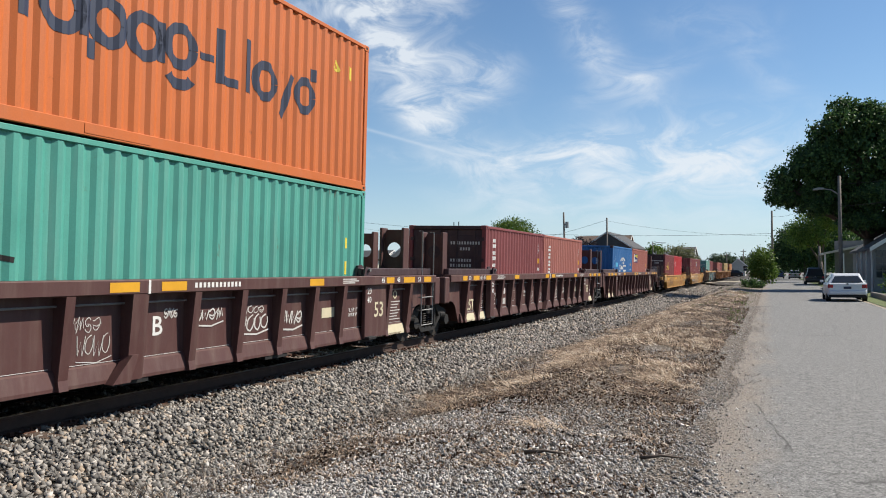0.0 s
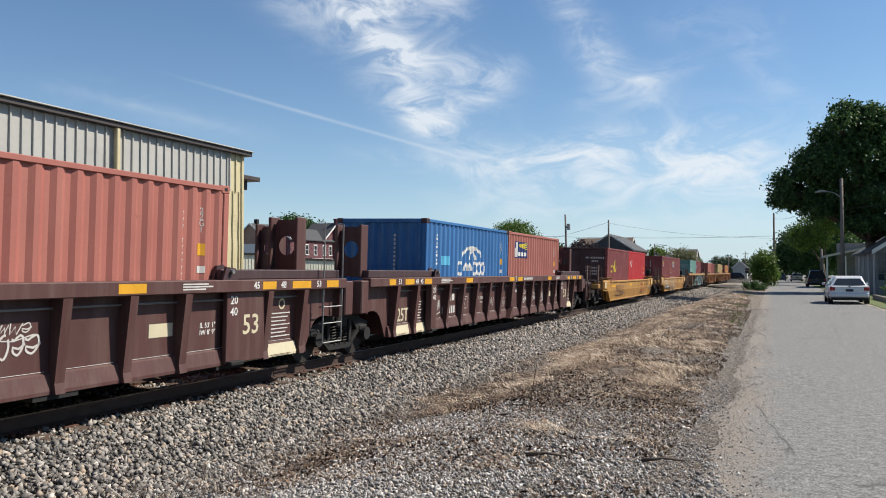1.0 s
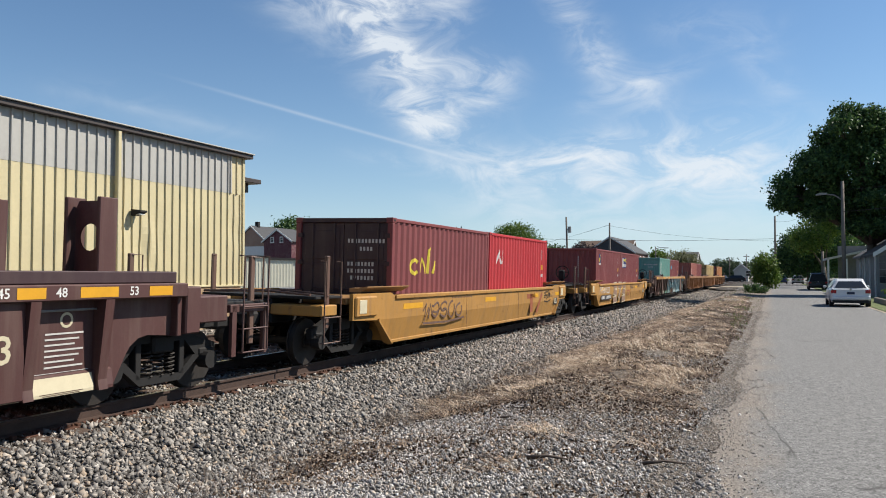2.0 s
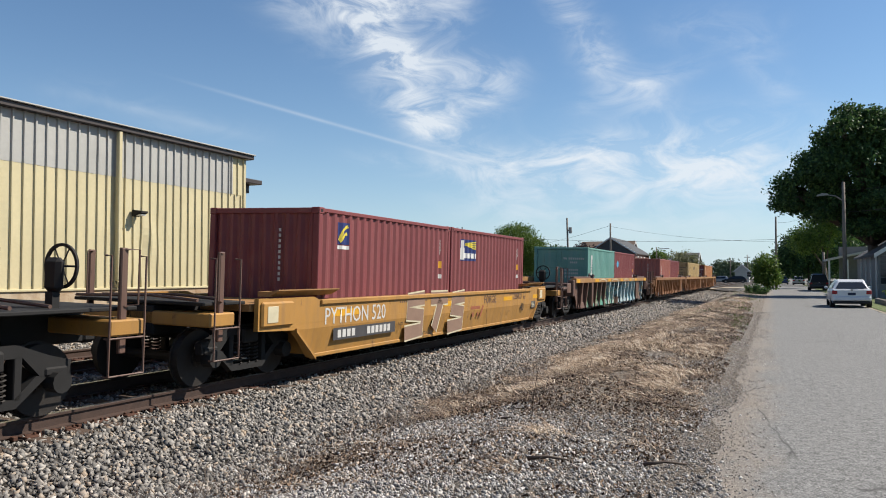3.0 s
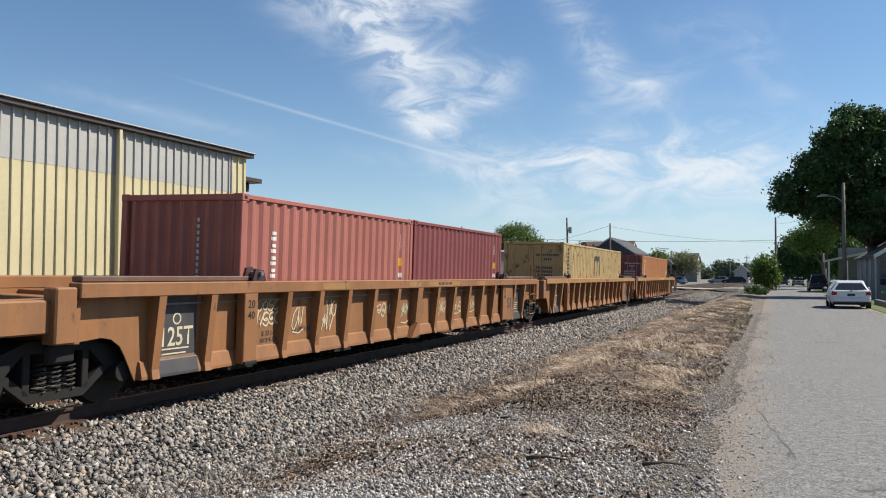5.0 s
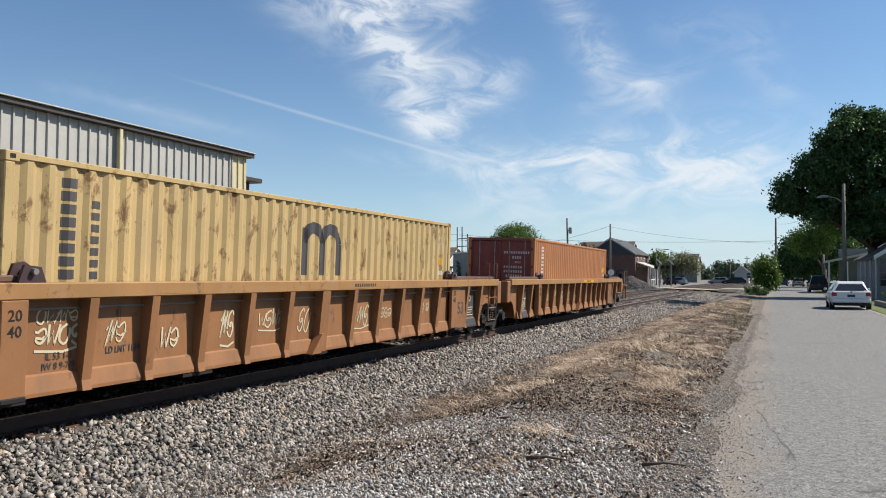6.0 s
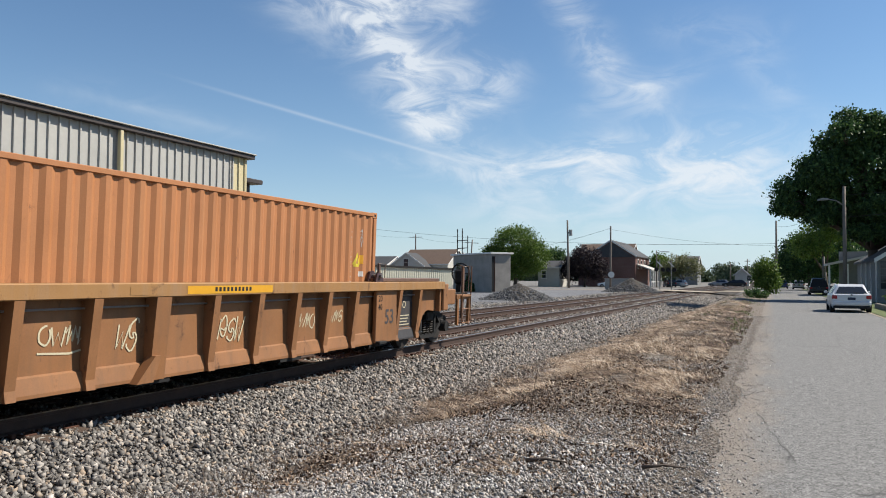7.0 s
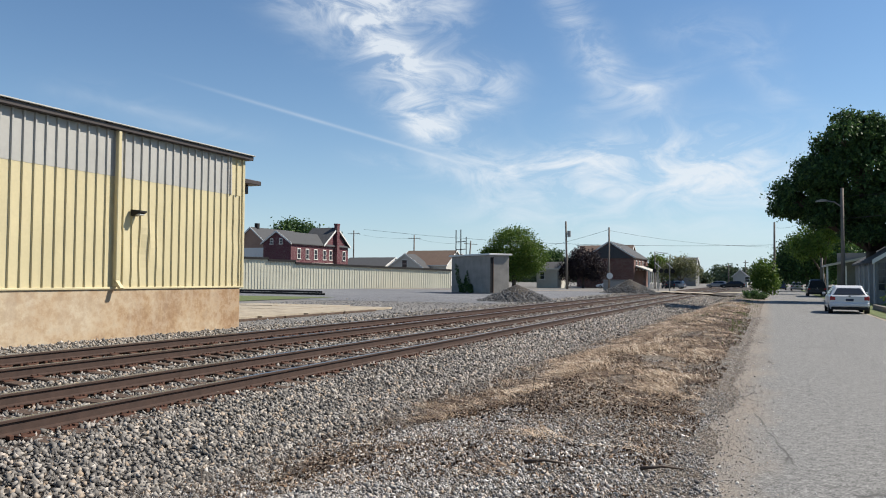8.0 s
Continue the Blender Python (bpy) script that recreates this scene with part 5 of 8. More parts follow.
def build_trees():
    maple = [(6.6, 67, 9.8, 4.6, 4.6, 3.6), (2.3, 66, 8.2, 2.35, 2.6, 1.9), (5.5, 66.5, 12.4, 2.6, 3, 2.1), (2.9, 67, 10.7, 1.7, 2, 1.2), (10.6, 68, 10.6, 4, 4, 3.6),
             (4.3, 66, 7.2, 2.6, 2.6, 1.5), (8.4, 66, 6.9, 3.4, 3, 1.8), (12.5, 68, 7.5, 3.2, 3, 2.6), (8.6, 67, 13.2, 2.4, 2.6, 1.3), (1.2, 66, 7.3, 1.2, 1.5, 1.0), (6.6, 66, 5.4, 2.2, 2, 1.0)]
    lob = np.random.default_rng(77)
    boughs = []
    for cx, cy, cz, rx, ry, rz in maple:
        boughs.append((cx, cy, cz, rx * 0.72, ry * 0.72, rz * 0.72))
        for _ in range(7):
            d = lob.normal(size=3)
            d /= np.linalg.norm(d)
            k = lob.uniform(0.3, 0.46)
            boughs.append((cx + d[0] * rx * 0.74, cy + d[1] * ry * 0.74, cz + d[2] * rz * 0.74, rx * k, ry * k, rz * k * 0.85))
    tree("large dark green maple with a broad dense crown over the street", (7.2, 68.5, 0), 0.55, 4.2, boughs, 110000, 0.12, M["leaf_dark"], 3, 0.2, 0.5)
    tree("sunlit green tree behind the maple", (5.8, 104, 0), 0.3, 2.5, [(5.2, 104, 6.8, 2.4, 2.4, 2.2), (3.4, 104, 5.4, 1.5, 1.8, 1.5), (7, 104, 8.2, 2.4, 2.4, 1.8)], 8000, 0.14, M["leaf_light"], 4, 0.35)
    tree("dark green street tree behind parked cars", (5.0, 128, 0), 0.3, 2.5, [(4.2, 128, 5.0, 3.4, 3, 3.4), (8, 128, 5.5, 3.6, 3, 3.6), (1.9, 130, 3.4, 1.8, 2, 1.8)], 20000, 0.19, M["leaf_dark"], 5)
    tree("deep green street trees closing the far end of the road", (5.4, 175, 0), 0.3, 2.0, [(4.5, 175, 4.4, 3.5, 3, 3.4), (9, 172, 5, 4, 3, 4.2), (13, 160, 6, 5, 4, 5)], 12000, 0.3, M["leaf_dark"], 15)
    tree("leafy roadside bush at the crossing", (-0.7, 92, 0), 0.12, 0.6, [(-0.7, 92, 2.4, 1.15, 1.2, 1.35), (-0.2, 92, 1.2, 1.0, 1, 1.0), (-1.3, 92, 1.6, 0.7, 0.8, 0.9)], 5200, 0.13, M["leaf_light"], 6, 0.28, 0.6, "bush")
    tree("low dark bush at the road edge", (-1.35, 70, -0.05), 0.05, 0.15, [(-1.3, 70, 0.35, 0.55, 0.6, 0.35), (-0.8, 71, 0.28, 0.5, 0.5, 0.25), (-1.9, 69, 0.4, 0.3, 0.4, 0.35)], 1800, 0.07, M["leaf_dark"], 7, 0.12, 0.6, "bush")
    tree("round bright green tree beyond the gravel yard", (-42.5, 132, 0), 0.4, 3.0, [(-42.6, 132, 7.2, 4.6, 4, 3.6), (-46.5, 132, 4.8, 2.6, 3, 2.5), (-39, 132, 5.4, 2.6, 3, 2.8), (-42.5, 132, 4, 4, 3, 2.4)], 34000, 0.15, M["leaf_light"], 8, 0.4, 0.5)
    tree("small dark green tree behind a white garage", (-45.6, 172, 0), 0.25, 2.0, [(-45.6, 172, 5.6, 2.6, 2.5, 2.4)], 3600, 0.28, M["leaf_dark"], 9)
    tree("purple-leaved plum tree beside the brick building", (-32, 141, 0), 0.25, 1.6, [(-32, 141, 4.6, 3.0, 3, 2.7), (-34.6, 141, 3.2, 2.2, 2, 2.0), (-29.4, 141, 3.2, 2.0, 2, 1.9)], 16000, 0.15, M["leaf_purple"], 10, 0.35)
    tree("pale spreading willow by the crossing", (-15.8, 152, 0), 0.25, 1.5, [(-16, 152, 4.4, 2.8, 2.6, 2.2), (-13.8, 152, 3.4, 2.0, 2, 1.8), (-18, 152, 3.2, 1.8, 2, 1.8)], 5200, 0.16, M["leaf_pale"], 11, 0.4, 0.8)
    tree("green tree beside the brick building", (-20.8, 165, 0), 0.2, 1.5, [(-21, 165, 4.2, 1.9, 2, 2.0), (-22.3, 165, 5.2, 1.2, 1.4, 1.2)], 3000, 0.24, M["leaf_light"], 12)
    tree("dark tree behind the red house", (-150, 222, 0), 0.5, 6, [(-150, 222, 16, 8, 6, 5.2), (-158, 222, 13.5, 5, 5, 4), (-141, 222, 13.5, 6, 5, 4), (-136, 222, 13, 4, 4, 3)], 12000, 0.45, M["leaf_dark"], 13, 0.9)
    rng = np.random.default_rng(21)
    lobes = []
    for i in range(70):
        x = -140 + i * 4.2 + rng.uniform(-1.5, 1.5)
        h = 5.0 + 3.6 * rng.random() + (2.5 if i % 9 == 0 else 0)
        lobes.append((x, 400 + rng.uniform(-20, 40), h * 0.5, 3.6, 3, h * 0.62))
    solid("woods", leaf_mesh(crown_spots(lobes, 76000, rng, 0.8, 0.5), 0.6, rng), M["far_leaf"], "distant hazy green woods on the horizon", "woods", kind="stuff")


def straw_mesh(rows, rng):
    """Thin bent straws: rows of place, heading, length, lift and width."""
    me = Mesh()
    vs, fs = [], []
    for x, y, z, a, L, lift, w in rows:
        dx, dy = math.cos(a), math.sin(a)
        b = len(vs)
        k = rng.uniform(-0.3, 0.3)
        for t, h in ((0.0, 0.0), (0.45, lift), (1.0, lift * rng.uniform(-0.2, 1.2))):
            px, py = x + dx * L * t - dy * k * L * t * t, y + dy * L * t + dx * k * L * t * t
            ww = w * (1 - 0.6 * t)
            vs.append((px - dy * ww, py + dx * ww, z + h))
            vs.append((px + dy * ww, py - dx * ww, z + h + 0.3 * ww))
        fs += [(b, b + 1, b + 3, b + 2), (b + 2, b + 3, b + 5, b + 4)]
    me.v, me.f = vs, fs
    d = bpy.data.meshes.new("straw")
    d.from_pydata(vs, [], fs)
    return d


def build_straw():
    rng = random.Random(8)
    pale, brown = [], []
    for _ in range(52000):
        y = 5.5 + 52 * rng.random() ** 1.6
        x = rng.uniform(-5.0, -0.75 - 0.012 * y)
        w = noise.noise(Vector((x * 0.55, y * 0.3, 5.0))) + 0.6 * noise.noise(Vector((x * 1.7, y * 1.1, 2.0)))
        patchy = noise.noise(Vector((x * 2.2, y * 1.6, 8.0)))
        mound = math.exp(-((x + 2.9) / 1.5) ** 2 - ((y - 16.0) / 4.5) ** 2) * 0.9 + math.exp(-((x + 3.0) / 1.2) ** 2) * 0.25 * (y > 15)
        strip = math.exp(-((y - 7.6 - 0.15 * x) / 0.25) ** 2) * (0.8 if -3.6 < x < -1.2 else 0.0)
        dens = -0.02 + 0.8 * w + 1.0 * patchy + 0.4 * mound + 0.6 * strip - (0.3 if x < -4.6 else 0.0) - 0.6 * max(0.0, min(1.0, (10.0 - y) / 3))
        if rng.random() > dens:
            continue
        # a tuft of strands combed one way
        lay = rng.gauss(2.75, 0.7)
        rows = pale if rng.random() < 0.24 + 0.9 * noise.noise(Vector((x * 1.8, y * 1.2, 15.0))) + 0.3 * mound + 0.5 * strip else brown
        rise = rng.uniform(0.0, 0.05) * (1 + mound)
        for _ in range(rng.randint(4, 8)):
            u, v = x + rng.gauss(0, 0.07), y + rng.gauss(0, 0.06)
            rows.append((u, v, height(u, v) + 0.012 + rng.random() * 0.035, lay + rng.gauss(0, 0.4), rng.uniform(0.08, 0.36), rise * rng.uniform(0.4, 1.4), rng.uniform(0.0015, 0.0045) * (0.6 + y / 15)))
    solid("dead_straw", straw_mesh(pale, rng), M["straw"], "matted pale dead straw lying on the verge", "straw", kind="stuff")
    solid("dead_stalks", straw_mesh(brown, rng), M["stalk"], "flattened brown dead stalks lying on the verge", "straw", kind="stuff")
    rows = []
    for _ in range(9000):
        y = 5.0 + 30 * rng.random() ** 1.6
        x = rng.uniform(-5.6, -0.8)
        band = math.exp(-((x + 4.75) / 0.5) ** 2)
        pile = 1.2 * math.exp(-((x + 4.5) / 0.6) ** 2 - ((y - 12.3) / 1.6) ** 2)
        if rng.random() > (0.05 if y < 9 else 0.2) + band * (0.5 if y < 9 else 1.0) + pile:
            continue
        rows.append((x, y, height(x, y) + 0.02 + rng.random() * (0.04 + 0.16 * pile), rng.gauss(1.9, 0.7), rng.uniform(0.15, 0.7), rng.uniform(0, 0.08), rng.uniform(0.002, 0.006)))
    solid("dead_twigs", straw_mesh(rows, rng), M["twig"], "scattered grey-brown dead twigs and stalks", "twigs", kind="stuff")
    nrng = np.random.default_rng(4)
    spots, sizes = [], []
    for _ in range(110000):
        y = 4.2 + 30 * rng.random() ** 1.7
        x = rng.uniform(-5.3, -0.75)
        if noise.noise(Vector((x * 0.9, y * 0.7, 4.0))) < -0.12:
            continue
        spots.append((x, y, height(x, y) + 0.018))
        sizes.append(0.005 + 0.02 * rng.random() ** 2)
    solid("debris", leaf_mesh(spots, sizes, nrng, 1.6), M["mulch"], "dark bark flakes and chaff littering the verge", "debris", kind="stuff")
    rows = []
    for _ in range(3500):
        y = 20 + 85 * rng.random()
        x = rng.choice((rng.gauss(-1.0 - 0.008 * y, 0.18), rng.gauss(-2.5, 1.0)))
        if noise.noise(Vector((x * 0.8, y * 0.25, 1.0))) < 0.08 or x > -0.75:
            continue
        rows.append((x, y, height(x, y) + 0.01, rng.uniform(0, 6.28), rng.uniform(0.03, 0.09), rng.uniform(0.05, 0.14), 0.006))
    solid("weeds", straw_mesh(rows, rng), M["grass"], "sparse green weeds at the road edge", "grass", kind="stuff")
    # a few lying sticks, a stalk and a dark stone that stand out
    def stick(x, y, a, L, r, label):
        pts = [(x + math.cos(a) * L * t + 0.03 * math.sin(7 * t), y + math.sin(a) * L * t, height(x, y) + 0.03 + 0.02 * math.sin(3 * t)) for t in (0, 0.3, 0.6, 1)]
        solid("stick", Mesh().tube(pts, r, 6, r * 0.5), M["twig"], label, "stick", group="sticks on the verge", smooth=True)
    stick(-1.02, 6.6, 0.35, 0.34, 0.016, "pale broken stick lying on gravel")
    stick(-3.9, 7.0, 0.9, 0.9, 0.012, "long bleached stick lying on gravel")
    stick(-4.4, 11.2, 0.75, 1.2, 0.014, "long bleached branch at the ballast edge")
    stick(-2.75, 7.9, 0.1, 0.3, 0.016, "dark rotten stick on the straw")
    stick(-1.9, 6.2, 0.2, 0.32, 0.018, "dark rotten stick on the gravel")
    rngs = np.random.default_rng(2)
    solid("stone", stone_mesh([(-3.05, 8.35, height(-3.05, 8.35) + 0.03)], [0.055], rngs), M["black"], "dark lump of stone on the verge", "stone")
    solid("dead_stalk", Mesh().tube([(-2.4, 8.0, height(-2.4, 8.0)), (-2.38, 8.0, 0.3), (-2.33, 8.02, 0.62)], 0.006, 5, 0.002).tube([(-2.38, 8, 0.25), (-2.42, 8.0, 0.4)], 0.003, 4, 0.001), M["twig"], "thin upright dead weed stalk", "plant")


# ---- the yard and beyond ----
def heap(label, cx, cy, r, h, n, size, seed):
    rng = np.random.default_rng(seed)
    top = thing("gravel_heap", label, "gravel heap", Matrix.Translation((cx, cy, -0.03)), group="gravel heaps")
    me = Mesh()
    k = 28
    rings = [(1.0, 0.0), (0.75, 0.24), (0.5, 0.5), (0.25, 0.76), (0.0, 1.0)]
    for i, (q, z) in enumerate(rings[:-1]):
        for j in range(k):
            a = 2 * math.pi * j / k
            w = 1 + 0.12 * noise.noise(Vector((math.cos(a) * 2, math.sin(a) * 2, seed)))
            me.v.append((q * r * w * math.cos(a) * 1.1, q * r * w * math.sin(a), z * h))
    me.v.append((0, 0, h))
    for i in range(3):
        me.f += [(i * k + j, i * k + (j + 1) % k, (i + 1) * k + (j + 1) % k, (i + 1) * k + j) for j in range(k)]
    me.f += [(3 * k + j, 3 * k + (j + 1) % k, 4 * k) for j in range(k)]
    part("core", me, M["ballast"], top, smooth=True)
    spots = []
    for _ in range(n):
        a, q = rng.uniform(0, 6.283), rng.random() ** 0.55 * 1.08
        z = h * max(0.0, 1 - q) * (1 - 0.12 * (1 - q))
        spots.append((q * r * 1.1 * math.cos(a), q * r * math.sin(a), z + 0.02))
    st = part("rubble", stone_mesh(spots, [size] * n, rng), M["dark_stones"], top)
    tagged(st, kind="stuff")


def utility_pole(label, x, y, tall, arms=(), lean=0.0, r=0.14, extras=None, name="utility_pole"):
    top = thing(name, label, "utility pole", pose(x, y, -0.1, 0, lean, 0), group="utility poles")
    part("pole", Mesh().tube([(0, 0, 0), (0, 0, tall * 0.5), (0, 0, tall + 0.1)], r, 9, r * 0.7), M["pole"], top, smooth=True)
    for z, half in arms:
        arm = part("crossarm", Mesh().box(-half, half, -0.06, 0.06, z - 0.07, z + 0.07, 0.01), M["pole"], top)
        for f in (-0.85, -0.4, 0.4, 0.85):
            part("insulator", Mesh().disc("z", (half * f, 0, z + 0.14), 0.05, 0.08, 8), M["grey_steel"], arm)
    if extras:
        extras(top)
    return top


def cable(a, b, sag, r=0.02, name="cable"):
    r *= 0.6
    pts = []
    for i in range(13):
        t = i / 12
        pts.append((a[0] + (b[0] - a[0]) * t, a[1] + (b[1] - a[1]) * t, a[2] + (b[2] - a[2]) * t - sag * 4 * t * (1 - t)))
    solid(name, Mesh().tube(pts, r, 4), M["black"], "thin black overhead cable between poles", "cable", group="overhead cables")


def window(parent, x, y, z, w, h, face="y", name="window"):
    """A sash window with frame, sill and two panes. face: the axis that it looks along (towards the camera)."""
    put = (lambda me: me) if face == "y" else (lambda me: me.move(Matrix.Rotation(radians(90), 4, "Z")))
    fr = Mesh()
    fr.box(-w / 2 - 0.08, w / 2 + 0.08, -0.05, 0.02, h, h + 0.16, 0).box(-w / 2 - 0.08, -w / 2, -0.05, 0.02, 0, h, 0).box(w / 2, w / 2 + 0.08, -0.05, 0.02, 0, h, 0).box(-w / 2, w / 2, -0.045, 0.02, h / 2 - 0.03, h / 2 + 0.03, 0)
    win = part(name, put(fr), M["white"], parent, "white-framed sash window")
    win.location = (x, y, z)
    part("sill", put(Mesh().box(-w / 2 - 0.14, w / 2 + 0.14, -0.12, 0.02, -0.14, -0.002, 0.01)), M["white"], win)
    for z0 in (0.0, h / 2 + 0.03):
        part("pane", put(Mesh().box(-w / 2, w / 2, -0.012, -0.004, z0, z0 + h / 2 - 0.03)), M["glass"], win)


def gable_house(name, label, x0, x1, y0, y1, eave, ridge, wall, roof, along="x", base=0.0, windows=(), side_windows=(), chimney=None, over=0.3):
    top = thing(name, label, "house", Matrix.Translation((0, 0, base)))
    h = 0.0
    if along == "x":
        prof = [(y0, -0.3), (y1, -0.3), (y1, eave), ((y0 + y1) / 2, ridge), (y0, eave)]
        part("wall", Mesh().prism(prof, "x", x0, x1), wall, top)
        m = (y0 + y1) / 2
        k = (ridge - eave) / (m - y0)
        for s, ya in ((1, y0), (-1, y1)):
            part("roof", Mesh().prism([(ya - s * over, eave - k * over + 0.03), (m, ridge + 0.03), (m, ridge + 0.2), (ya - s * over, eave - k * over + 0.2)], "x", x0 - over, x1 + over), roof, top)
            part("fascia", Mesh().box(x0 - over, x1 + over, *sorted((ya - s * over - s * 0.04, ya - s * over + s * 0.001)), eave - k * over - 0.02, eave - k * over + 0.2), M["white"], top)
        for xx in (x0 - over, x1 + over):
            for s, ya in ((1, y0), (-1, y1)):
                part("bargeboard", Mesh().prism([(ya - s * over, eave - k * over - 0.08), (m, ridge - 0.08), (m, ridge + 0.22), (ya - s * over, eave - k * over + 0.22)], "x", xx - 0.04, xx + 0.04), M["white"], top)
    else:
        prof = [(x0, -0.3), (x1, -0.3), (x1, eave), ((x0 + x1) / 2, ridge), (x0, eave)]
        part("wall", Mesh().prism(prof, "y", y0, y1), wall, top)
        m = (x0 + x1) / 2
        k = (ridge - eave) / (m - x0)
        for s, xa in ((1, x0), (-1, x1)):
            part("roof", Mesh().prism([(xa - s * over, eave - k * over + 0.03), (m, ridge + 0.03), (m, ridge + 0.2), (xa - s * over, eave - k * over + 0.2)], "y", y0 - over, y1 + over), roof, top)
            part("bargeboard", Mesh().prism([(xa - s * over, eave - k * over - 0.08), (m, ridge - 0.08), (m, ridge + 0.22), (xa - s * over, eave - k * over + 0.22)], "y", y0 - over - 0.04, y0 - over + 0.04), M["white"], top)
    for wx, wz, ww, wh in windows:
        window(top, wx, y0 - 0.01, wz, ww, wh)
    for wy, wz, ww, wh in side_windows:
        window(top, x1 + 0.01, wy, wz, ww, wh, "x")
    if chimney:
        cx, cy, cw, cz = chimney
        c = part("chimney", Mesh().box(cx - cw / 2, cx + cw / 2, cy - cw / 2, cy + cw / 2, 0, cz - 0.2, 0.02).box(cx - cw / 2 - 0.06, cx + cw / 2 + 0.06, cy - cw / 2 - 0.06, cy + cw / 2 + 0.06, cz - 0.2, cz, 0.02), M["brick_red"], top, "red brick chimney")
    return top


def welded(shape):
    """The mesh with doubled corners joined."""
    me = shape.data("wall")
    bm = bmesh.new()
    bm.from_mesh(me)
    bmesh.ops.remove_doubles(bm, verts=bm.verts, dist=0.001)
    bm.to_mesh(me)
    bm.free()
    return me


def build_far():
    M["glass"] = plain("window_glass", (0.024, 0.028, 0.036), 0.08, var=0.2, scale=0.6, bump=0)
    M["brick_red"] = brick_material("red_brick", (0.075, 0.018, 0.028), (0.1, 0.028, 0.04))
    M["brick_dark"] = brick_material("dark_brick", (0.104, 0.048, 0.04), (0.136, 0.068, 0.056))
    M["brick_tan"] = brick_material("tan_brick", (0.272, 0.16, 0.112), (0.32, 0.208, 0.152))
    M["shingle"] = plain("grey_shingle", (0.06, 0.0608, 0.064), 0.9, var=0.25, scale=2.5, bump=0.4, dist=0.02)
    M["brown_shingle"] = plain("brown_shingle", (0.136, 0.092, 0.068), 0.9, var=0.25, scale=2.5, bump=0.4, dist=0.02)
    M["siding"] = plain("pale_siding", (0.44, 0.424, 0.384), 0.7, var=0.1, scale=2, bump=0)
    # pale siding turned grey: the trees' shade is put into its colour
    M["shade_siding"] = plain("shade_darkened_clapboard", (0.16, 0.16, 0.156), 0.8, var=0.15, scale=2, bump=0)
    M["slab"] = plain("worn_slab", (0.32, 0.272, 0.204), 0.9, var=0.4, scale=1.6, bump=0.3, dist=0.01)
    M["yard"] = yard_material()
    M["shed"] = plain("grey_render", (0.24, 0.224, 0.204), 0.9, var=0.3, scale=0.9, bump=0.3, dist=0.01)
    flat = lambda x, y: -0.02
    pad = thing("concrete_pad", "worn tan concrete loading pad of broken slabs", "pad", kind="structure")
    slab_rng = random.Random(12)
    for i in range(5):
        for j in range(5):
            x0, x1 = -34 + i * 3.2, -34 + i * 3.2 + 3.14
            y0, y1 = 21.5 + j * 3.16, 21.5 + j * 3.16 + 3.1
            if i == 4:
                x1 -= slab_rng.uniform(0.0, 0.5)
            if j == 4:
                y1 -= slab_rng.uniform(0.0, 0.9)
            p = part("slab", Mesh().prism([(x0, y0), (x1, y0), (x1 - slab_rng.uniform(0, 0.25), y1), (x0, y1 - slab_rng.uniform(0, 0.12))], "z", -0.1, 0.0), M["slab"], pad)
            p.location.z = 0.1 + slab_rng.uniform(-0.03, 0.015)
    for y0, y1 in ((21.6, 25.8), (25.9, 30.4), (30.5, 33.6)):
        solid("edge_timber", Mesh().box(-18.02, -17.86, y0, y1, -0.1, 0.06, 0.015), M["tie"], "dark rotten timber along the loading pad", "timber", group="pad edge timbers")
    sheet("yard_paving", steps(-90, -17, 8), steps(48, 118, 8), 0.01, M["yard"], "dark grey patched asphalt yard", "yard", flat)
    sheet("yard_grass", steps(-66, -33, 8), steps(41, 55, 6), 0.03, M["lawn"], "strip of green grass in the yard", "grass", flat)
    # stacked old rails
    for i, (dx, dz) in enumerate(((0, 0), (1.2, 0), (0.6, 0.2))):
        solid("stacked_rail", Mesh().prism([(a, b + 0.2 + dz) for a, b in RAIL], "y", -9, 9), M["black"], "dark old rail stacked in the yard", "rail", pose(-46 - dx * 0.5, 62.5, 0, 0, 0, 75), "stacked old rails")
    # long clad wall with a dark coping, stepped down
    wall = thing("boundary_building", "long low cream steel-clad building with a dark stepped roof edge", "building")
    segs = (((-67.5, 82.0), (-64.2, 88.6), 4.1, 4.1), ((-64.2, 88.6), (-62.3, 92.4), 3.85, 3.8), ((-62.3, 92.4), (-49.4, 119.2), 3.5, 2.85))
    M["wall_clad"] = plain("pale_cladding", (0.496, 0.48, 0.384), 0.55, var=0.1, scale=0.7, bump=0)
    for (xa, ya), (xb, yb), ha, hb in segs:
        d = math.hypot(xb - xa, yb - ya)
        ang = math.degrees(math.atan2(yb - ya, xb - xa))
        n = max(1, round(d / 0.45))
        me = Mesh()
        top = []
        for i in range(n):
            u0, u1 = d * i / n, d * (i + 1) / n
            h0, h1 = ha + (hb - ha) * u0 / d, ha + (hb - ha) * u1 / d
            g = (u1 - u0)
            me.add([(u0, 0, -0.1), (u0 + g * 0.7, 0, -0.1), (u0 + g * 0.76, -0.05, -0.1), (u0 + g * 0.94, -0.05, -0.1), (u1, 0, -0.1),
                    (u0, 0, h0), (u0 + g * 0.7, 0, h1), (u0 + g * 0.76, -0.05, h1), (u0 + g * 0.94, -0.05, h1), (u1, 0, h1)],
                   [(0, 1, 6, 5), (1, 2, 7, 6), (2, 3, 8, 7), (3, 4, 9, 8)])
        p = part("wall", welded(me), M["wall_clad"], wall)
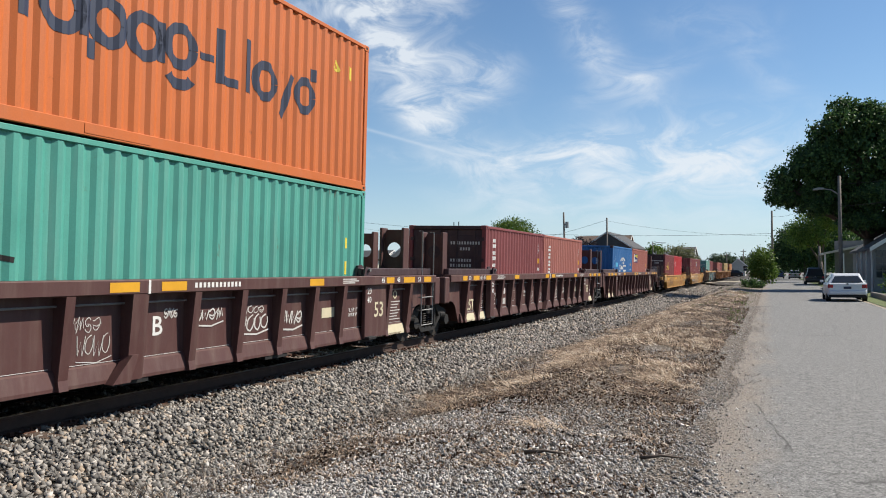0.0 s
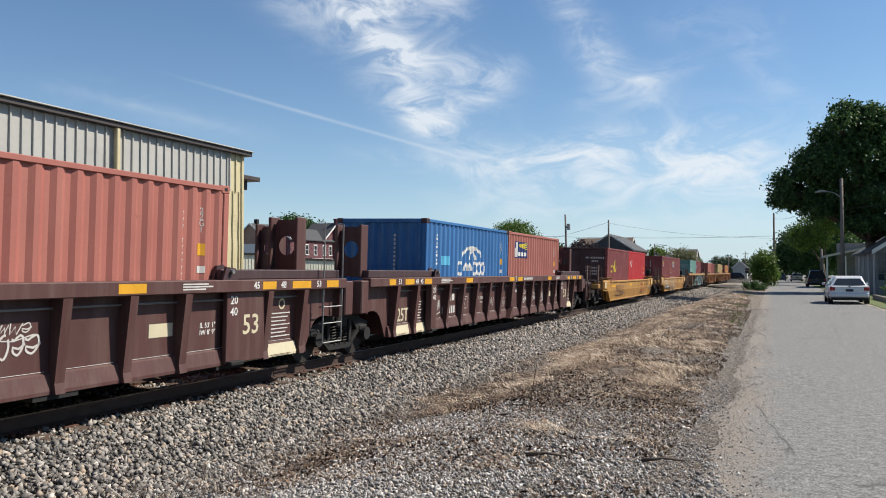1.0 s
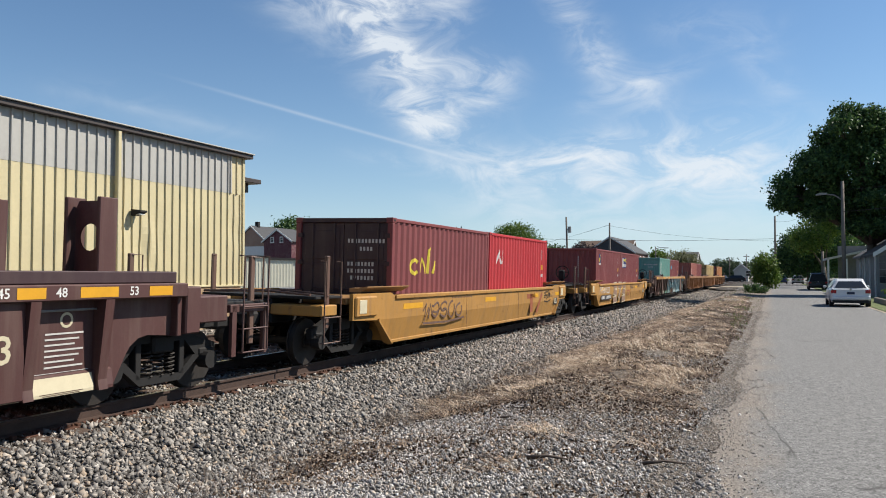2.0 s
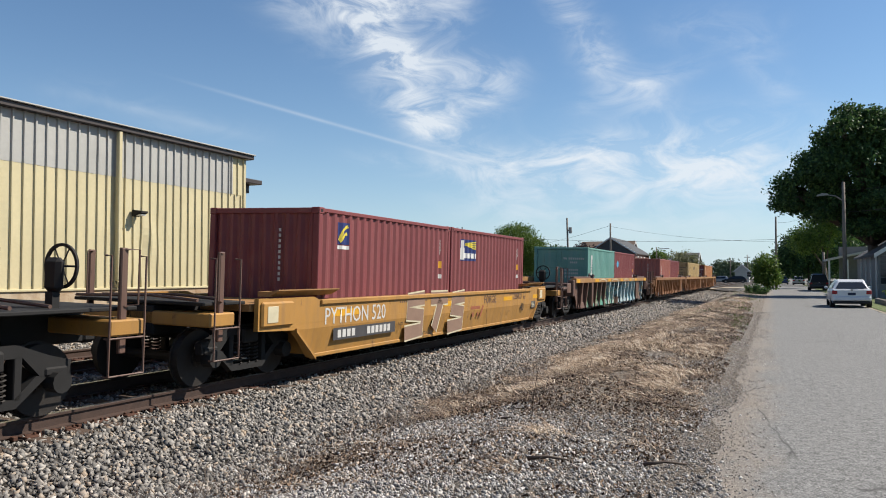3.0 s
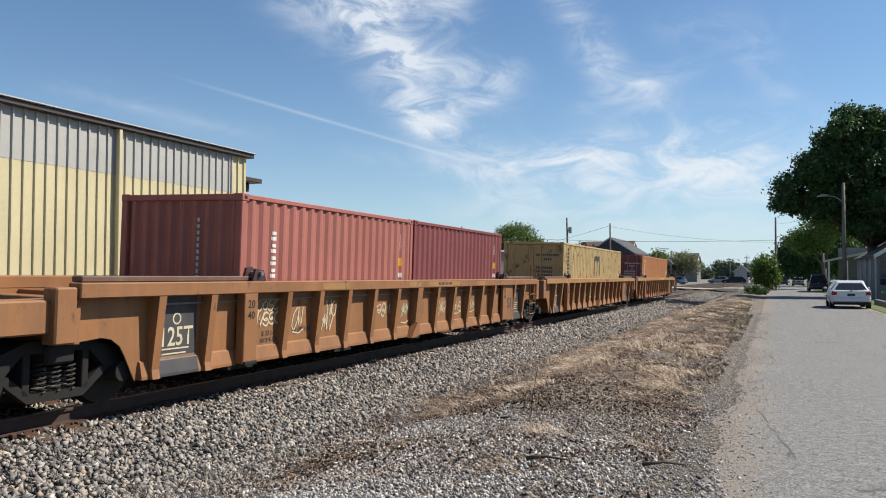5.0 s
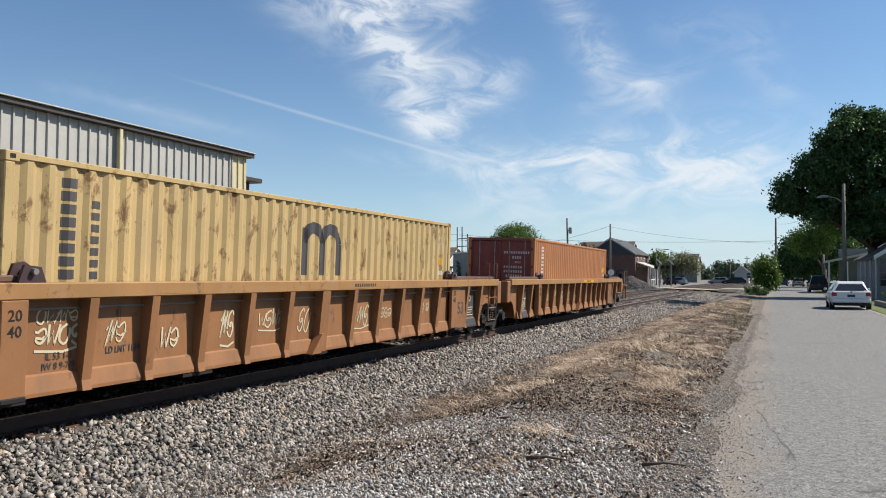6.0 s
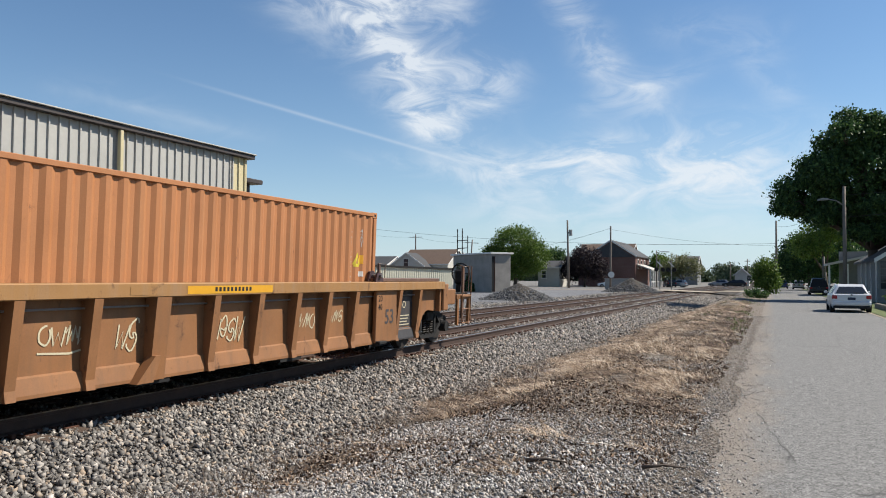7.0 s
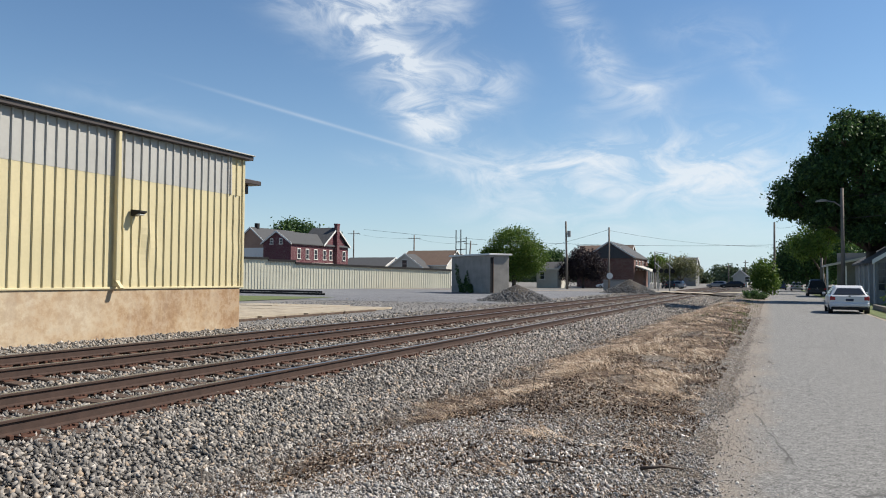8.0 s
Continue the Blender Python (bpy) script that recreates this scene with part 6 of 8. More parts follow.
        p.matrix_local = pose(xa, ya, 0, 0, 0, ang)
        r = part("roof", Mesh().add([(0, -0.25, ha), (d, -0.25, hb), (d, 9, hb), (0, 9, ha), (0, -0.25, ha + 0.3), (d, -0.25, hb + 0.3), (d, 9, hb + 0.3), (0, 9, ha + 0.3)],
                                    [(0, 1, 2, 3), (4, 5, 6, 7), (0, 1, 5, 4), (2, 3, 7, 6), (1, 2, 6, 5), (0, 3, 7, 4)]), M["black"], wall, "dark roof edge")
        r.matrix_local = pose(xa, ya, 0, 0, 0, ang)
    # concrete shed
    shed = thing("concrete_shed", "grey stained concrete shed with a flat white-edged roof", "shed", pose(-27.75, 77.9, 0, 0, 0, 140))
    part("wall", Mesh().box(-0.0, 8.9, -2.4, 0.0, -0.1, 4.15, 0.03), M["shed"], shed)
    part("roof", Mesh().box(-0.25, 9.15, -2.65, 0.25, 4.151, 4.33, 0.02), M["white"], shed, "pale flat roof edge")
    part("doorway", Mesh().box(-0.03, 0.002, -0.35, -0.05, 0.1, 3.9, 0.005), M["black"], shed, "dark doorway gap")
    part("guard_rail", Mesh().tube([(8.6, -0.4, 4.3), (8.6, -0.4, 7.3)], 0.06, 6).tube([(7.4, -0.4, 4.3), (7.4, -0.4, 7.3)], 0.06, 6).tube([(6.1, -0.4, 4.3), (6.1, -0.4, 6.4)], 0.05, 6)
         .tube([(8.6, -0.4, 5.9), (6.1, -0.4, 5.9)], 0.05, 5).tube([(8.6, -0.4, 5.0), (6.1, -0.4, 5.0)], 0.05, 5), M["black"], shed, "dark pipe guard rail on the roof")
    vine_rng = np.random.default_rng(44)
    spots = np.stack([vine_rng.uniform(3.6, 8.6, 2600), 0.05 + 0.12 * vine_rng.random(2600), 0.1 + 3.2 * vine_rng.random(2600) ** 2.2], 1)
    spots = spots[[noise.noise(Vector((p[0] * 0.9, p[2] * 0.5, 2.0))) > -0.05 + 0.12 * p[2] for p in spots]]
    vine = part("creeper", leaf_mesh(spots, 0.1, vine_rng), M["leaf_dark"], shed, "dark creeper climbing the wall")
    tagged(vine, kind="stuff")
    part("rusty_door", Mesh().box(-0.06, -0.002, -0.42, -0.36, 0.1, 3.95, 0.01), M["plate"], shed, "rusted door edge")
    heap("heap of dark crushed stone beside the track", -17.3, 54.5, 2.5, 1.25, 3000, 0.09, 3)
    heap("heap of grey gravel near the crossing", -15.6, 93.5, 3.0, 1.7, 2600, 0.11, 4)
    # houses beyond the yard
    red = gable_house("brick_house", "deep red brick house with white windows and grey shingle roof", -80.0, -74.4, 109, 128, 7.5, 9.4, M["brick_red"], M["shingle"], "y", 0,
                      [(-78.3, 7.35, 0.5, 0.75), (-76.4, 7.35, 0.5, 0.75)], [(y, 4.9, 0.85, 1.6) for y in (111.4, 114.0, 116.7, 119.6, 121.7, 126.5)], None, 0.35)
    part("cross_gable", Mesh().prism([(119.2, 7.2), (127.9, 7.2), (123.5, 10.6)], "x", -79.0, -74.38), M["brick_red"], red)
    for a, b in ((118.8, 123.5), (128.3, 123.5)):
        part("cross_roof", Mesh().prism([(a, 7.3), (b, 10.75), (b, 10.95), (a, 7.5)], "x", -79.5, -74.0), M["shingle"], red)
        part("cross_bargeboard", Mesh().prism([(a, 7.2), (b, 10.65), (b, 10.97), (a, 7.52)], "x", -74.0, -73.93), M["white"], red)
    part("chimney", Mesh().box(-74.4, -73.75, 122.9, 123.8, 0, 11.4, 0.02).box(-74.46, -73.69, 122.84, 123.86, 11.4, 11.65, 0.02), M["brick_red"], red, "tall red brick chimney")
    part("porch_roof", Mesh().prism([(-74.38, 4.1), (-71.6, 3.5), (-71.6, 3.62), (-74.38, 4.25)], "y", 115.5, 122.5), M["siding"], red, "pale lean-to porch roof")
    tan = gable_house("brick_house", "brick house with a white lower wall and dark roof", -94.2, -87.8, 120, 134, 8.3, 11.0, M["brick_tan"], M["shingle"], "y", 0, [(-92.6, 4.9, 0.9, 1.6), (-89.4, 4.9, 0.9, 1.6)], (), None, 0.3)
    part("painted_wall", Mesh().box(-94.22, -87.78, 119.975, 119.998, 0, 7.2), M["white"], tan, "peeling white painted lower wall")
    part("chimney", Mesh().box(-91.3, -90.6, 121.5, 122.2, 9, 12.0, 0.02), M["black"], tan, "dark chimney")
    gable_house("house", "cream house with a brown shingle roof and white trim", -79.5, -67.5, 160, 172, 4.6, 8.0, M["siding"], M["brown_shingle"], "x", 0, [(-72, 2.2, 1.2, 1.6)])
    gable_house("house", "pale gabled wing with a small window", -80.2, -71.5, 156, 161, 4.0, 7.0, M["siding"], M["shingle"], "y", 0, [(-76, 4.0, 1.2, 1.7)])
    gable_house("house", "low house with a grey shingle roof", -106, -92.5, 178, 190, 4.6, 7.0, M["siding"], M["shingle"], "x")
    gable_house("house", "low house with a tan roof", -94, -78, 190, 202, 5.0, 8.2, M["siding"], M["brown_shingle"], "x")
    gable_house("garage", "small white garage with a grey roof and dark shuttered window", -40.3, -36.3, 139, 146, 3.5, 4.7, M["siding"], M["shingle"], "x", 0, [(-39.2, 1.6, 0.8, 1.3)])
    gable_house("brick_building", "dark brick building with a grey gable facing the tracks", -33.6, -24.2, 150, 168, 5.9, 8.9, M["brick_dark"], M["shingle"], "y", 0, (), [(153, 3.6, 1.1, 1.6), (157, 3.6, 1.1, 1.6), (161, 3.6, 1.1, 1.6)])
    part("gable_cladding", Mesh().prism([(-33.3, 5.7), (-24.5, 5.7), (-28.9, 8.6)], "y", 149.85, 149.99), M["shingle"], bpy.data.objects["brick_building"], "grey shingled gable")
    gable_house("house", "long dark-roofed house behind the brick building", -40, -28.4, 170, 180, 6.2, 9.2, M["brick_dark"], M["brown_shingle"], "x")
    porch = thing("porch", "white railed porch along the brick building", "porch")
    part("roof", Mesh().prism([(-24.2, 4.2), (-21.4, 3.2), (-21.4, 3.4), (-24.2, 4.4)], "y", 151, 167), M["siding"], porch)
    for i in range(6):
        part("post", Mesh().box(-21.7, -21.45, 151.2 + i * 3.0, 151.45 + i * 3.0, 0, 3.22), M["white"], porch)
    part("rail", Mesh().box(-21.65, -21.5, 151, 167, 0.9, 1.05), M["white"], porch)
    gable_house("house", "grey house far beyond the crossing", -9.6, -6.0, 225, 235, 2.8, 4.4, M["siding"], M["shingle"], "y", 0, [(-6, 1.2, 1, 1.4)])
    gable_house("house", "grey house behind the willow", -24.0, -18.5, 215, 226, 5.4, 7.6, M["shade_siding"], M["shingle"], "x")
    # poles and wires
    utility_pole("tall grey utility pole with a transformer", -31, 125, 11.2, (), -1.2, 0.2, lambda p: part("transformer", Mesh().disc("z", (0.5, 0, 9.2), 0.28, 0.5, 12).box(0.1, 0.3, -0.05, 0.05, 9.1, 9.3), M["grey_steel"], p))
    utility_pole("slim grey utility pole with a round sign", -20.3, 105, 8.7, (), 0.4, 0.15, lambda p: part("round_sign", Mesh().disc("y", (0.15, -0.2, 2.2), 0.42, 0.03, 16), M["white"], p))
    utility_pole("wooden pole with crossarms behind the houses", -114.3, 200, 15.8, ((14.9, 2.0),), 0, 0.25)
    utility_pole("wooden pole with crossarms behind the houses", -94.4, 200, 14.0, ((13.2, 2.0),), 0, 0.25)
    utility_pole("wooden pole with crossarms behind the houses", -77.8, 200, 12.2, ((11.4, 2.0),), 4, 0.25)
    utility_pole("utility pole at the end of the street", 0.4, 110, 9.3, (), 0.3, 0.16)
    utility_pole("street light pole by the brick building", -19.6, 145, 6.8, (), 0, 0.13, lambda p: part("arm", Mesh().tube([(0, 0, 6.4), (0.8, 0, 6.7), (1.8, 0, 6.6)], 0.06, 5).box(1.5, 2.3, -0.12, 0.12, 6.52, 6.66, 0.03), M["grey_steel"], p))
    for x, y, h in ((-3.6, 230, 6.5), (-6.8, 240, 7.5), (-10.5, 220, 6.0)):
        utility_pole("dark signal pole beyond the crossing", x, y, h, ((h - 0.6, 0.8),), 0, 0.16, name="signal_pole")
    cable((-60, 108, 9.4), (0.4, 110, 6.3), 1.0, 0.03)
    cable((-20.3, 105, 8.3), (0.4, 110, 6.0), 0.5, 0.02)
    cable((-20.3, 105, 8.4), (-90, 240, 12), 2, 0.03)
    cable((0.4, 110, 8.6), (4.75, 62, 7.6), 0.8, 0.02)
    cable((4.75, 62, 7.7), (12, 40, 7.4), 0.5, 0.02)
    cable((4.75, 62, 6.1), (12, 40, 6.0), 0.3, 0.03)
    cable((-114.3, 200, 14.9), (-94.4, 200, 13.2), 0.6, 0.03)
    cable((-94.4, 200, 13.2), (-77.8, 200, 11.4), 0.6, 0.03)
    # street lamp
    lamp = thing("street_lamp", "weathered street lamp with a curved arm and pale head", "street lamp", pose(4.75, 62, 0))
    part("pole", Mesh().tube([(0, 0, -0.1), (0, 0, 8.3)], 0.15, 9, 0.11), M["pole"], lamp, smooth=True)
    arm = part("arm", Mesh().tube([(0, 0, 6.9), (-0.5, 0, 7.3), (-1.1, 0, 7.42)], 0.045, 6), M["grey_steel"], lamp)
    part("head", Mesh().prism([(-1.75, 7.33), (-1.05, 7.36), (-1.0, 7.48), (-1.4, 7.52), (-1.72, 7.42)], "y", -0.15, 0.15), M["grey_steel"], arm)
    # crossing
    sheet("crossing", steps(-15.5, -1.2, 12), [103.5, 106, 108.5, 111.5], 0.0, M["slab"], "pale concrete grade crossing over the tracks", "crossing", lambda x, y: (track_point(x, y, 0).z + 0.012) if -14.5 < x < -6.0 else 0.02)
    sheet("cross_street", [-120, -60, -30, -15.6], [103, 112], 0.02, M["asphalt"], "asphalt street that crosses the tracks", "road", flat)
    for x, y in ((-14.9, 113.5), (-13.6, 116)):
        sig = thing("crossing_signal", "dark railway crossing signal mast beside the tracks", "signal", pose(x, y, 0), "crossing signals")
        part("mast", Mesh().tube([(0, 0, 0), (0, 0, 4.3)], 0.07, 7), M["grey_steel"], sig)
        for s in (-0.45, 0.45):
            part("lamp_hood", Mesh().disc("y", (s, -0.1, 2.9), 0.3, 0.06, 14), M["black"], sig)
        part("crossbuck", Mesh().box(-0.55, 0.55, -0.14, -0.11, -0.07, 0.07).move(Matrix.Translation((0, 0, 3.7)) @ Matrix.Rotation(radians(45), 4, "Y")), M["white"], sig)
    box = thing("signal_cabinet", "low pale signal cabinet by the pole", "cabinet", pose(-21.5, 118, 0))
    part("body", Mesh().box(-2, 2, -0.8, 0.8, 0, 1.5, 0.05), M["grey_steel"], box)
    part("lid", Mesh().box(-2.1, 2.1, -0.9, 0.9, 1.5, 1.6, 0.03), M["grey_steel"], box)
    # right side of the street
    house = gable_house("house", "pale clapboard house with shade painted into its grey, dark paned porch windows", 6.6, 16.4, 60, 74, 3.0, 6.2, M["shade_siding"], M["shingle"], "y", 0, (), (), None, 0.25)
    for i in range(4):
        for j in range(4):
            part("window_pane", Mesh().box(6.75 + i * 0.42, 7.1 + i * 0.42, 59.96, 59.99, 1.0 + j * 0.48, 1.42 + j * 0.48), M["glass"], house)
    for i in range(4):
        part("porch_post", Mesh().box(6.5, 6.59, 60.5 + i * 3.2, 60.62 + i * 3.2, 0, 3.1), M["white"], house)
    porch = thing("porch", "shaded porch of a neighbouring house with white posts", "porch")
    part("roof", Mesh().prism([(4.9, 3.0), (9, 3.9), (9, 4.1), (4.9, 3.2)], "y", 84, 92), M["siding"], porch)
    for x, y in ((5.0, 84.2), (6.6, 84.2), (8.2, 84.2), (5.0, 91.5)):
        part("post", Mesh().box(x, x + 0.16, y, y + 0.16, 0, 3.1), M["white"], porch)
    # this wall's shade comes from the darkened siding colour
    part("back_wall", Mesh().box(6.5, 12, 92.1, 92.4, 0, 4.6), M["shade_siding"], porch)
    part("lattice", Mesh().box(5.1, 8.2, 84.1, 84.16, 0.2, 1.0), M["pole"], porch)
    fence_post = utility_pole("pale wooden post beside parked cars", 4.9, 90, 4.0, (), 0, 0.16, name="post")
    for i, (y0, y1) in enumerate(((33.0, 38.5), (38.6, 44.0), (44.1, 50.0))):
        solid("edging_timber", Mesh().box(5.2 + 0.05 * i, 5.42 + 0.05 * i, y0, y1, -0.05, 0.22 + 0.03 * i, 0.02), M["pole"], "weathered timber edging the lawn", "timber", group="lawn edging timbers")
    sheet("kerb_strip", [4.2, 4.36, 4.55], [24, 30, 36, 40, 44], 0.03, M["slab"], "worn concrete strip at the road edge", "kerb", flat)
    tree("bushy green shrub by the house wall", (7.4, 54, 0), 0.06, 0.2, [(7.4, 54, 0.7, 1.0, 1, 0.7), (8.6, 54, 0.9, 1.1, 1, 0.9)], 3000, 0.09, M["leaf_light"], 31, 0.2, 0.6, "shrub")


def yard_material():
    """Grey-blue trodden gravel with worn pale tracks and oily patches."""
    m, nt, b = material("yard_gravel", 0.92, spec=0.2)
    big = noise_tex(nt, 0.09, 7, 0.65, (0.6, 1.0, 1.0))
    mid = noise_tex(nt, 0.9, 8, 0.75)
    fine = noise_tex(nt, 7.0, 7, 0.85)
    col = ramp(nt, big, [(0.36, (0.075, 0.077, 0.082)), (0.5, (0.129, 0.132, 0.144)), (0.62, (0.204, 0.202, 0.202))])
    col = blend(nt, 0.35, col, ramp(nt, mid, [(0.38, (0.054, 0.054, 0.055)), (0.62, (0.224, 0.223, 0.228))]))
    col = blend(nt, 0.5, col, ramp(nt, fine, [(0.42, (0.043, 0.044, 0.046)), (0.5, (0.162, 0.165, 0.175)), (0.6, (0.357, 0.365, 0.386))]))
    nt.links.new(col, b.inputs["Base Color"])
    bumped(nt, b, fine, 0.6, 0.02)
    return m


def brick_material(name, a, c):
    m, nt, b = material(name, 0.9, spec=0.2)
    co = nt.nodes.new("ShaderNodeTexCoord")
    sep = nt.nodes.new("ShaderNodeSeparateXYZ")
    nt.links.new(co.outputs["Object"], sep.inputs[0])
    add = nt.nodes.new("ShaderNodeMath")
    nt.links.new(sep.outputs[0], add.inputs[0])
    nt.links.new(sep.outputs[1], add.inputs[1])
    cmb = nt.nodes.new("ShaderNodeCombineXYZ")
    nt.links.new(add.outputs[0], cmb.inputs[0])
    nt.links.new(sep.outputs[2], cmb.inputs[1])
    t = nt.nodes.new("ShaderNodeTexBrick")
    t.inputs["Scale"].default_value, t.inputs["Brick Width"].default_value, t.inputs["Row Height"].default_value = 1.0, 0.22, 0.075
    t.inputs["Mortar Size"].default_value = 0.006
    t.inputs["Color1"].default_value, t.inputs["Color2"].default_value, t.inputs["Mortar"].default_value = (*a, 1), (*c, 1), (0.3, 0.27, 0.24, 1)
    nt.links.new(cmb.outputs[0], t.inputs["Vector"])
    col = blend(nt, 0.35, t.outputs["Color"], ramp(nt, noise_tex(nt, 0.6, 6), [(0.3, shade(a, 0.7)), (0.7, shade(c, 1.3))]))
    nt.links.new(col, b.inputs["Base Color"])
    return m


# ---- parked vehicles ----
def loft(sections):
    """A closed shell through rings of equal count; each ring is a list of points."""
    me = Mesh()
    n = len(sections[0])
    for s in sections:
        me.v += [tuple(p) for p in s]
    for i in range(len(sections) - 1):
        me.f += [(i * n + j, i * n + (j + 1) % n, (i + 1) * n + (j + 1) % n, (i + 1) * n + j) for j in range(n)]
    me.f += [tuple(range(n))[::-1], tuple(range((len(sections) - 1) * n, len(sections) * n))]
    return me


def parked_car(label, x, y, turn, body_mat, L=4.15, W=1.74, H=1.44, back=0.25, group="parked cars", name="car"):
    """A hatchback or wagon. Local: rear at y = 0, front at y = L, z = 0 the road."""
    top = thing(name, label, "car", pose(x, y, 0.0, 0, 0, turn), group)
    w = W / 2

    def ring(yy, low, waist, half):
        return [(-half * 0.9, yy, low), (-half, yy, low + 0.16), (-half, yy, waist - 0.1), (-half * 0.95, yy, waist), (half * 0.95, yy, waist), (half, yy, waist - 0.1), (half, yy, low + 0.16), (half * 0.9, yy, low)]
    shell = loft([ring(0.0, 0.36, 0.86, w * 0.88), ring(0.06, 0.24, 0.9, w * 0.95), ring(0.5, 0.2, 0.93, w), ring(L * 0.5, 0.2, 0.92, w), ring(L * 0.7, 0.2, 0.9, w), ring(L - 0.35, 0.22, 0.74, w * 0.95), ring(L - 0.03, 0.28, 0.62, w * 0.84)])
    body = part("body", shell, body_mat, top)
    hw0, hw1 = w * 0.93, w * 0.68
    cab = []
    for yy, z, h in ((0.12, 0.88, hw0 * 0.98), (back + 0.12, H - 0.1, hw1 * 0.98), (back + 0.35, H, hw1), (L * 0.5, H, hw1), (L * 0.57, H - 0.06, hw1), (L * 0.76, 0.88, hw0)):
        cab.append((yy, z, h))
    me = Mesh()
    rings = []
    for yy, z, h in cab:
        k = min(1.0, (z - 0.86) / (H - 0.86))
        rings.append([(-hw0, yy, 0.86), (-h, yy, z - 0.03), (-h * 0.9, yy, z), (h * 0.9, yy, z), (h, yy, z - 0.03), (hw0, yy, 0.86)])
    part("cabin", loft(rings), body_mat, body)
    g = M["glass"]
    part("rear_window", Mesh().add([(-hw0 * 0.82, 0.125, 0.94), (hw0 * 0.82, 0.125, 0.94), (hw1 * 0.82, back + 0.1, H - 0.13), (-hw1 * 0.82, back + 0.1, H - 0.13)], [(0, 1, 2, 3)]).move(Matrix.Translation((0, -0.012, 0.0))), g, body, "dark tinted rear window")
    for s in (-1, 1):
        for ya, yb in ((back + 0.45, L * 0.42), (L * 0.44, L * 0.66)):
            part("side_window", Mesh().add([(s * (hw0 - 0.0), ya - 0.1, 0.95), (s * (hw0 - 0.0), yb + 0.1, 0.95), (s * (hw1 + 0.035), yb - 0.12, H - 0.12), (s * (hw1 + 0.035), ya, H - 0.12)], [(0, 1, 2, 3)]), g, body)
        part("tail_lamp", Mesh().box(*sorted((s * w * 0.66, s * w * 0.95)), -0.012, 0.1, 0.64, 0.86, 0.04), M["tail_red"], body, "red tail lamp")
        part("door_mirror", Mesh().box(*sorted((s * w, s * (w + 0.16))), L * 0.62, L * 0.62 + 0.1, 0.9, 1.03, 0.03), body_mat, body)
        for yy in (0.72, L - 0.8):
            wh = part("wheel", Mesh().disc("x", (s * (w - 0.1), yy, 0.3), 0.3, 0.1, 20), M["tyre"], top, "black rubber tyre")
            part("hubcap", Mesh().disc("x", (s * (w - 0.0), yy, 0.3), 0.19, 0.012, 14), M["grey_steel"], wh)
    part("bumper", Mesh().box(-w * 0.93, w * 0.93, -0.07, 0.08, 0.34, 0.56, 0.05), body_mat, body)
    part("bumper_valance", Mesh().box(-w * 0.9, w * 0.9, -0.05, 0.08, 0.2, 0.338, 0.03), M["tyre"], body, "black lower bumper")
    part("plate", Mesh().box(-0.17, 0.17, -0.016, 0.01, 0.62, 0.74, 0.01), M["navy"], body, "plain dark licence plate bar")
    part("badge", Mesh().disc("y", (0, -0.004, 0.86), 0.05, 0.012, 12), M["grey_steel"], body)
    part("wiper", Mesh().tube([(0.05, 0.09, 0.95), (0.35, 0.12, 1.0)], 0.01, 4), M["tyre"], body)
    return top


def build_cars():
    M["tail_red"] = plain("tail_red", (0.28, 0.012, 0.016), 0.25, var=0.1, bump=0)
    M["tyre"] = plain("tyre_rubber", (0.016, 0.016, 0.0168), 0.85, var=0.2, bump=0.2)
    M["car_white"] = plain("white_car_paint", (0.576, 0.584, 0.6), 0.22, var=0.03, scale=1.0, bump=0)
    M["car_dark"] = plain("dark_car_paint", (0.016, 0.0192, 0.024), 0.2, var=0.1, scale=1.0, bump=0)
    M["car_blue"] = plain("blue_car_paint", (0.024, 0.04, 0.088), 0.2, var=0.1, scale=1.0, bump=0)
    M["car_silver"] = plain("silver_car_paint", (0.336, 0.344, 0.36), 0.25, 0.4, var=0.05, scale=1.0, bump=0)
    parked_car("white hatchback parked at the edge of the street", 3.5, 42.2, 0, M["car_white"], 4.15, 1.8, 1.38, 0.42)
    parked_car("dark sport utility vehicle parked under the trees", 4.35, 88, 0, M["car_dark"], 4.6, 1.85, 1.75, 0.12)
    parked_car("silver car parked far down the street", 3.8, 136, 0, M["car_silver"])
    parked_car("dark blue car driving far down the street", 1.5, 143, 0, M["car_blue"])
    parked_car("dark sedan at the crossing street", -5.0, 170, 90, M["car_dark"], 4.8, 1.8, 1.45, 0.5)
    parked_car("silver car on the crossing street", -8.5, 172, 90, M["car_silver"])
    parked_car("silver car parked by the willow", -14.8, 150, 80, M["car_silver"])
    parked_car("white car parked by the brick building", -24.5, 139, 100, M["car_white"], 4.6, 1.8, 1.42, 0.5)
    parked_car("dark car parked by the signal", -17.2, 148, 20, M["car_dark"])


build_trees()
build_far()
build_cars()
build_straw()


# ---- lettering, emblems and tags on the train ----
SIDE = Matrix(((0, 0, 1, 0), (1, 0, 0, 0), (0, 1, 0, 0), (0, 0, 0, 1)))
DOOR = Matrix(((1, 0, 0, 0), (0, 0, -1, 0), (0, 1, 0, 0), (0, 0, 0, 1)))


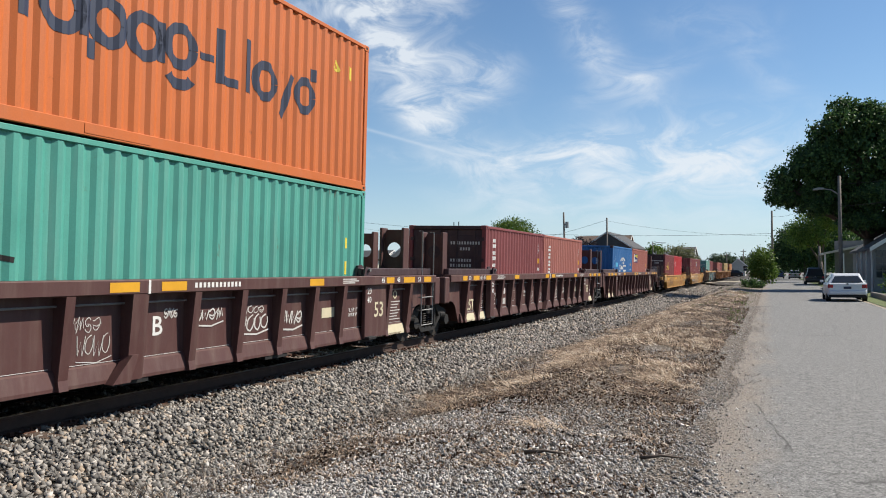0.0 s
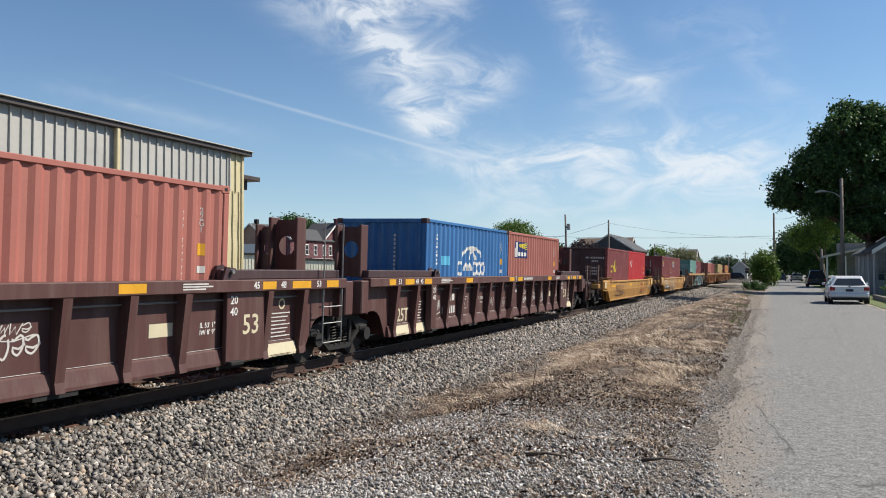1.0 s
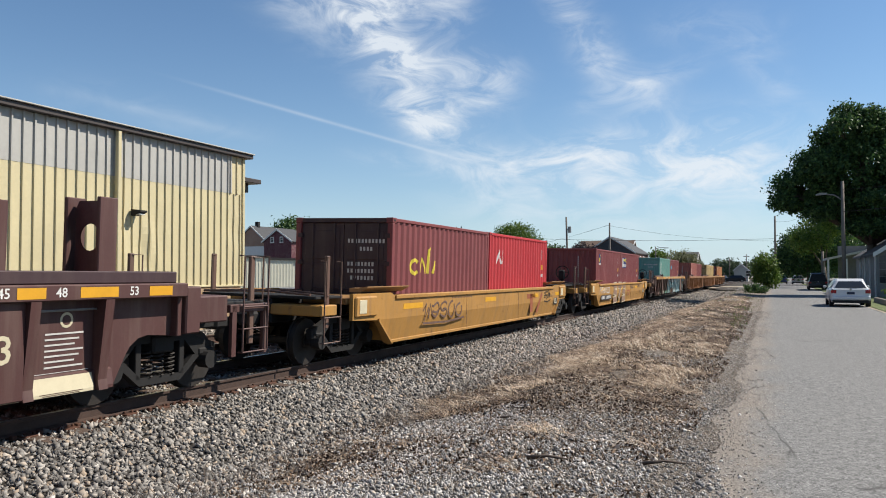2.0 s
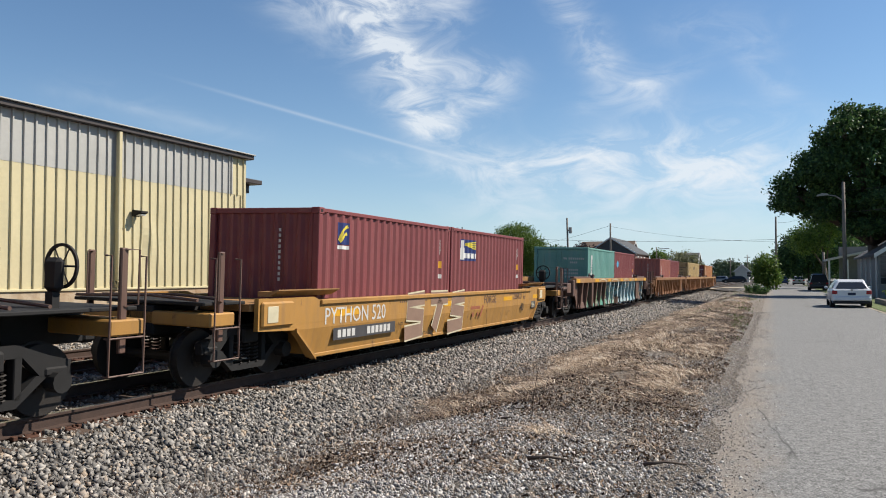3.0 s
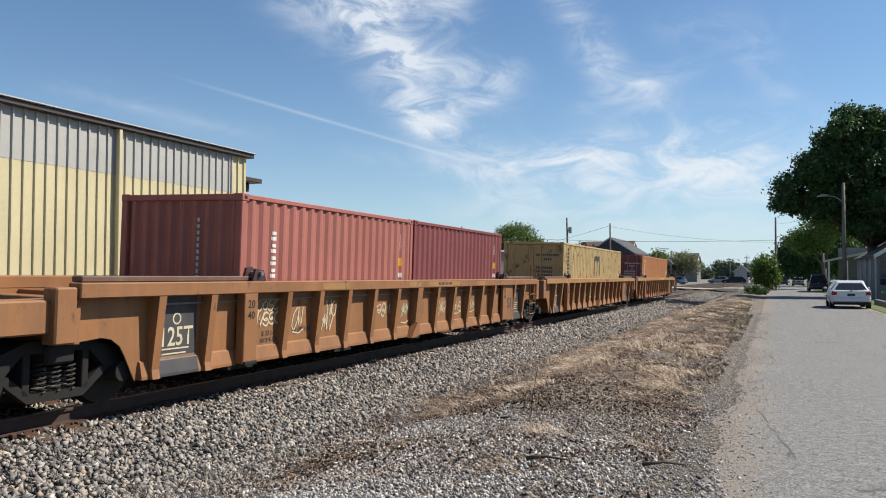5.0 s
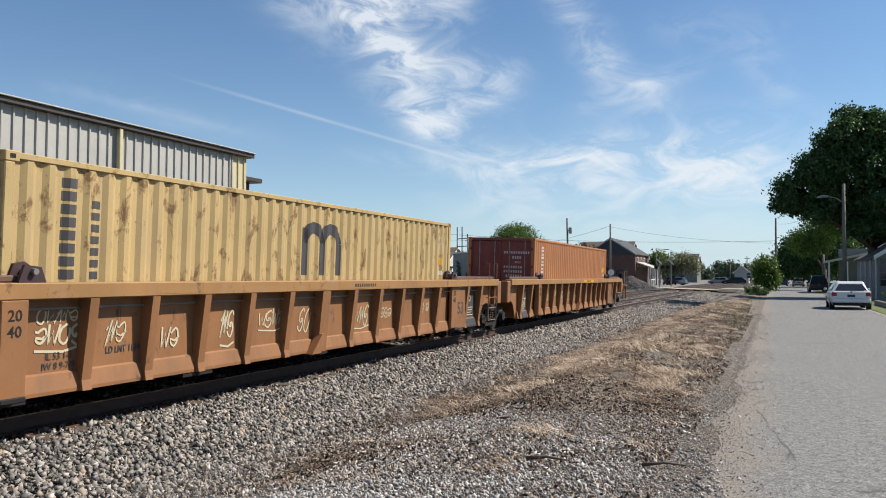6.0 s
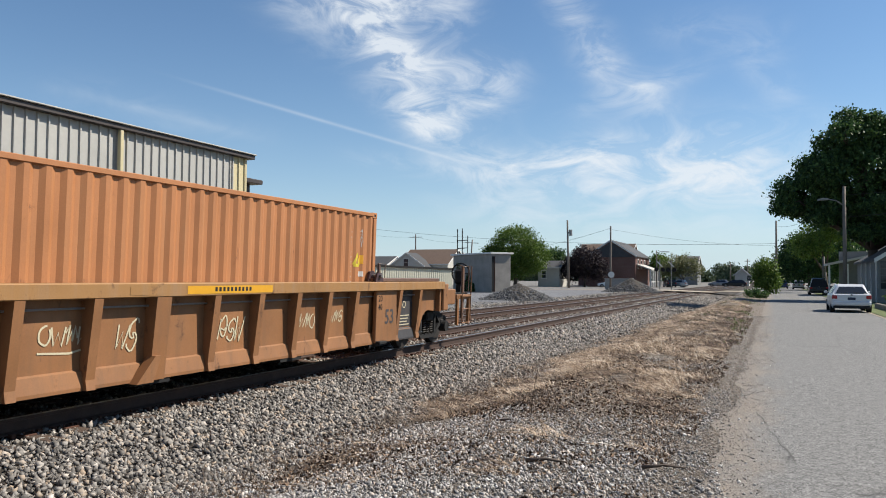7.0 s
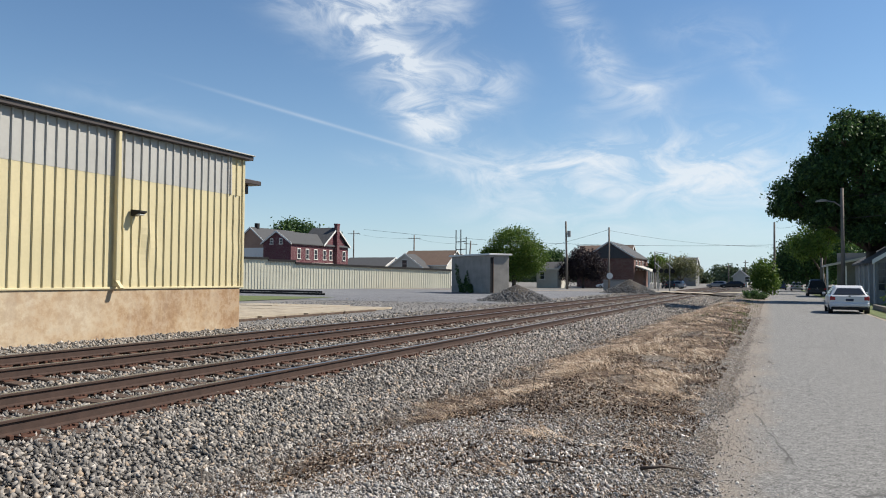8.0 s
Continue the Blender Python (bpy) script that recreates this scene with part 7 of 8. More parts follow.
def letters(parent, text, size, x, y, z, mat, turn=SIDE, bold=0.012, name="lettering", wide=1.0):
    """Words in the built-in font, centred at (x, y, z), on a side (SIDE) or on an end (DOOR)."""
    cu = bpy.data.curves.new("lettering", "FONT")
    cu.body, cu.size, cu.align_x, cu.align_y, cu.offset, cu.resolution_u = text, size, "CENTER", "CENTER", bold * size, 2
    ob = bpy.data.objects.new("lettering", cu)
    me = bpy.data.meshes.new_from_object(ob)
    bpy.data.objects.remove(ob)
    me.transform(Matrix.Translation((x, y, z)) @ turn @ Matrix.Diagonal((wide, 1, 1, 1)))
    me.materials.clear()
    return part(name, me, mat, parent)


def strokes(lines, width):
    """Painted strokes: a flat strip along each line of (u, v) points, in the plane u = y, v = z."""
    me = Mesh()
    for line in lines:
        pts = [Vector(p) for p in line]
        n = len(pts)
        left, right = [], []
        for i, p in enumerate(pts):
            d = (pts[min(i + 1, n - 1)] - pts[max(i - 1, 0)])
            d = d.normalized() if d.length > 1e-6 else Vector((1, 0))
            o = Vector((-d.y, d.x)) * width / 2
            left.append(p + o)
            right.append(p - o)
        me.add([(0, a.x, a.y) for a in left + right], [(i, i + 1, n + i + 1, n + i) for i in range(n - 1)])
    return me


def arc(u, v, ru, rv, a0, a1, n=14):
    return [(u + ru * math.cos(radians(a0 + (a1 - a0) * i / n)), v + rv * math.sin(radians(a0 + (a1 - a0) * i / n))) for i in range(n + 1)]


def bars(rows):
    """Plain upright rectangles (u0, u1, v0, v1)."""
    me = Mesh()
    for a, b, c, d in rows:
        me.add([(0, a, c), (0, b, c), (0, b, d), (0, a, d)], [(0, 1, 2, 3)])
    return me


def bar_row(parent, name, rows, mat, x):
    """Plain bars in place of characters, each a part."""
    for r in rows:
        on_side(parent, name, bars([r]), mat, x)


def on_side(parent, name, me, mat, x, label=""):
    return part(name, me.move(Matrix.Translation((x, 0, 0))), mat, parent, label)


def on_corrugation(box, name, shape, mat, label=""):
    """Paint that follows the corrugated side of a container. The shape's u runs along its length, v up."""
    me = shape if isinstance(shape, bpy.types.Mesh) else shape.data(name)
    bm = bmesh.new()
    bm.from_mesh(me)
    ys = [v.co.y for v in bm.verts]
    k = math.floor(min(ys) / 0.278)
    while k * 0.278 < max(ys):
        for b in BREAKS:
            s = (k + b) * 0.278
            if min(ys) < s < max(ys):
                bmesh.ops.bisect_plane(bm, geom=bm.verts[:] + bm.edges[:] + bm.faces[:], plane_co=(0, s, 0), plane_no=(0, 1, 0))
        k += 1
    for v in bm.verts:
        v.co.x = 1.219 - 0.012 + 0.004 - wave(v.co.y, 0.278, 0.036)
    bm.to_mesh(me)
    bm.free()
    me.materials.clear()
    return part(name, me, mat, box, label)


def scrawl(seed, u, v, w, h, glyphs=4):
    """An unreadable hand-sprayed tag: leaning hooks, loops and slashes that overlap, sometimes underlined."""
    rng = random.Random(seed)
    lines = []
    step = w / glyphs
    for g in range(glyphs):
        cu, cv = u + step * (g + 0.5), v + h * rng.uniform(0.44, 0.56)
        ru, rv = step * rng.uniform(0.45, 0.62), h * rng.uniform(0.36, 0.48)
        lean = rng.uniform(0.0, 0.35)
        kind = rng.randrange(5)
        if kind == 0:
            pts = arc(0, 0.35, 0.7, 0.6, 30, 290, 10) + arc(0.05, -0.45, 0.75, 0.55, 100, -170, 10)
        elif kind == 1:
            pts = [(-1.1, 0.6)] + arc(0.0, 0.1, 0.75, 0.8, 150, -170, 14) + [(0.2, -0.2), (1.0, 0.2)]
        elif kind == 2:
            pts = arc(0, 0, 0.8, 0.95, 70, 400, 16)
        elif kind == 3:
            pts = [(-0.9, 0.9), (-0.5, -0.9), (0.0, 0.4), (0.5, -0.9), (0.95, 1.0)]
        else:
            pts = [(-0.9, 0.2), (-0.3, 1.1), (-0.5, -1.0), (0.2, 0.5), (0.3, -0.6), (0.6, 0.9), (1.1, -0.4)]
        lines.append([(cu + ru * a + lean * rv * b, cv + rv * b * (1 + 0.08 * math.sin(5 * a))) for a, b in pts])
    if rng.random() < 0.5:
        lines.append([(u, v - 0.03), (u + w * 0.6, v - 0.06), (u + w * 1.05, v + 0.0)])
    return lines


def id_marks(box, L, H, mat, small=True):
    """The upright row of small characters near a container's end, as plain bars."""
    u = L - 0.95
    on_corrugation(box, "code_bar", bars([r for z in [1.15 + 0.095 * i for i in range(11)] if abs(z - 1.82) > 0.05 for r in ((u, u + 0.014, z, z + 0.06), (u + 0.014, u + 0.042, z + 0.046, z + 0.06))]), mat)
    cu = bpy.data.curves.new("size_code", "FONT")
    cu.body, cu.size, cu.align_x, cu.align_y, cu.space_line, cu.resolution_u = ("4\n2\nG\n1" if L > 7 else "2\n2\nG\n1"), 0.12, "CENTER", "CENTER", 0.75, 2
    ob = bpy.data.objects.new("size_code", cu)
    me = bpy.data.meshes.new_from_object(ob)
    bpy.data.objects.remove(ob)
    me.transform(Matrix.Translation((0, u + 0.39, 2.05)) @ SIDE)
    on_corrugation(box, "size_code", me, mat)
    on_corrugation(box, "caution_label", bars([(u + 0.33, u + 0.45, 1.55, 1.72)]), M["yellow_mark"])
    on_corrugation(box, "data_label", bars([(u + 0.33, u + 0.46, 1.3, 1.4)]), mat)


def door_marks(box, mat, H=2.591):
    for z, x0, n in ((H - 0.55, 0.12, 11), (H - 0.72, 0.42, 4), (H - 1.05, 0.12, 8), (H - 1.2, 0.12, 8), (H - 1.35, 0.2, 7)):
        rows = Mesh()
        for i in range(n):
            rows.add([(x0 + i * 0.085, 0.025, z), (x0 + i * 0.085 + 0.05, 0.025, z), (x0 + i * 0.085 + 0.05, 0.025, z + 0.085), (x0 + i * 0.085, 0.025, z + 0.085)], [(0, 1, 2, 3)])
        tagged(part("door_code", rows, mat, box, "row of small plain bars"), kind="stuff")


def brown_marks(car, letter, seed):
    x, cx = SHEET + 0.006, 1.4535
    W, C, Yl = M["white"], M["cream_label"], M["yellow_mark"]
    on_side(car, "reflector", bars([(2.03, 2.5, 1.4, 1.52)]), Yl, cx)
    for a, b in ((5.58, 6.05), (6.43, 6.89), (9.9, 10.35), (-2.3, -2.0), (-1.55, -1.1), (-0.55, -0.15), (12.75, 13.1), (13.55, 14.1), (14.6, 15.0)):
        on_side(car, "reflector", bars([(a, b, 1.4, 1.52)]), Yl, cx)
    on_side(car, "tick", bars([(6.2, 6.24, 1.372, 1.548)]), W, cx)
    bar_row(car, "mark_bar", [(7.05 + i * 0.085, 7.1 + i * 0.085, 1.43, 1.5) for i in range(12)], W, cx)
    bar_row(car, "data_bar", [(11.0, 11.5, 1.49, 1.51), (11.0, 11.6, 1.455, 1.475), (11.0, 11.45, 1.42, 1.44), (0.4, 1.0, 1.49, 1.51), (0.4, 1.1, 1.455, 1.475), (0.4, 0.95, 1.42, 1.44)], M["white_line"], cx)
    for t, y in (("53", -1.8), ("48", -0.95), ("45", -0.7), ("45", 12.6), ("48", 13.3), ("53", 14.35)):
        letters(car, t, 0.15, cx, y, 1.46, W)
    letters(car, "125T", 0.4, x, -1.32, 0.72, C, wide=0.85)
    letters(car, "20\n40", 0.17, SHEET + 0.2065, 0.02, 1.16, W)
    letters(car, "20\n40", 0.17, SHEET + 0.1335, 12.17, 1.16, W)
    letters(car, "53", 0.42, SHEET + 0.1335, 12.58, 0.86, C)
    letters(car, letter, 0.36, x, 6.58, 0.92, W)
    bar_row(car, "number_bar", [(0.98 + i * 0.2, 1.13 + i * 0.2, 0.95, 1.12) for i in range(4)] + [(0.94 + i * 0.145, 1.04 + i * 0.145, 0.64, 0.82) for i in range(6)], M["white_line"], x)
    on_side(car, "plate_frame", strokes([[(2.25, 0.72), (2.65, 0.72), (2.65, 1.02), (2.25, 1.02), (2.25, 0.72)]], 0.014), W, x)
    letters(car, "PLATE", 0.075, x, 2.45, 0.95, W)
    letters(car, "H", 0.12, x, 2.45, 0.82, W)
    letters(car, "LD LMT 117300", 0.115, x, 3.55, 0.95, W, wide=0.85)
    letters(car, "PER UNIT", 0.055, x, 3.75, 0.84, W)
    letters(car, "IL 53' 1\"\nIW 8' 9\"", 0.1, x, 11.75, 0.85, W)
    on_side(car, "paper_label", bars([(10.62, 11.05, 0.8, 0.98)]), C, x)
    for y in (13.55, -0.45):
        on_side(car, "seal", strokes([arc(y, 1.14, 0.075, 0.075, 0, 360, 16)], 0.03), C, x)
        bar_row(car, "notice_bar", [(y - 0.28, y + 0.24 - 0.06 * (i % 3), 0.98 - i * 0.062, 1.0 - i * 0.062) for i in range(7)], M["white_line"], x)
    for a, b in ((-1.72, -1.02), (-0.72, -0.18), (12.42, 12.95), (13.05, 13.9)):
        part("cream_band", Mesh().prism([(SHEET, 0.304), (SHEET + 0.074, 0.304), (SHEET + 0.074, 0.34), (SHEET + 0.036, 0.51), (SHEET, 0.512)], "y", a, b), C, car, "cream painted band with faint bars")
        bar_row(car, "band_bar", [(a + 0.12, b - 0.15, 0.33, 0.338), (a + 0.16, b - 0.2, 0.312, 0.32)], M["umber_car"], SHEET + 0.0765)
    spots = ((5.3, 0.62, 0.5, 0.3, 0.01), (5.15, 0.9, 0.5, 0.22, 0.01), (6.7, 1.02, 0.25, 0.14, 0.018), (7.22, 0.68, 0.72, 0.24, 0.034), (7.28, 0.92, 0.6, 0.2, 0.022), (8.3, 0.72, 0.7, 0.28, 0.026), (8.35, 0.98, 0.55, 0.14, 0.014),
             (9.35, 0.72, 0.62, 0.3, 0.03), (4.1, 0.66, 0.6, 0.34, 0.014), (0.3, 0.7, 0.5, 0.34, 0.024))
    for i, (u, v, w, h, thick) in enumerate(spots):
        if (i + seed) % 5 == 4:
            continue
        on_side(car, "tag", strokes(scrawl(seed * 10 + i, u, v, w, h), thick), M["white_line"], x + 0.001 * (i % 5), "white sprayed scrawl")
    for a, b in zip(sorted([MID - d for d in POSTS] + [MID + d for d in POSTS]), sorted([MID - d for d in POSTS] + [MID + d for d in POSTS])[1:]):
        on_side(car, "scrape_line", bars([(a + 0.12, b - 0.12, 0.549, 0.556)]), M["white_line"], x)


def rust_marks(car, seed):
    x, cx = SHEET + 0.006, 1.4535
    for a, b in ((2.0, 2.9), (5.5, 6.05), (9.6, 10.2)):
        on_side(car, "reflector", bars([(a, b, 1.4, 1.51)]), M["ochre_rail"], cx)
    on_side(car, "reflector", bars([(6.5, 8.4, 1.4, 1.51)]), M["yellow_mark"] if seed == 4 else M["ochre_rail"], cx)
    bar_row(car, "mark_bar", [(7.05 + i * 0.085, 7.1 + i * 0.085, 1.43, 1.49) for i in range(10)], M["black"], cx + 0.001)
    dark = M["slate_patch"]
    for a, b in ((-1.72, -0.95), (13.1, 13.92)):
        on_side(car, "painted_patch", bars([(a, b, 0.57, 1.36)]), dark, x, "dark slate painted patch")
        part("painted_sill_patch", Mesh().prism([(SHEET, 0.304), (SHEET + 0.074, 0.304), (SHEET + 0.074, 0.34), (SHEET + 0.036, 0.51), (SHEET, 0.55)], "y", a, b), dark, car)
        bar_row(car, "notice_bar", [(a + 0.12, b - 0.14 - 0.05 * (i % 3), 0.8 - i * 0.065 + (0.0 if a > 0 else -0.16), 0.82 - i * 0.065 + (0.0 if a > 0 else -0.16)) for i in range(4)], M["cream_label"], x + 0.002)
        on_side(car, "seal", strokes([arc((a + b) / 2, 1.05, 0.07, 0.07, 0, 360, 16)], 0.022), M["cream_label"], x + 0.002)
    letters(car, "125T", 0.36, x + 0.003, -1.34, 0.8, M["cream_label"], wide=0.85)
    letters(car, "20\n40", 0.17, SHEET + 0.2065, 0.02, 1.12, M["black"])
    letters(car, "20\n40", 0.17, SHEET + 0.1335, 12.17, 1.12, M["black"])
    letters(car, "53", 0.42, SHEET + 0.1335, 12.58, 0.82, M["slate_patch"])
    tags = ((0.42, 0.82, 0.62, 0.26, 0.03), (0.42, 1.06, 0.58, 0.2, 0.02), (1.4, 0.72, 0.3, 0.4, 0.022), (2.3, 0.62, 0.34, 0.34, 0.03), (2.45, 0.86, 0.34, 0.36, 0.03), (3.5, 0.64, 0.3, 0.5, 0.03), (4.4, 0.8, 0.7, 0.3, 0.024),
            (5.5, 0.66, 0.36, 0.44, 0.024), (7.25, 0.66, 0.7, 0.42, 0.026), (8.3, 0.74, 0.66, 0.26, 0.022), (9.35, 0.74, 0.6, 0.28, 0.022), (10.3, 0.78, 0.6, 0.26, 0.02))
    for i, (u, v, w, h, thick) in enumerate(tags):
        if (i + seed) % 6 == 1:
            continue
        on_side(car, "tag", strokes(scrawl(seed * 17 + i, u, v, w, h, 2 if w < 0.4 else 4), thick), M["green_tag"] if i == 1 and seed == 4 else M["cream_label"], x + 0.001 * (i % 5), "pale sprayed scrawl")
    letters(car, "LD LMT 118400", 0.12, x + 0.001, 1.72, 0.72, M["slate_patch"], wide=0.8)
    letters(car, "IL 53 1-3\nIW 8 9-7/8", 0.11, x + 0.001, 0.74, 0.66, M["slate_patch"], wide=0.9)


def yellow_marks(car, first):
    x = 1.4235
    for a, b in ((0.2, 1.2), (5.3, 6.2), (9.7, 10.5), (12.7, 13.2)):
        on_side(car, "reflector", bars([(a, b, 0.93, 1.05)]), M["yellow_mark"], x)
    on_side(car, "notice_panel", bars([(12.5, 12.95, 0.62, 0.84)]).move(Matrix.Shear("XZ", 4, (0, 0))), M["slate_patch"], x + 0.001)
    bar_row(car, "notice_bar", [(12.55, 12.9 - 0.04 * i, 0.66 + i * 0.045, 0.68 + i * 0.045) for i in range(4)], M["cream_label"], x + 0.003)
    bar_row(car, "data_bar", [(2.9 + i * 0.1, 2.96 + i * 0.1, 1.09, 1.12) for i in range(14)] + [(10.2 + i * 0.1, 10.26 + i * 0.1, 1.1, 1.13) for i in range(9)], M["umber_car"], x)
    if first:
        on_side(car, "faded_emblem", bars([(9.55, 9.85, 0.45, 1.05), (9.2, 10.15, 0.9, 1.05)]), M["umber_red"], x)
        on_side(car, "faded_emblem", strokes([[(10.3, 0.42), (10.95, 1.05)]], 0.15), M["umber_red"], x)
        on_side(car, "tag", strokes(scrawl(71, 11.2, 0.8, 0.8, 0.35, 4), 0.035), M["black"], x + 0.002, "black sprayed scrawl")
        letters(car, "L-61-5", 0.1, x, 12.15, 0.92, M["black"])
        on_side(car, "tag", strokes(scrawl(72, 1.2, 0.6, 2.4, 0.45, 5), 0.05), M["umber_car"], x + 0.002)
    else:
        letters(car, "PYTHON 520", 0.42, x + 0.002, 1.1, 0.93, M["white_line"], bold=0.004, wide=0.95)
        part("number_panel", bars([(0.25, 2.7, 0.5, 0.72)]).move(Matrix.Translation((x + 0.001, 0, 0))), M["slate_patch"], car, "dark number panel with plain bars")
        bar_row(car, "number_bar", [(0.4 + i * 0.17, 0.52 + i * 0.17, 0.54, 0.68) for i in range(4)] + [(1.5 + i * 0.17, 1.62 + i * 0.17, 0.54, 0.68) for i in range(6)], M["white_line"], x + 0.003)
        big = [[(4.15, 1.16), (3.35, 1.12), (3.3, 0.84), (4.05, 0.78), (4.0, 0.46), (3.15, 0.42)], [(4.5, 1.14), (5.5, 1.14)], [(5.1, 1.1), (4.7, 0.42)], [(6.6, 1.14), (5.85, 1.1), (5.75, 0.84), (6.5, 0.76), (6.4, 0.46), (5.5, 0.42)]]
        on_side(car, "graffiti_outline", strokes(big, 0.36), M["cream_label"], x + 0.001, "pale outline of big sprayed blocks")
        on_side(car, "graffiti_fill", strokes(big, 0.29), M["taupe_tag"], x + 0.0025, "brownish grey sprayed blocks")
        on_side(car, "faded_emblem", bars([(7.05, 7.75, 0.78, 0.86), (7.17, 7.27, 0.58, 0.7), (7.53, 7.63, 0.58, 0.7)]), M["umber_red"], x)
        on_side(car, "faded_emblem", strokes([[(7.75, 0.58), (8.0, 0.86)]], 0.09), M["umber_red"], x)
        letters(car, "FORGE", 0.3, x + 0.002, 8.55, 1.0, M["umber_car"], bold=0.006, wide=1.05)
        letters(car, "ZENKO", 0.25, x + 0.002, 11.05, 1.03, M["umber_car"], bold=0.004)
        on_side(car, "tag", strokes([arc(11.72, 1.05, 0.11, 0.11, 0, 360, 18)], 0.02), M["umber_car"], x + 0.002, "sprayed smiling ring")
        on_side(car, "tag", strokes([arc(11.72, 1.05, 0.06, 0.06, 200, 340, 8)], 0.018), M["umber_car"], x + 0.003)
        letters(car, "40", 0.34, x + 0.001, 11.5, 0.68, M["black"])
        letters(car, "L-61-5", 0.08, x, 10.2, 0.6, M["black"])
        letters(car, "PLATE\nH", 0.09, x + 0.003, 2.95, 0.6, M["black"])
        letters(car, "LD LMT 168,300", 0.12, x, 4.2, 0.36, M["black"])


def build_marks():
    M["slate_patch"] = paint("slate_patch", (0.0468, 0.0446, 0.0475), amount=0.2, fade=0.2, dusty=0.15)
    M["ice_tag"] = paint("pale_blue_spray", (0.2592, 0.396, 0.432), (0.144, 0.216, 0.2448), 0.3, 0.2, dusty=0.2)
    M["green_tag"] = plain("green_spray", (0.08, 0.24, 0.112), 0.6, bump=0)
    M["umber_red"] = plain("faded_red_paint", (0.24, 0.072, 0.032), 0.6, var=0.25, bump=0)
    M["taupe_tag"] = plain("taupe_spray", (0.216, 0.136, 0.096), 0.6, var=0.2, scale=1.5, bump=0)
    M["sky_dot"] = plain("sky_blue_paint", (0.096, 0.4, 0.6), 0.5, bump=0)
    M["emblem_blue"] = plain("emblem_blue", (0.016, 0.028, 0.128), 0.5, var=0.1, bump=0)
    M["emblem_yellow"] = plain("emblem_yellow", (0.6, 0.48, 0.048), 0.5, var=0.1, bump=0)
    for i, k in enumerate("BCA"):
        brown_marks(cars[k], k, i + 1)
    for i, k in enumerate(("G2", "G3", "G4")):
        rust_marks(cars[k], i + 2)
    yellow_marks(cars["Y1"], True)
    yellow_marks(cars["Y2"], False)
    g1 = cars["G1"]
    for a, b in ((0.5, 1.3), (3.4, 4.0), (6.6, 7.3), (9.3, 9.9), (11.0, 11.7)):
        on_side(g1, "reflector", bars([(a, b, 1.4, 1.52)]), M["yellow_mark"], 1.4535)
    on_side(g1, "reflector", bars([(-2.95, -2.4, 1.38, 1.54), (14.4, 15.2, 1.38, 1.54)]), M["yellow_mark"], 1.4535)
    for i, (u, w) in enumerate(((1.4, 1.6), (4.3, 1.7), (7.6, 1.4), (10.1, 0.7))):
        on_side(g1, "graffiti_line", strokes([arc(u + w / 2, 1.375, w / 2, 0.13, 10, 170, 12)], 0.04), M["cream_label"], 1.4545)
    for i, (u, w) in enumerate(((1.3, 1.4), (3.2, 1.6))):
        big = scrawl(190 + i, u, 0.6, w, 0.7, 2)
        on_side(g1, "graffiti_line", strokes(big, 0.13), M["black"], SHEET + 0.008, "broad sprayed outline")
        on_side(g1, "graffiti_line", strokes(big, 0.075), M["green_tag"], SHEET + 0.010)
    # big pale blue blocks with dark outlines, sprayed side by side
    upright, bowl = [(0.12, 0.02), (0.12, 1.0)], arc(0.2, 0.74, 0.5, 0.26, 95, -95, 12)
    stem_form = [upright, bowl, [(0.25, 0.48), (0.8, 0.02)]]
    bar_form = [[(0.0, 0.9), (0.9, 0.95)], [(0.5, 0.9), (0.36, 0.02)], [(0.2, 0.45), (0.8, 0.5)]]
    bend_form = [arc(0.45, 0.72, 0.4, 0.24, 40, 270, 10) + arc(0.4, 0.26, 0.4, 0.24, 90, -140, 10)]
    ring_form = [arc(0.45, 0.5, 0.4, 0.46, 0, 360, 20)]
    fork_form = [[(0.1, 1.0), (0.12, 0.3)] + arc(0.45, 0.3, 0.34, 0.26, 180, 360, 10) + [(0.8, 1.0)]]
    for k, (u0, wide, form) in enumerate(((6.3, 0.95, ring_form), (7.35, 0.9, bend_form), (8.42, 0.98, stem_form), (9.5, 0.9, bar_form), (10.42, 0.85, bend_form), (11.3, 0.8, fork_form), (12.12, 0.7, stem_form))):
        lines = [[(u0 + wide * a, 0.36 + 0.9 * b) for a, b in line] for line in form]
        for width, mat, lift, words in ((0.42, M["slate_patch"], 0.010, "dark sprayed outline"), (0.33, M["ice_tag"], 0.013, "pale blue sprayed block"), (0.03, M["white_line"], 0.016, "white sprayed highlight")):
            on_side(g1, "graffiti_block", strokes(lines if width > 0.1 else [[(a - 0.1, b + 0.08) for a, b in line] for line in lines[:1]], width), mat, SHEET + lift + 0.0005 * k, words)
    for a, b, c in ((6.9, 1.0, 0.2), (8.0, 0.62, 0.16), (10.2, 1.05, 0.16), (11.9, 0.8, 0.2)):
        on_side(g1, "graffiti_spot", strokes([[(a, b), (a + c, b + 0.12)]], 0.16), M["emblem_yellow"], SHEET + 0.009, "dull yellow sprayed patch")
    on_side(g1, "tag", strokes(scrawl(97, 13.2, 0.7, 0.6, 0.4, 3), 0.03), M["cream_label"], SHEET + 0.007)
    b = boxes
    W = M["white"]
    # large dark letter-like shapes of the orange container
    z = -3.23
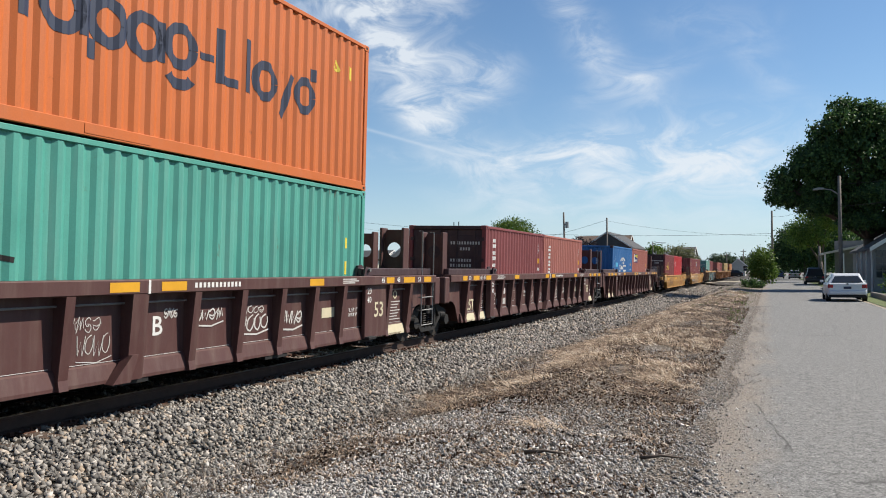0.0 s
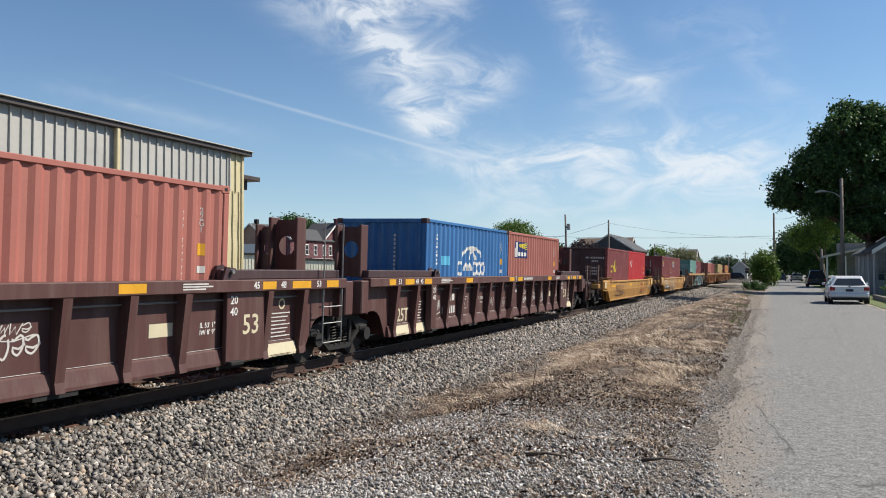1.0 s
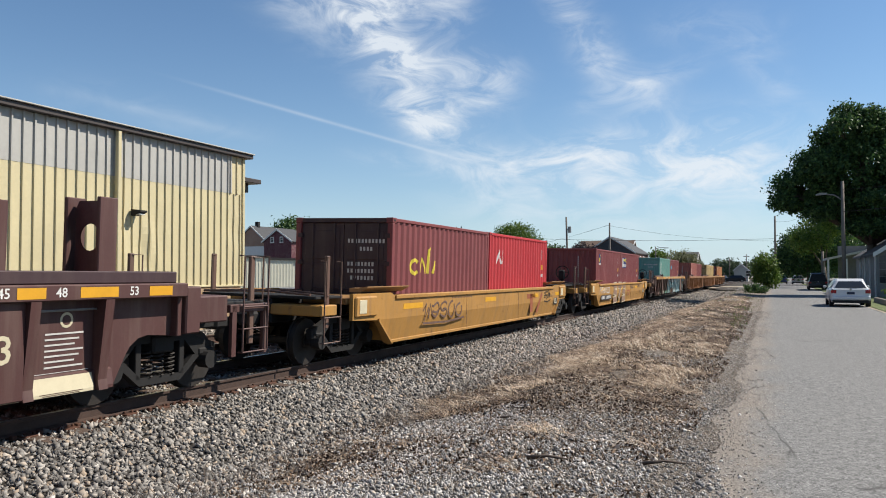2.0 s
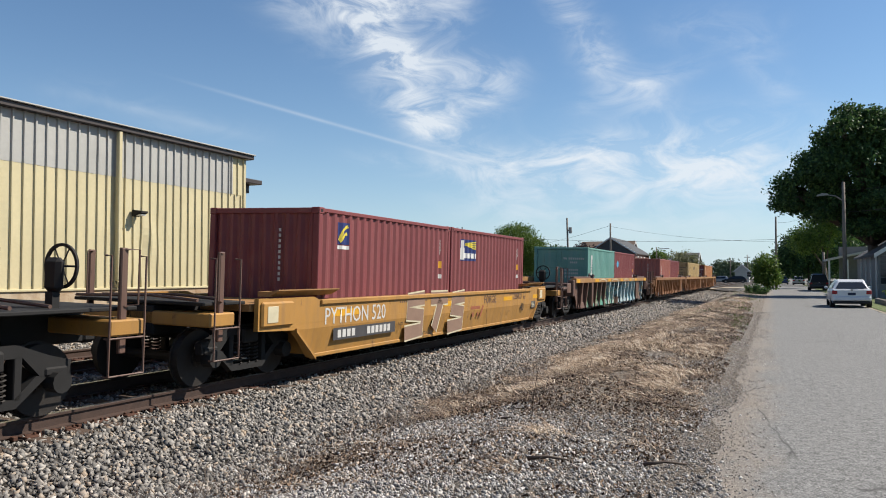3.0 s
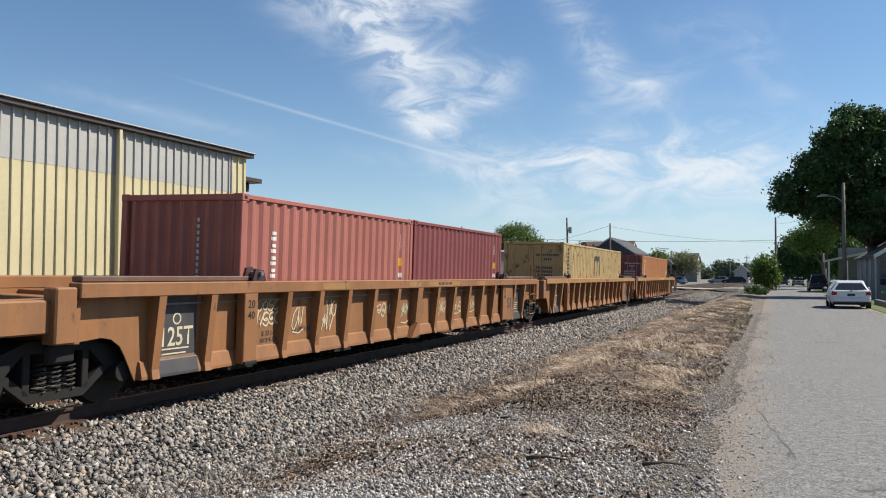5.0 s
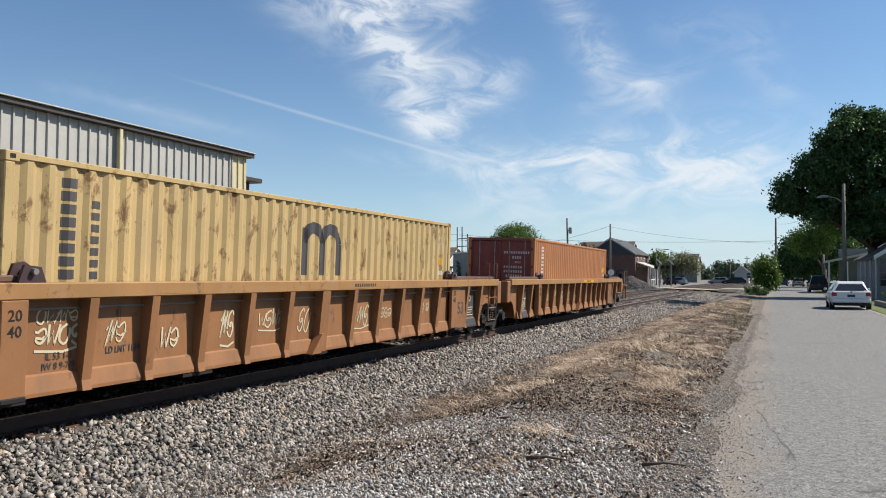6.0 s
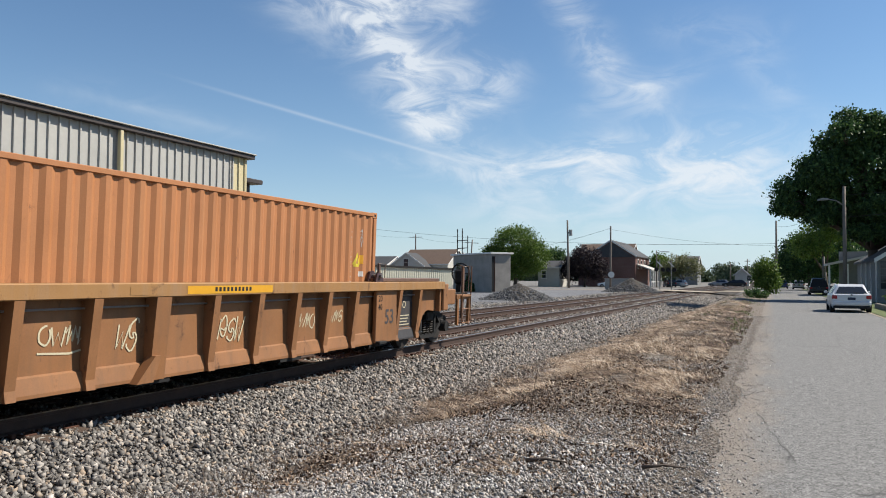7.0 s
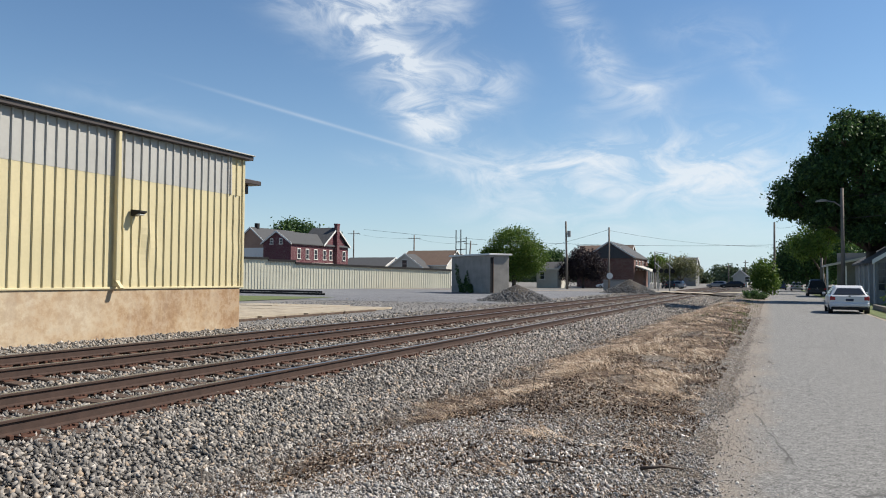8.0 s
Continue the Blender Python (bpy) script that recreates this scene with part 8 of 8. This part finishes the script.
    rings = [arc(5.02, 4.68 + z, 0.25, 0.25, 0, 360, 20), arc(5.68, 4.68 + z, 0.25, 0.25, 0, 360, 20), arc(6.28, 4.68 + z, 0.25, 0.25, 0, 360, 20), arc(6.93, 4.72 + z, 0.25, 0.25, 0, 360, 20), arc(8.84, 4.68 + z, 0.25, 0.25, 0, 360, 20), arc(9.98, 4.68 + z, 0.24, 0.25, 0, 360, 20)]
    for ring in rings:
        on_corrugation(b["orange"], "dark_ring", strokes([ring], 0.15), M["navy"], "dark blue painted ring")
    for row in [(4.45, 4.6, 4.42 + z, 5.25 + z), (5.36, 5.5, 4.18 + z, 4.42 + z), (7.3, 7.62, 4.66 + z, 4.76 + z), (7.68, 7.83, 4.4 + z, 5.2 + z), (7.835, 8.2, 4.4 + z, 4.53 + z), (5.26, 5.4, 4.42 + z, 4.95 + z), (6.5, 6.64, 4.42 + z, 4.95 + z), (8.34, 8.48, 4.4 + z, 5.22 + z), (10.17, 10.31, 4.98 + z, 5.2 + z)]:
        on_corrugation(b["orange"], "dark_bar", bars([row]), M["navy"], "dark blue painted bar")
    for line in [arc(6.93, 4.36 + z, 0.24, 0.16, 200, 340, 12), [(9.6, 4.95 + z), (9.28, 4.2 + z)]]:
        on_corrugation(b["orange"], "dark_stroke", strokes([line], 0.15), M["navy"])
    on_corrugation(b["orange"], "caution_label", strokes([[(10.9, 5.38 + z), (11.0, 5.55 + z)], [(10.9, 5.38 + z), (11.1, 5.38 + z)], [(11.0, 5.55 + z), (11.1, 5.38 + z)]], 0.05), M["emblem_yellow"])
    on_corrugation(b["orange"], "data_label", bars([(11.45, 11.58, 5.3 + z, 5.55 + z)]), M["emblem_yellow"])
    part("fork_pocket_plate", Mesh().box(1.219, 1.225, 5.35, 6.4, 0.05, 0.16), M["c_orange"], b["orange"])
    for row in ((11.45, 11.58, 1.25, 1.5), (11.45, 11.58, 1.75, 1.95)):
        on_corrugation(b["teal"], "caution_label", bars([row]), M["emblem_yellow"])
    on_corrugation(b["teal"], "dark_smear", strokes([[(3.95, 1.48), (4.2, 1.5), (4.5, 1.44)]], 0.06), M["black"], "dark smear on the paint")
    # upright marks, letter-like blocks
    def blocks(box, u, z0, n, step, mat, w=0.26, label="white upright painted marks"):
        for i in range(n):
            zz = z0 + i * step
            on_corrugation(box, "upright_mark", bars([(u, u + w, zz, zz + step * 0.3), (u + w * 0.1, u + w * 0.9, zz + step * 0.44, zz + step * 0.72)]), mat, label)
    blocks(b["tex"], 0.68, 1.25, 3, 0.36, W, 0.2)
    blocks(b["pink"], 0.75, 1.2, 4, 0.27, W)
    blocks(b["trit"], 0.88, 1.4, 4, 0.25, W)
    blocks(b["g2a"], 0.8, 1.3, 4, 0.2, W, 0.16)
    blocks(b["blue"], 0.6, 1.5, 4, 0.2, W, 0.16)
    on_corrugation(b["g1a"], "white_panel", bars([(0.62, 1.04, 1.2, 2.25)]), W, "white painted panel with blue marks")
    blocks(b["g1a"], 0.72, 1.25, 4, 0.22, M["emblem_blue"], 0.22, "blue upright marks on white")
    # globe emblem on the blue container
    zb = -0.34
    on_corrugation(b["blue"], "globe_emblem", strokes([arc(3.07, 1.98 + zb, 0.75, 0.34, 15, 165, 22), arc(3.45, 1.98 + zb, 0.62, 0.32, 95, 178, 14), arc(2.7, 1.98 + zb, 0.62, 0.32, 2, 85, 14)], 0.085), W, "white arched globe emblem")
    on_corrugation(b["blue"], "globe_base", strokes([arc(2.2, 1.76 + zb, 0.16, 0.15, 60, 300, 12), arc(2.62, 1.7 + zb, 0.14, 0.19, 0, 180, 12), arc(2.9, 1.7 + zb, 0.12, 0.19, 0, 180, 12), arc(3.28, 1.76 + zb, 0.14, 0.15, 20, 340, 14), arc(3.62, 1.76 + zb, 0.14, 0.15, 60, 300, 12), arc(3.93, 1.76 + zb, 0.15, 0.15, 0, 360, 16)], 0.085), W)
    on_corrugation(b["blue"], "faded_patch", bars([(1.0, 1.5, 1.5, 1.72)]), M["sky_dot"])
    # navy emblem with a white tower and yellow rays
    for k, u0, u1, v0, v1 in (("beacon", 0.7, 2.0, 1.78, 2.3), ("y2b", 0.66, 1.86, 1.76, 2.32)):
        on_corrugation(b[k], "emblem_panel", bars([(u0, u1, v0, v1)]), M["emblem_blue"], "navy emblem panel")
        w, h = u1 - u0, v1 - v0
        e = on_corrugation(b[k], "emblem_ray", strokes([[(u0 + 0.3 * w, v0 + (0.8 - 0.02 * i) * h), (u1 - 0.03 * w, v0 + (0.92 - 0.12 * i) * h)] for i in range(4)], 0.035), M["emblem_yellow"], "yellow light rays")
        e.location.x = 0.004
        e = on_corrugation(b[k], "emblem_tower", bars([(u0 + 0.04 * w, u0 + 0.2 * w, v0 + 0.05 * h, v0 + 0.6 * h), (u0 + 0.07 * w, u0 + 0.17 * w, v0 + 0.6 * h, v0 + 0.95 * h)] + [(u0 + (0.27 + 0.115 * i) * w, u0 + (0.36 + 0.115 * i) * w, v0 + 0.12 * h, v0 + 0.36 * h) for i in range(6)]), W, "white tower and bars")
        e.location.x = 0.004
    on_corrugation(b["y2a"], "emblem_panel", bars([(0.72, 1.1, 1.95, 2.36)]), M["emblem_blue"], "small navy emblem")
    e = on_corrugation(b["y2a"], "emblem_ray", strokes([[(0.76, 2.02), (0.86, 2.22), (1.07, 2.3)], [(0.78, 2.0), (0.9, 2.12), (1.05, 2.16)]], 0.06), M["emblem_yellow"])
    e.location.x = 0.004
    on_corrugation(b["y2a"], "emblem_name", bars([(0.72, 1.1, 1.86, 1.93)]), W)
    on_corrugation(b["y1a"], "yellow_emblem", strokes([arc(1.2, 1.55, 0.2, 0.16, 40, 320), [(1.5, 1.4), (1.6, 1.75), (1.75, 1.4)], [(1.9, 1.4), (1.95, 1.95), (2.05, 2.0)], [(2.2, 1.4), (2.3, 1.7)]], 0.08), M["emblem_yellow"], "yellow brushed emblem")
    on_corrugation(b["y1b"], "white_mark", strokes([[(0.7, 1.7), (0.9, 2.1)], [(0.9, 2.1), (1.1, 1.7)], [(1.2, 1.7), (1.2, 2.1)]], 0.07), W)
    on_corrugation(b["g1b"], "round_mark", strokes([arc(0.95, 1.95, 0.09, 0.13, 0, 360, 16)], 0.18), M["sky_dot"], "small blue round mark")
    on_corrugation(b["cream"], "upright_mark", bars([(0.75, 0.95, z, z + 0.11) for z in [1.22 + 0.15 * i for i in range(8)]] + [(1.15, 1.3, z, z + 0.09) for z in [1.22 + 0.14 * i for i in range(7)]]), M["slate_patch"], "dark upright painted marks")
    on_corrugation(b["cream"], "arched_emblem", strokes([[(5.7, 1.28), (5.7, 2.1)], arc(5.98, 1.85, 0.28, 0.27, 0, 180, 12), [(6.26, 1.85), (6.26, 1.28)], arc(6.54, 1.85, 0.28, 0.27, 0, 180, 12), [(6.82, 1.85), (6.82, 1.28)]], 0.2), M["slate_patch"], "large dark arched emblem")
    on_corrugation(b["trit"], "caution_label", strokes([[(11.35, 1.52), (11.47, 1.75)], [(11.35, 1.52), (11.59, 1.52)], [(11.47, 1.75), (11.59, 1.52)]], 0.06), M["emblem_yellow"])
    for k in ("tex", "pink", "blue", "beacon", "y1b", "y2a", "y2b", "g1b", "g2a", "g2b"):
        id_marks(b[k], 6.058, 2.591, M["white_line"])
    for k in ("cream", "trit"):
        id_marks(b[k], 12.192, 2.591, M["white_line"])
    for k in ("tex", "y1a", "g1a", "trit"):
        door_marks(b[k], M["white_line"])
    door_marks(b["cream"], M["slate_patch"])
    for k in ("blue", "y2a", "g2a"):
        rows = Mesh()
        for i in range(10):
            rows.add([(0.35, 0.026, 1.25 + i * 0.1), (0.4, 0.026, 1.25 + i * 0.1), (0.4, 0.026, 1.31 + i * 0.1), (0.35, 0.026, 1.31 + i * 0.1)], [(0, 1, 2, 3)])
        part("end_code", rows, M["white_line"], b[k], "upright row of small plain bars")
    letters(b["trit"], "42G1", 0.1, 0.62, 0.024, 1.75, W, DOOR)


build_marks()


def motions():
    for ob, y, z in movers:
        walk(ob, [(t, TRACK @ Matrix.Translation((TRACK_X, y - SPEED * t, RAIL_Z + z))) for t in (0.0, 1.0, 2.0, 3.0, 4.0, 5.0, 6.0, 7.0, 8.0)])


motions()
